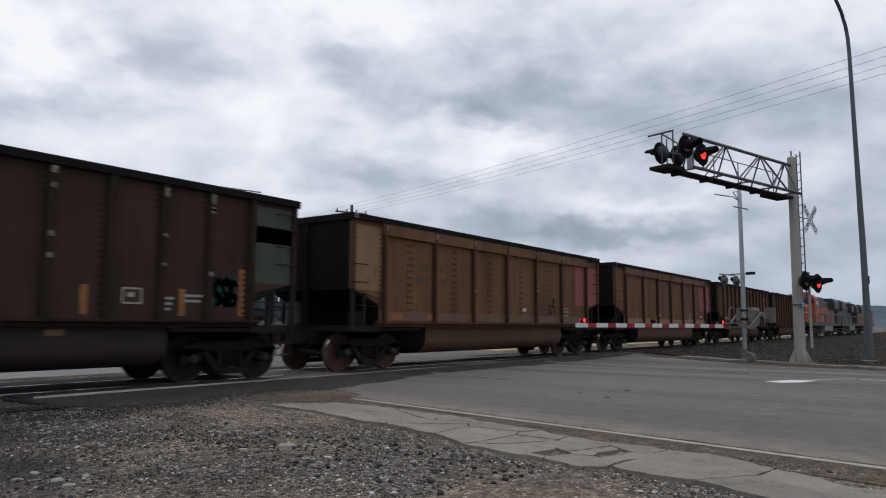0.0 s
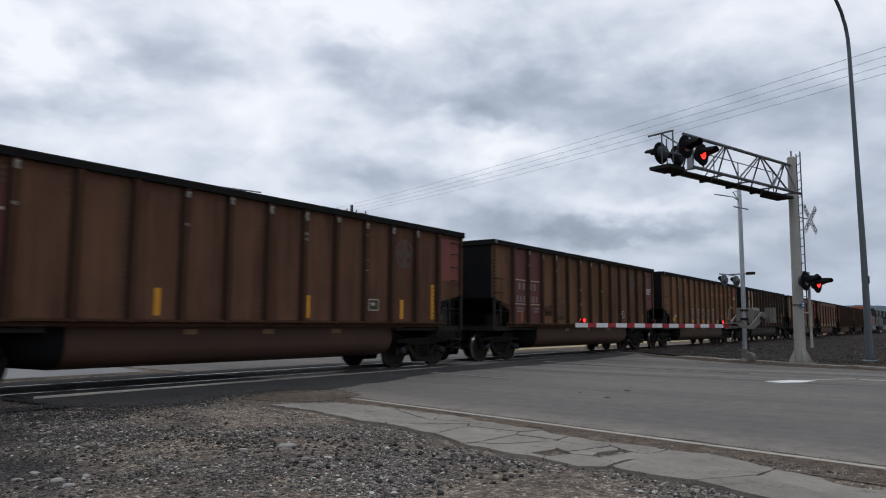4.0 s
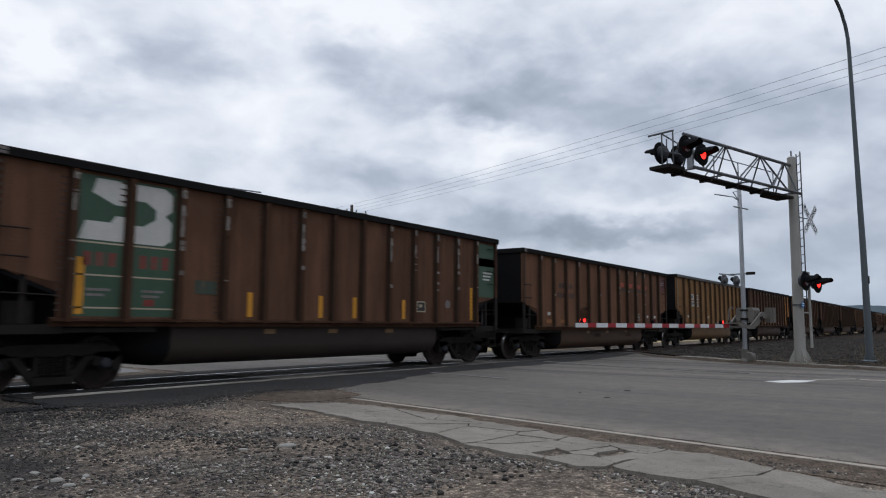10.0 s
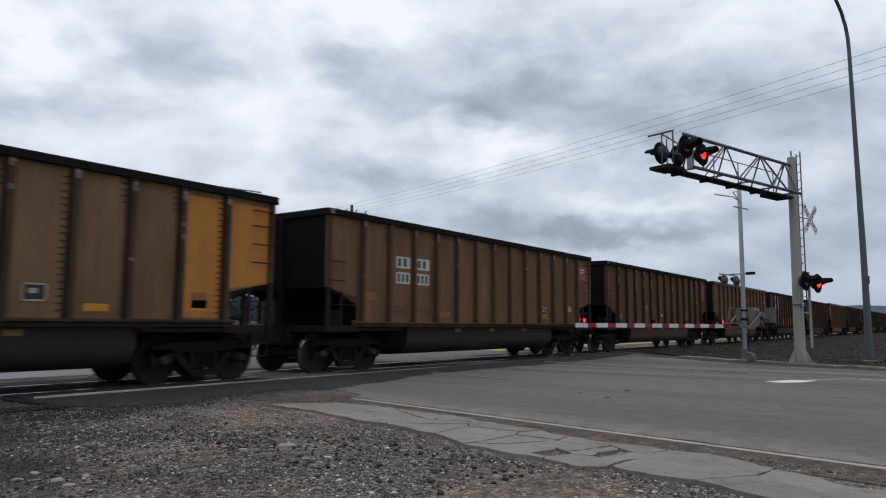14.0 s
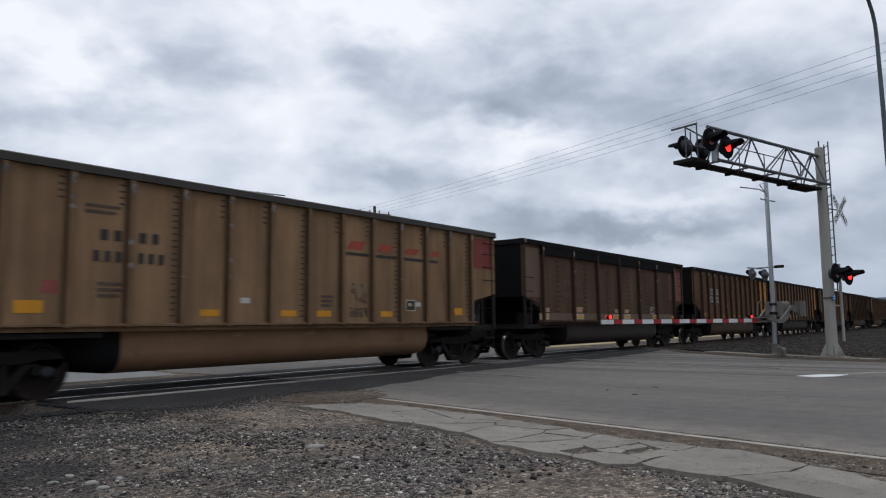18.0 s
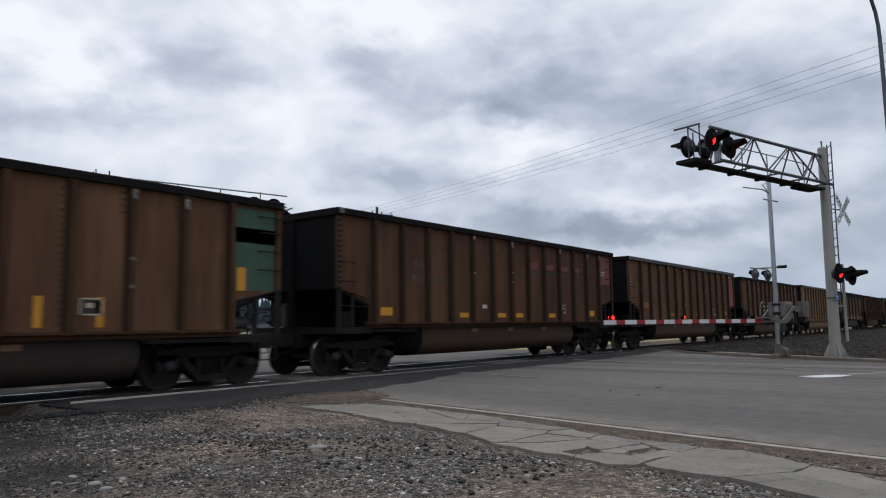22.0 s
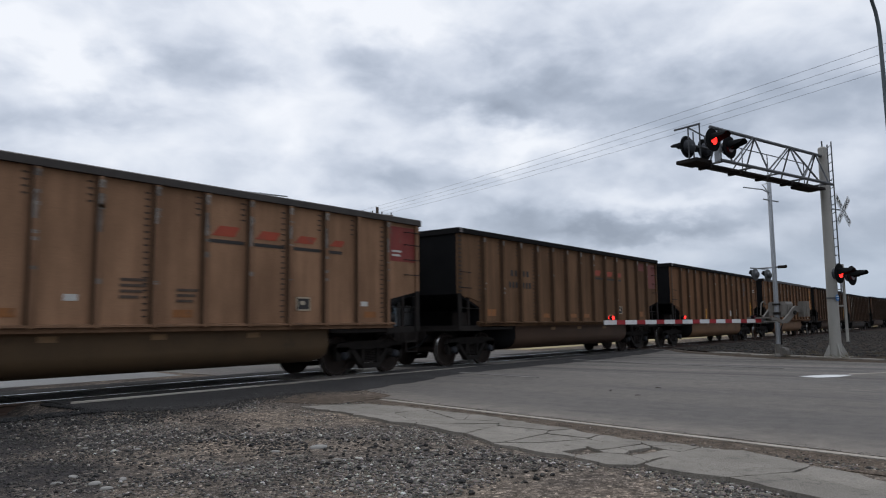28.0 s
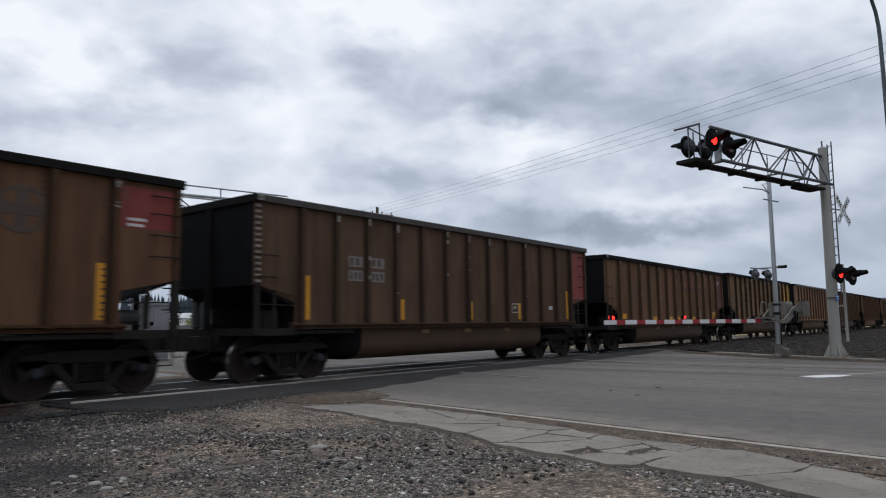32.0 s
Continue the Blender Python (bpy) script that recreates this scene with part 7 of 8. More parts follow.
def m_scrawl(car, x0, x1, z0, z1, count, seed, ink="spray", w=0.06, double=False, y=0.0):
    """Sprayed scrawl of loops that cannot be read."""
    rng = random.Random(seed)
    s = Shape()
    step = (x1 - x0) / count
    for i in range(count):
        a, h = x0 + i * step, z1 - z0
        f = lambda u, v: (a + u * step * 0.86, z0 + v * h)
        forms = ([(0.55, 0.8), (0.9, 0.9), (0.75, 1.0), (0.3, 0.95), (0.05, 0.6), (0.4, 0.42), (0.85, 0.4), (0.9, 0.12), (0.5, 0.0), (0.1, 0.12), (0.3, 0.28), (0.6, 0.2)], [(0.05, 0.9), (0.55, 1.0), (0.6, 0.72), (0.25, 0.68), (0.3, 0.5), (0.7, 0.52), (0.65, 0.25), (0.95, 0.12), (0.9, 0.0)], [(0.1, 0.92), (0.35, 1.0), (0.4, 0.6), (0.75, 0.5), (0.6, 0.3), (0.95, 0.15), (0.8, 0.0), (0.5, 0.1), (0.15, 0.15), (0.2, 0.5)], [(0.9, 0.75), (0.5, 1.0), (0.1, 0.7), (0.2, 0.3), (0.6, 0.45), (0.8, 0.2), (0.4, 0.0), (0.1, 0.1)])
        line = [f(u + rng.uniform(-0.06, 0.06), v + rng.uniform(-0.05, 0.05)) for u, v in rng.choice(forms)]
        stroke(s, bend(line), w, -SIDE - 0.006 + y)
        if double:
            stroke(s, bend([(px_ + step * 0.12, pz_ - h * 0.06) for px_, pz_ in line]), w, -SIDE - 0.007)
    tagged(part("sprayed_scrawl", s, INK[ink], car, "sprayed white scrawl" if ink == "spray" else "sprayed scrawl"), kind="stuff")


FAT = []
FAT.append(((0.95, 0.85), (0.75, 1.0), (0.25, 0.98), (0.05, 0.75), (0.15, 0.5), (0.5, 0.42), (0.55, 0.3), (0.3, 0.28), (0.05, 0.32), (0.1, 0.08), (0.5, 0.0), (0.9, 0.12), (0.98, 0.4), (0.7, 0.6), (0.45, 0.68), (0.5, 0.78), (0.85, 0.68), (0.95, 0.85)))
FAT.append(((0.1, 0.95), (0.75, 1.0), (0.8, 0.82), (0.4, 0.74), (0.45, 0.62), (0.7, 0.6), (0.72, 0.45), (0.5, 0.4), (0.6, 0.28), (0.95, 0.22), (0.98, 0.02), (0.6, 0.0), (0.3, 0.2), (0.2, 0.55), (0.1, 0.95)))
FAT.append(((0.2, 1.0), (0.55, 0.98), (0.5, 0.55), (0.55, 0.34), (0.95, 0.3), (1.0, 0.05), (0.5, 0.0), (0.15, 0.12), (0.1, 0.55), (0.2, 1.0)))
FAT.append(((0.1, 0.98), (0.55, 0.95), (0.95, 0.68), (0.9, 0.3), (0.5, 0.04), (0.12, 0.1), (0.22, 0.5), (0.1, 0.98)))
FAT.append(((0.12, 0.98), (0.7, 0.95), (0.85, 0.7), (0.65, 0.5), (0.95, 0.08), (0.7, 0.0), (0.5, 0.3), (0.35, 0.02), (0.1, 0.05), (0.12, 0.98)))
FAT.append(((0.05, 0.95), (0.3, 0.98), (0.4, 0.4), (0.55, 0.42), (0.6, 0.98), (0.9, 0.95), (0.95, 0.3), (0.7, 0.02), (0.3, 0.02), (0.08, 0.3), (0.05, 0.95)))


def m_bubble(car, x0, x1, z0, z1, order, seed, ink="chalk", w=0.05, fill=0.72):
    """A row of fat sprayed outlines."""
    rng = random.Random(seed)
    step, h = (x1 - x0) / len(order), z1 - z0
    for i, form in enumerate(order):
        s = Shape()
        a, b = x0 + (i + 0.06) * step, z0 + rng.uniform(-0.03, 0.03)
        stroke(s, bend([(a + u * step * fill + rng.uniform(-0.02, 0.02), b + v * h + rng.uniform(-0.015, 0.015)) for u, v in FAT[form]], 3), w, -SIDE - 0.006 )
        if form in (3, 4):
            stroke(s, bend([(a + (0.42 + 0.13 * u) * step, b + (0.66 + 0.12 * v) * h) for u, v in ((-1, 1), (1, 0.3), (-0.2, -1), (-1, 1))], 3), w * 0.8, -SIDE - 0.006)
        tagged(part("sprayed_outline", s, INK[ink], car, "white sprayed outline"), kind="stuff")


def m_belly(car, places, z, ink="dulltan"):
    """Small reflectors on the belly tub."""
    for x in places:
        part("reflector", flat(quad(x - 0.15, x + 0.15, z - 0.05, z + 0.05), -1.323, 0.004), INK[ink], car)


def m_text(car, x, z, w, rows=2, ink="cream"):
    for i in range(rows):
        sheet(car, "text_bar", quad(x - w / 2, x + w / 2 * (1 - 0.25 * i), z - i * 0.1 - 0.025, z - i * 0.1 + 0.025), ink, "", 0.006)


def m_end_label(car):
    """A pale painted notice high on the trailing end."""
    s = Shape()
    for z in (3.30, 3.42, 3.52):
        s.box(-HALF - 0.008, -HALF - 0.002, -1.15, -0.72, z, z + 0.07)
    part("end_notice", s, INK["dimwhite"], car, "pale end notice")


MARKS = {"end_label": m_end_label, "bay": m_bay, "rect": m_rect, "stencil": m_stencil, "number": m_number, "swoosh": m_swoosh, "roundel": m_roundel, "emblem": m_emblem, "scrawl": m_scrawl, "bubble": m_bubble, "belly": m_belly, "text": m_text}
LOW = (-5.6, -2.4, -0.5, 0.5, 2.55, 5.5)
BARS = (-2.35, -0.35, 0.78, 2.65, 4.5)


def flats(ink="yellow", places=LOW, w=0.42, h=0.13):
    return [("rect", places[:1], 1.5, 0.42, 0.2, ink), ("rect", places[1:-1], 1.42, w, h, ink), ("rect", places[-1:], 1.5, 0.36, 0.2, ink)]


def uprights(ink="orange", places=BARS, h=0.5):
    return [("rect", places, 1.55, 0.13, h, ink), ("rect", (-5.88, 5.85), 1.78, 0.14, 0.95, ink)]


def plates(*xs):
    return [("rect", xs, 1.67, 0.22, 0.11, "white")]


CARS = {}
CARS[-4] = dict(tone="brown", label="brown coal car behind the locomotives", marks=[("stencil", 3.4)])
CARS[-3] = dict(tone="brown", label="brown coal car with an ochre lead bay", marks=[("bay", 12, 12, 1.27, 3.3, "dulltan"), ("stencil", 3.4)] + plates(-5.4))
CARS[-2] = dict(tone="smooth", wide=True, band="dulltan", label="flat-sided brown coal car with a faded pink end", marks=[("bay", 12, 13, 2.0, 3.4, "pink"), ("stencil", 3.3)] + plates(-1.6, 5.3))
CARS[-1] = dict(tone="smooth", wide=True, band="dust", rusty=True, label="flat-sided brown coal car with pink end and dusty band", marks=[("bay", 0, 0, 2.0, 3.6, "dulltan"), ("bay", 12, 13, 1.9, 3.4, "pink"), ("stencil", 4.3), ("scrawl", 2.95, 3.5, 1.55, 2.1, 2, 5, "greyspray", 0.05), ("number", "faint"), ("rect", (-5.5, -4.0), 1.36, 0.5, 0.16, "dullorange", 0.014)] + plates(1.2))
CARS[0] = dict(tone="dark", tub="dark", label="sooty dark coal car with a rust-stained big emblem on green", marks=[("bay", 1, 2, 1.27, 3.66, "oldgreen"), ("emblem", "peach"), ("bay", 13, 13, 2.0, 3.62, "oldgreen"), ("bay", 13, 13, 2.85, 3.2, "peach"), ("stencil", 3.5), ("scrawl", 5.2, 5.75, 1.55, 2.05, 3, 9, "teal", 0.09, True), ("text", 4.75, 1.68, 0.4, 2, "greyspray"), ("text", 4.2, 1.62, 0.25, 3, "greyspray")] + uprights("dullorange"))
CARS[1] = dict(tone="tan", tub="brown", label="brown coal car with red end and long white scrawl", marks=[("text", -4.46, 3.25, 0.5, 3, "faint"), ("text", -4.4, 1.75, 0.5, 2, "faint"), ("text", -3.4, 1.75, 0.45, 2, "faint"), ("number", "black"), ("swoosh",), ("bay", 13, 13, 2.9, 3.6, "red"), ("bubble", -2.85, 2.6, 1.27, 2.12, (5, 2, 3, 5, 4, 3, 1, 4), 21, "chalk", 0.03, 1.0), ("stencil", 3.4), ("text", 6.7, 3.0, 0.35, 2, "white")] + flats("orange") + plates(-5.35, 5.3))
CARS[2] = dict(tone="brown", tub="red", ahead=0.2, label="brown coal car with maroon bays and white scrawl", marks=[("bay", 1, 2, 1.27, 3.62, "maroon"), ("number", "dimwhite", None, -5.04, 2.45, 0.28), ("bay", 13, 13, 2.0, 3.62, "maroon"), ("scrawl", -2.92, -2.12, 1.72, 2.1, 3, 31, "spray", 0.03), ("scrawl", -2.85, -2.2, 1.35, 1.66, 3, 33, "spray", 0.03), ("scrawl", -3.85, -3.2, 1.5, 1.85, 3, 35, "dimwhite", 0.05), ("roundel", 4.6), ("stencil", 3.4), ("text", 6.7, 2.85, 0.7, 3, "white"), ("rect", (-5.55, -4.54), 1.86, 0.8, 0.03, "cream"), ("rect", (-5.55, -4.54), 2.66, 0.8, 0.03, "cream"), ("text", -5.5, 1.72, 0.5, 2, "dimwhite"), ("text", -4.4, 1.72, 0.4, 2, "dimwhite"), ("rect", (-5.4, -1.9, 5.8), 1.48, 0.12, 0.42, "dullorange")] + plates(2.1, 5.2))
CARS[3] = dict(tone="red", label="red-brown coal car with a faint round emblem", marks=[("roundel", 4.6), ("bay", 13, 13, 2.4, 3.6, "dullred"), ("bay", 1, 1, 1.4, 3.3, "maroon"), ("text", -5.5, 2.9, 0.7, 4, "cream"), ("stencil", 3.4)] + uprights("yellow", (-2.5, 1.0, 4.5)))
CARS[4] = dict(tone="russet", tub="brown", label="red-brown coal car with yellow reflectors and a dark patch", marks=[("number", "faint"), ("swoosh", "dullred"), ("rect", (-0.5,), 1.98, 0.42, 0.42, "black"), ("rect", (-0.5,), 1.66, 0.26, 0.1, "greyspray"), ("end_label",), ("stencil", 3.5)] + flats("yellow"))
CARS[5] = dict(tone="dusk", label="dark brown coal car with two amber bays", marks=[("bay", 12, 13, 1.27, 3.66, "amber"), ("number", "faint"), ("stencil", 3.4), ("rect", (6.25 - 0.7,), 1.62, 0.45, 0.3, "yellow")] + flats("yellow"))
CARS[6] = dict(tone="ochre", worn=True, label="ochre coal car with a light blue end panel", marks=[("bay", 13, 13, 2.75, 3.64, "blue"), ("number", "black", "white", -4.03, 2.75, 0.25), ("stencil", 3.4)] + flats("dullorange") + plates(-5.3, -1.5) + [("text", -4.5, 1.8, 0.4, 2, "faint"), ("text", -3.5, 1.8, 0.45, 2, "faint"), ("text", 0.5, 1.72, 0.35, 2, "faint")])
CARS[7] = dict(tone="russet", tub="brown", low=0.100, label="brown coal car with maroon end and red emblem letters", marks=[("number", "black"), ("swoosh",), ("bay", 13, 13, 2.9, 3.62, "maroon"), ("scrawl", -1.3, -0.3, 0.80, 0.98, 4, 78, "dimwhite", 0.03, False, 0.176), ("scrawl", 2.2, 2.9, 0.80, 0.98, 3, 79, "faint", 0.03, False, 0.176), ("text", 6.7, 3.35, 0.55, 2, "dimwhite"), ("stencil", 3.4), ("scrawl", -3.0, -2.1, 1.5, 1.95, 4, 77, "black", 0.05), ("rect", (-5.3, -4.2), 1.4, 0.5, 0.13, "dullorange")] + plates(-5.35, 4.6, 5.6))
CARS[8] = dict(tone="red", tub="dark", scuffs=2, label="red-brown coal car with green panels and big white emblem", marks=[("bay", 1, 2, 1.27, 3.66, "green"), ("emblem", "white"), ("bay", 13, 13, 2.0, 3.64, "green"), ("bay", 13, 13, 2.95, 3.2, "cream"), ("text", 6.75, 2.75, 0.5, 3, "white"), ("stencil", 3.4), ("roundel", 4.64, 1.74, 0.12, "dimwhite"), ("rect", (-3.42,), 1.85, 0.5, 0.26, "oldgreen"), ("rect", (-4.6,), 1.52, 0.2, 0.12, "red")] + uprights("orange", (-2.35, -0.35, 0.78, 2.65)))
CARS[9] = dict(tone="umber", worn=True, label="grey-brown coal car with red end and orange-red emblem letters", marks=[("text", -4.3, 1.8, 0.5, 3, "faint"), ("text", -3.4, 1.78, 0.5, 3, "faint"), ("text", -0.4, 1.95, 0.5, 4, "faint"), ("number", "black"), ("swoosh",), ("bay", 13, 13, 2.5, 3.62, "red"), ("text", 6.6, 2.95, 0.4, 2, "white"), ("stencil", 3.4), ("roundel", 4.4, 1.62, 0.12, "black")] + flats("orange", (-5.6, -2.4, -0.25, 0.55, 2.6, 5.6)) + plates(-1.4, 5.3))
CARS[10] = dict(tone="brown", scuffs=2, label="brown coal car with round emblem and white-scuffed posts", marks=[("roundel", 4.55), ("bay", 13, 13, 2.6, 3.62, "dullred"), ("stencil", 3.4), ("scrawl", -2.95, -2.2, 1.58, 2.1, 2, 41, "spray", 0.035), ("number", "faint"), ("belly", (-1.65, 0.28, 2.25), 0.99), ("text", 6.6, 3.0, 0.35, 2, "red"), ("rect", (-5.7,), 1.55, 0.3, 0.2, "dullorange")] + plates(-0.4))
CARS[11] = dict(tone="umber", tub="dark", label="dusty grey-brown coal car with white number blocks and pink patch", marks=[("number", "faint", "white", -4.03, 2.78, 0.27), ("rect", (6.6,), 3.15, 0.7, 0.5, "pink"), ("text", 6.6, 3.3, 0.4, 2, "white"), ("stencil", 3.4), ("rect", (-5.75,), 1.85, 0.5, 0.2, "dullorange"), ("rect", (-2.57, 3.5), 1.44, 0.5, 0.15, "dullorange"), ("text", -4.6, 1.6, 0.4, 2, "faint"), ("text", -3.5, 1.6, 0.4, 2, "faint"), ("rect", (5.4,), 1.75, 0.4, 0.2, "orange")] + plates(1.1))
CARS[12] = dict(tone="putty", tub="dark", label="brown coal car with two amber bays at its lead end", marks=[("bay", 12, 13, 1.27, 3.6, "amber"), ("stencil", 2.5), ("number", "faint"), ("rect", (5.5,), 1.6, 0.35, 0.3, "dullorange")] + flats("orange", (-5.6, -2.5, -0.5, 0.5, 3.5, 5.5)))
CARS[13] = dict(tone="brown", label="brown coal car with pale number blocks and amber bays", marks=[("bay", 12, 13, 1.27, 3.6, "amber"), ("number", "black", "greyspray", -3.9, 2.7, 0.27), ("stencil", 3.4)] + flats("dullorange"))
CARS[14] = dict(tone="dun", tub="dark", wide=True, sooty=True, band="dust", label="flat-sided grey-brown coal car with sooty top band and red end", marks=[("bay", 0, 0, 2.0, 3.6, "dust"), ("bay", 13, 13, 2.1, 3.5, "dullred"), ("rect", (5.75,), 2.75, 0.5, 1.2, "maroon"), ("number", "faint", None, -3.9, 2.55, 0.28), ("text", -3.4, 1.68, 0.5, 2, "peach"), ("stencil", 3.4), ("rect", (-5.95, -3.4, -0.3, 0.75, 3.75, 5.9), 1.36, 0.42, 0.1, "yellow", 0.018), ("rect", (-5.95, -3.4, -0.3, 0.75, 3.75), 1.37, 0.62, 0.2, "cream", 0.012), ("rect", (-5.8, -3.4, -0.2, 0.75), 1.59, 0.42, 0.14, "peach"), ("rect", (-1.6, 1.5, 4.6), 1.12, 0.22, 0.08, "cream", 0.11)])
CARS[15] = dict(tone="pale", worn=True, label="pale tan coal car with red end and white scrawl", marks=[("text", -4.3, 1.9, 0.5, 3, "faint"), ("text", 0.6, 1.8, 0.4, 3, "faint"), ("number", "black"), ("swoosh",), ("bay", 13, 13, 2.75, 3.62, "red"), ("scrawl", 1.3, 1.9, 1.7, 2.1, 2, 51, "spray", 0.03), ("scrawl", 1.3, 1.9, 1.36, 1.55, 4, 52, "spray", 0.03), ("stencil", 3.45), ("rect", (-5.3,), 1.82, 0.24, 0.2, "pink"), ("text", -4.5, 3.2, 0.6, 2, "faint")] + flats("yellow") + plates(-1.6, 3.75))
CARS[16] = dict(tone="brown", low=0.110, label="brown coal car with a row of large white sprayed letters", marks=[("number", "black"), ("swoosh", "dullred"), ("bay", 13, 13, 2.0, 3.62, "maroon"), ("text", 6.6, 3.3, 0.45, 2, "white"), ("bubble", -2.82, 2.3, 1.3, 2.2, (0, 1, 2, 3, 4), 64, "spray", 0.06, 0.66)] + [("rect", (-5.55, -4.5), 1.5, 0.6, 0.13, "yellow"), ("rect", (-2.45, -0.35, 0.5, 2.8, 4.7, 5.5), 1.46, 0.42, 0.11, "yellow"), ("rect", (-5.92,), 1.5, 0.12, 0.13, "red"), ("text", -5.5, 1.95, 0.3, 2, "faint")])
CARS[17] = dict(tone="brown", worn=True, label="brown coal car with faded red end and white scuffs", marks=[("text", 5.55, 1.9, 0.4, 2, "faint"), ("belly", (-1.7, 0.23, 2.17), 0.98), ("bay", 13, 13, 2.0, 3.62, "pink"), ("rect", (6.22,), 2.75, 0.14, 1.6, "peach"), ("number", "faint"), ("stencil", 3.4), ("rect", (-5.5,), 1.88, 0.55, 0.22, "dullorange"), ("rect", (-2.5, 1.0, 3.9), 1.5, 0.5, 0.14, "dullorange"), ("rect", (5.6,), 1.6, 0.35, 0.2, "dullorange")])
CARS[18] = dict(tone="dusk", label="dark brown coal car with dull red emblem letters", marks=[("swoosh", "dullred"), ("bay", 13, 13, 2.6, 3.62, "dullred"), ("text", 6.5, 3.05, 0.35, 2, "cream"), ("stencil", 3.3), ("number", "faint")] + flats("yellow") + plates(-1.4))
CARS[19] = dict(tone="brown", tub="dark", low=0.115, label="dark brown coal car with big white emblem on green bays", marks=[("bay", 1, 2, 2.5, 3.66, "green"), ("bay", 1, 2, 1.27, 2.49, "oldgreen"), ("emblem", "white"), ("bay", 13, 13, 2.0, 3.64, "green"), ("bay", 13, 13, 2.95, 3.25, "peach"), ("text", -6.6, 3.5, 0.7, 2, "cream"), ("stencil", 3.4)] + uprights("orange", (-3.46, -1.48, 0.77, 2.58, 3.55))[:1] + [("rect", (-6.78,), 2.3, 0.2, 0.4, "orange"), ("rect", (6.32,), 2.22, 0.2, 0.46, "orange")])
CARS[20] = dict(tone="brown", label="brown coal car with faint round emblem and red end", marks=[("roundel", 4.6), ("bay", 13, 13, 2.6, 3.62, "dullred"), ("text", 6.45, 3.1, 0.35, 2, "cream"), ("number", "faint"), ("stencil", 3.3), ("rect", (5.3,), 1.42, 0.2, 0.12, "dullred")] + uprights("orange", (-3.15, -1.45, -0.2, 2.85)) + plates(-0.4) + [("rect", (-5.3,), 1.42, 0.22, 0.1, "pink")])
CARS[21] = dict(tone="tan", rusty=True, scuffs=2, worn=True, label="tan coal car with amber end and black number blocks", marks=[("bay", 13, 13, 2.0, 3.62, "amber"), ("number", "white", "black", -3.95, 2.75, 0.24), ("stencil", 3.4), ("rect", (-5.3, 5.4), 1.30, 0.8, 0.07, "white"), ("rect", (-5.3, 5.1), 1.48, 0.2, 0.14, "pink")] + uprights("orange", (-2.85, -1.67, 0.14, 1.84, 4.18)))
CARS[22] = dict(tone="tan", label="tan coal car with round emblem and yellow bars", marks=[("roundel", 4.55, 3.0, 0.4), ("stencil", 3.0), ("text", 6.6, 3.0, 0.4, 2, "white"), ("rect", (1.9,), 1.6, 0.5, 0.3, "white")] + uprights("yellow", (-2.4, 0.9, 3.9)))
CARS[23] = dict(tone="umber", tub="brown", label="grey-brown coal car with red emblem letters and dusty end", marks=[("swoosh", "logo", (8, 9, 10)), ("number", "black"), ("bay", 13, 13, 2.6, 3.62, "dullred"), ("stencil", 3.4), ("bay", 12, 12, 3.3, 3.62, "dullred")] + flats("dullorange") + plates(5.2))
CARS[24] = dict(tone="rose", tub="umber", scuffs=2, worn=True, label="pinkish tan coal car with orange-red emblem letters and red end", marks=[("text", -0.32, 2.0, 0.55, 4, "faint"), ("text", 0.69, 1.85, 0.45, 3, "faint"), ("number", "black"), ("text", -4.4, 3.25, 0.5, 3, "faint"), ("swoosh", "logo"), ("bay", 13, 13, 2.75, 3.62, "red"), ("text", 6.45, 3.0, 0.35, 2, "white"), ("stencil", 3.45), ("rect", (-5.5, -2.4, 0.6, 5.5), 1.42, 0.4, 0.14, "dullorange")] + plates(-5.35, -1.4, 5.3))
CARS[25] = dict(tone="putty", tub="brown", seam=True, label="dusty grey-brown coal car with bright yellow end bays", marks=[("bay", 13, 13, 2.0, 3.62, "lemon"), ("rect", (5.55,), 3.05, 0.75, 1.1, "lemon"), ("stencil", 3.5), ("number", "black"), ("rect", (-5.5,), 1.68, 0.5, 0.22, "dullorange"), ("rect", (-1.75,), 1.33, 0.45, 0.09, "yellow"), ("rect", (-0.5, 0.5), 1.66, 0.5, 0.12, "dullorange"), ("scrawl", 1.15, 1.85, 1.42, 2.05, 2, 88, "rust", 0.13), ("scrawl", 2.3, 2.7, 1.4, 1.95, 2, 89, "rust", 0.13), ("scrawl", 4.4, 4.6, 1.45, 1.85, 1, 90, "rust", 0.1), ("rect", (5.5,), 1.75, 0.42, 0.16, "dullorange")])
CARS[26] = dict(tone="umber", tub="brown", ahead=0.18, low=0.090, label="grey-brown coal car with dull red emblem letters and maroon end", marks=[("swoosh", "dullred"), ("number", "faint"), ("bay", 13, 13, 2.0, 3.62, "maroon"), ("text", 6.5, 3.3, 0.4, 2, "white"), ("stencil", 3.4), ("rect", (5.75,), 1.65, 0.42, 0.22, "yellow")] + flats("yellow") + plates(5.55))
CARS[27] = dict(tone="dun", tub="brown", worn=True, label="brown coal car with a red end and yellow bars", marks=[("bay", 13, 13, 2.0, 3.62, "red"), ("number", "faint", "dimwhite", -4.03, 2.65, 0.22), ("stencil", 2.5)] + uprights("yellow", (-2.75, -0.1, 2.75)) + plates(4.7))
CARS[28] = dict(tone="brown", label="brown coal car with round emblem and red end panel", marks=[("roundel", 4.6), ("bay", 13, 13, 2.9, 3.62, "red"), ("text", 6.45, 3.05, 0.35, 2, "white"), ("stencil", 3.0)] + uprights("orange", (-2.5, 0.9, 4.0)))
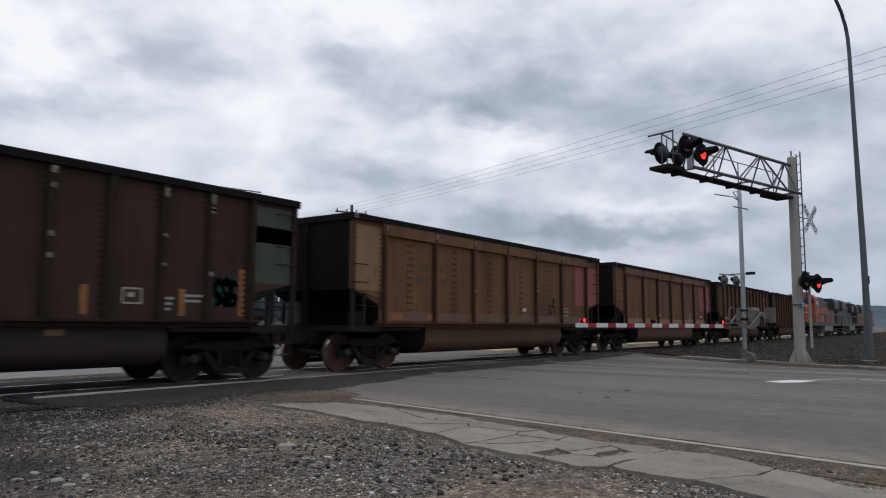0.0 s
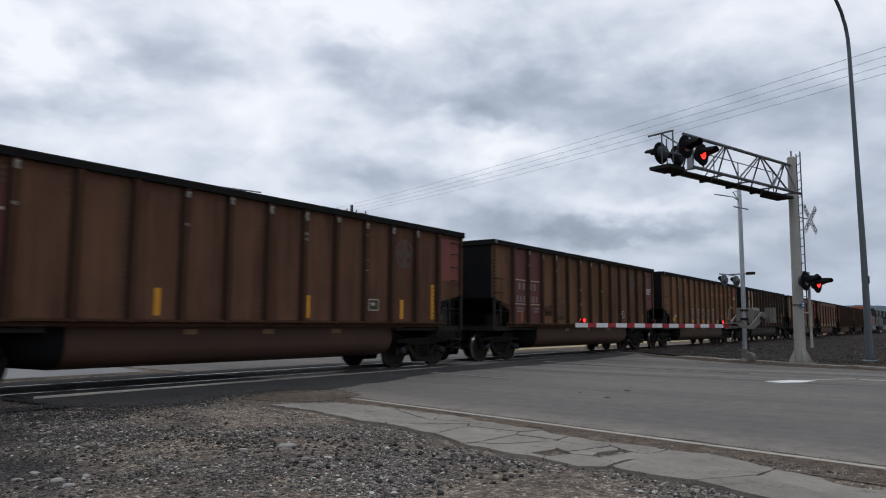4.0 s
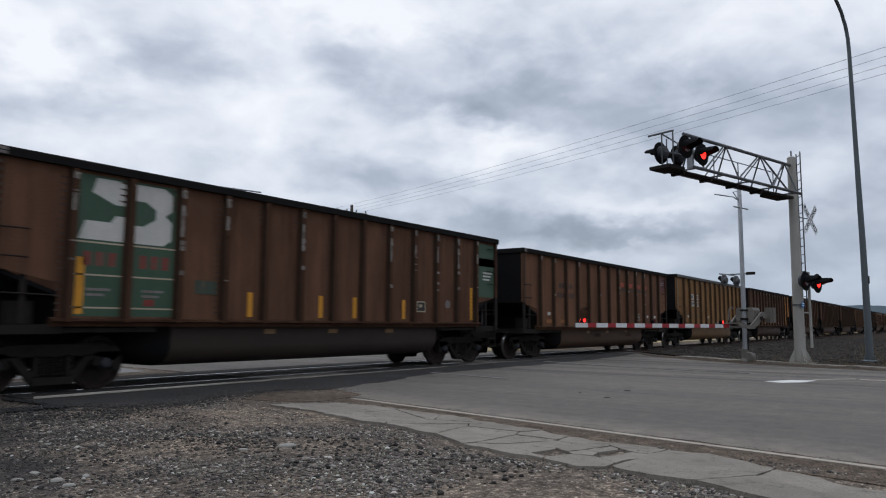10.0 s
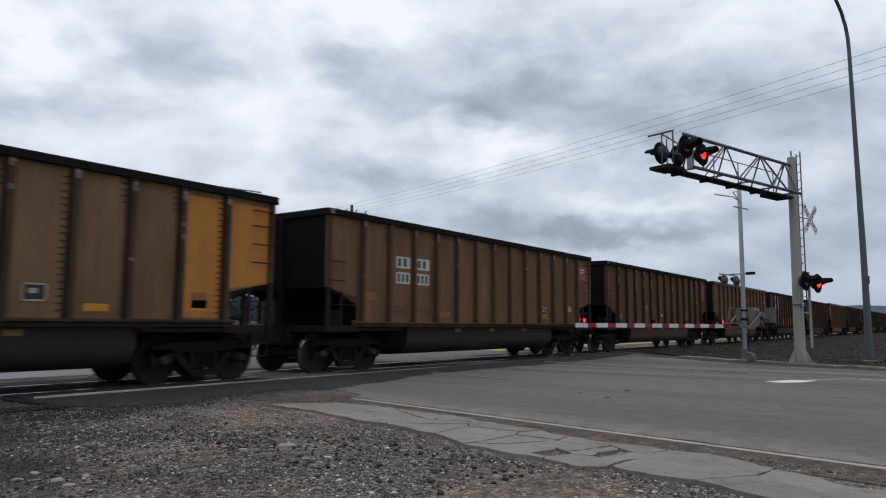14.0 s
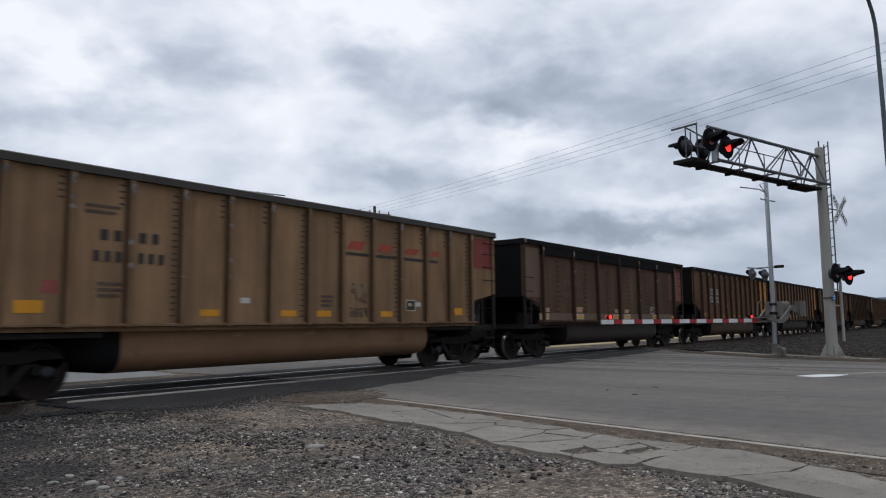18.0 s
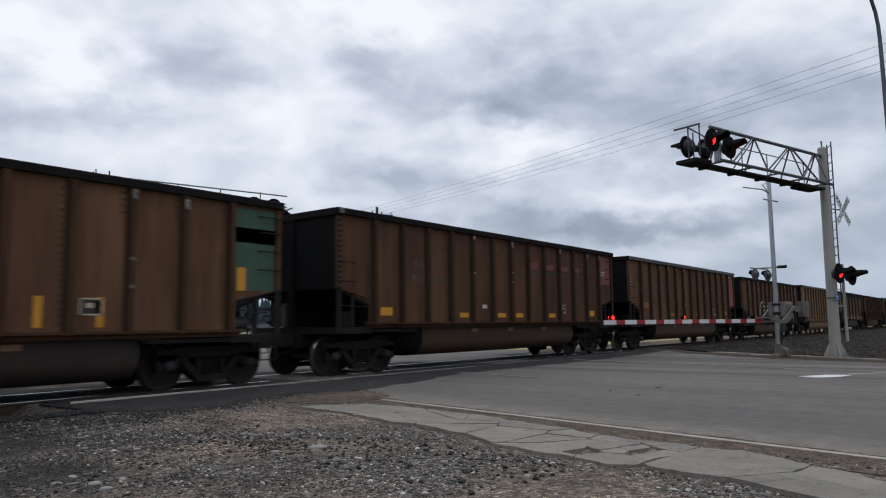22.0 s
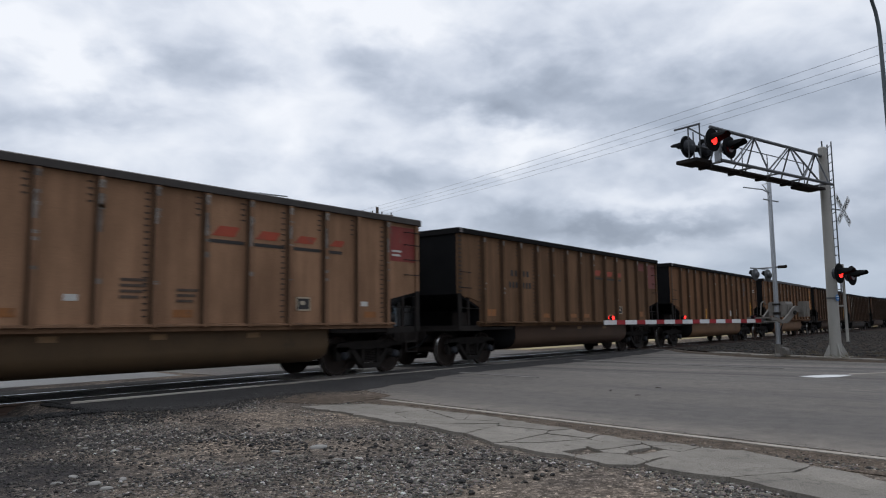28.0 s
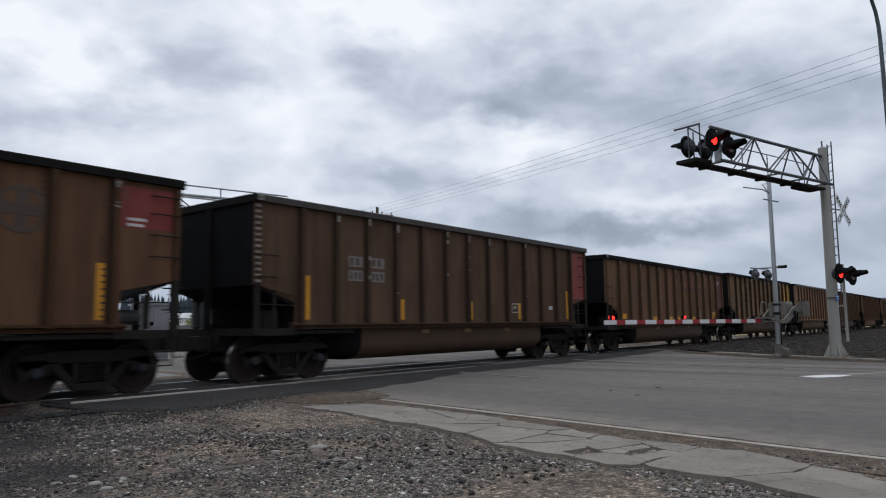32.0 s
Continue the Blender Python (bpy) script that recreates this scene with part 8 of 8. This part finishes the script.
CARS[29] = dict(tone="brown", label="brown coal car near the train's tail", marks=[("number", "faint"), ("stencil", 3.4)] + flats("yellow"))


def build_loco(k, paint_, f, label):
    """A freight locomotive; f is 1 with the cab ahead and -1 with the cab behind."""
    x = 4 * PITCH + 0.35 + 11.3 + k * 22.7 + 3.2
    loco = thing("locomotive", label, "locomotive", "locomotives", at=pose(travelled(0) + x, 0, 0))
    part("frame", Shape().box(-10.8, 10.8, -1.5, 1.5, 1.25, 1.6), LOCO_BLACK, loco)
    part("hood", Shape().box(f * -10.0, f * 6.4, -0.85, 0.85, 1.6, 3.45), paint_, loco, "long engine hood")
    part("hood_top", Shape().prism([(-0.85, 3.45), (0.85, 3.45), (0.85, 3.9), (0.6, 4.15), (-0.6, 4.15), (-0.85, 3.9)], f * -10.0, f * 6.4, "x"), LOCO_BLACK, loco, "black hood roof")
    part("radiator", Shape().prism([(-1.5, 3.3), (1.5, 3.3), (1.5, 4.2), (1.2, 4.55), (-1.2, 4.55), (-1.5, 4.2)], f * -9.9, f * -5.6, "x"), LOCO_BLACK, loco, "black flared radiator housing")
    part("blower", Shape().box(f * 2.2, f * 5.2, -1.3, 1.3, 3.2, 4.2), LOCO_BLACK, loco, "black blower housing")
    part("exhaust", Shape().box(f * -3.0, f * 1.0, -0.7, 0.7, 4.15, 4.5), LOCO_BLACK, loco)
    cab = part("cab", Shape().prism([(-1.5, 1.6), (1.5, 1.6), (1.5, 4.1), (1.0, 4.55), (-1.0, 4.55), (-1.5, 4.1)], f * 6.4, f * 8.8, "x"), paint_, loco, "painted crew cab")
    part("nose", Shape().prism([(f * 8.8, 1.6), (f * 10.2, 1.6), (f * 10.1, 3.2), (f * 8.8, 3.5)], -1.1, 1.1, "y"), paint_, loco)
    part("air_conditioner", Shape().box(f * 6.9, f * 8.2, -0.6, 0.6, 4.55, 4.8), LOCO_SILVER, cab)
    for y in (-1.51, 1.51):
        for xx in (7.0, 8.0):
            part("window", Shape().box(f * xx - 0.35, f * xx + 0.35, min(y, y * 0.995), max(y, y * 0.995), 3.2, 3.8), GLASS_DARK, cab)
        part("windscreen", Shape().box(f * 8.80, f * 8.82, min(y * 0.2, y * 0.9), max(y * 0.2, y * 0.9), 3.55, 4.1), GLASS_DARK, cab)
        part("stripe", Shape().box(f * -10.0, f * 6.4, min(y * 0.57, y * 0.575), max(y * 0.57, y * 0.575), 2.5, 2.75), LOCO_BLACK, loco)
        part("walk_rail", Shape().rod((-9.8, y, 2.6), (9.8, y, 2.6), 0.03, sides=6), LOCO_SILVER, loco)
        for i in range(9):
            part("rail_post", Shape().rod((-9.8 + i * 2.45, y, 1.6), (-9.8 + i * 2.45, y, 2.6), 0.025, sides=6), LOCO_SILVER, loco)
        for i in range(6):
            part("hood_door", Shape().box(f * (-4.8 + i * 1.7), f * (-3.3 + i * 1.7), min(y * 0.57, y * 0.585), max(y * 0.57, y * 0.585), 1.75, 2.45), LOCO_SILVER if i % 3 == 2 else (LOCO_BLACK if i % 3 == 1 else paint_), loco)
            part("grille", Shape().box(f * (-9.6 + i * 0.75), f * (-9.0 + i * 0.75), min(y * 0.57, y * 0.60), max(y * 0.57, y * 0.60), 2.8, 3.3), LOCO_SILVER, loco)
    part("fuel_tank", Shape().prism([(-1.5, 1.25), (1.5, 1.25), (1.5, 0.7), (1.1, 0.35), (-1.1, 0.35), (-1.5, 0.7)], -3.0, 3.2, "x"), LOCO_SILVER, loco, "dusty silver fuel tank")
    for e in (-1, 1):
        truck = part("truck", Shape().box(e * 6.9 - 2.3, e * 6.9 + 2.3, -1.25, -1.05, 0.45, 0.95).box(e * 6.9 - 2.3, e * 6.9 + 2.3, 1.05, 1.25, 0.45, 0.95).box(e * 6.9 - 0.5, e * 6.9 + 0.5, -1.1, 1.1, 0.6, 1.25), UNDER, loco, "six-wheel truck")
        for a in (-2.0, 0.0, 2.0):
            w = part("wheelset", shared(("wheelset", False), wheelset, WHEEL, TREAD, smooth=True), None, truck)
            w.matrix_parent_inverse = Matrix.Translation((e * 6.9 + a, 0, 0.457))
            WHEELSETS.append(w)
        part("coupler", Shape().box(min(e * 10.8, e * 11.3), max(e * 10.8, e * 11.3), -0.18, 0.18, 0.7, 1.0), IRON, loco)
        part("step", Shape().box(min(e * 10.2, e * 10.8), max(e * 10.2, e * 10.8), -1.5, -1.1, 0.5, 0.56).box(min(e * 10.2, e * 10.8), max(e * 10.2, e * 10.8), -1.5, -1.1, 0.9, 0.96), LOCO_SILVER, loco)
    return loco, x


TRAIN = []


def build_train():
    for n, spec in CARS.items():
        TRAIN.append((build_car(n, spec), car_offset(n) + spec.get("ahead", 0.0)))
    for k, (p, f, label) in enumerate(((LOCO_ORANGE, -1, "orange and black freight locomotive coupled cab to the cars"), (LOCO_BLACK, 1, "dusty black freight locomotive with silver doors"), (LOCO_ORANGE, 1, "orange and black freight locomotive at the train's head"))):
        TRAIN.append(build_loco(k, p, f, label))


def share_keys(source, others):
    for o in others:
        o.rotation_mode = "QUATERNION"
        keys = o.animation_data_create()
        keys.action = source.animation_data.action
        keys.action_slot = source.animation_data.action_slot


def motions():
    """The train rolls by, its wheels turn, and the signal lenses flash by turns."""
    times = [i * 2.0 for i in range(17)]
    for ob, offset in TRAIN:
        walk(ob, [(t, pose(travelled(t) + offset, 0, 0)) for t in times])
    rows = [(i / FPS, pose(0, 0, 0, 0, math.degrees(travelled(i / FPS) / 0.457) % 360, 0)) for i in range(32 * FPS + 1)]
    walk(WHEELSETS[0], rows)
    share_keys(WHEELSETS[0], WHEELSETS[1:])
    beat = 1.0173
    for which, start in (("first", 0.654), ("second", 0.654 - beat / 2)):
        rows, turn, t = [(0.0, pose(0, 0, 0, 0, 0, 0 if (0.0 - start) % beat < beat / 2 else 180))], None, 0.0
        k = math.floor(-start / (beat / 2)) + 1
        at = start + k * beat / 2
        lit_next = k % 2 == 0
        while at < 31.9:
            a, b = (180, 0) if lit_next else (0, -180)
            f0 = round(at * FPS - 2.5)
            if f0 > 1:
                rows += [((f0 + j) / FPS, pose(0, 0, 0, 0, 0, a + (b - a) * j / 3)) for j in range(4)]
            lit_next = not lit_next
            at += beat / 2
        rows.append((32.0, pose(0, 0, 0, 0, 0, 0 if (32.0 - start) % beat < beat / 2 else 180)))
        lenses = LENSES[which]
        walk(lenses[0], rows)
        share_keys(lenses[0], lenses[1:])


# ---- all of it ----
build_ground()
build_road()
build_broken_concrete()
build_gravel()
build_track()
build_distance()
build_gantry(pose(24.865, -9.185, 0.0, 0, 0, 164), "off-white cantilever signal gantry reaching over the road")
build_gate(pose(24.77, -7.57, 0.0, 0, 0, 164), "lowered crossing gate with red and white striped arm")
build_gantry(pose(10.75, 8.5, 0.0, 0, 0, -16), "cantilever signal gantry on the far side of the track", 5.7, False, 0.75)
build_gate(pose(9.5, 6.4, 0.0, 0, 0, -16), "lowered crossing gate on the far side of the track", 7.5, 3.4, True)
build_lamp_post()
build_wires()
build_far_side()
build_weeds()
build_train()
motions()
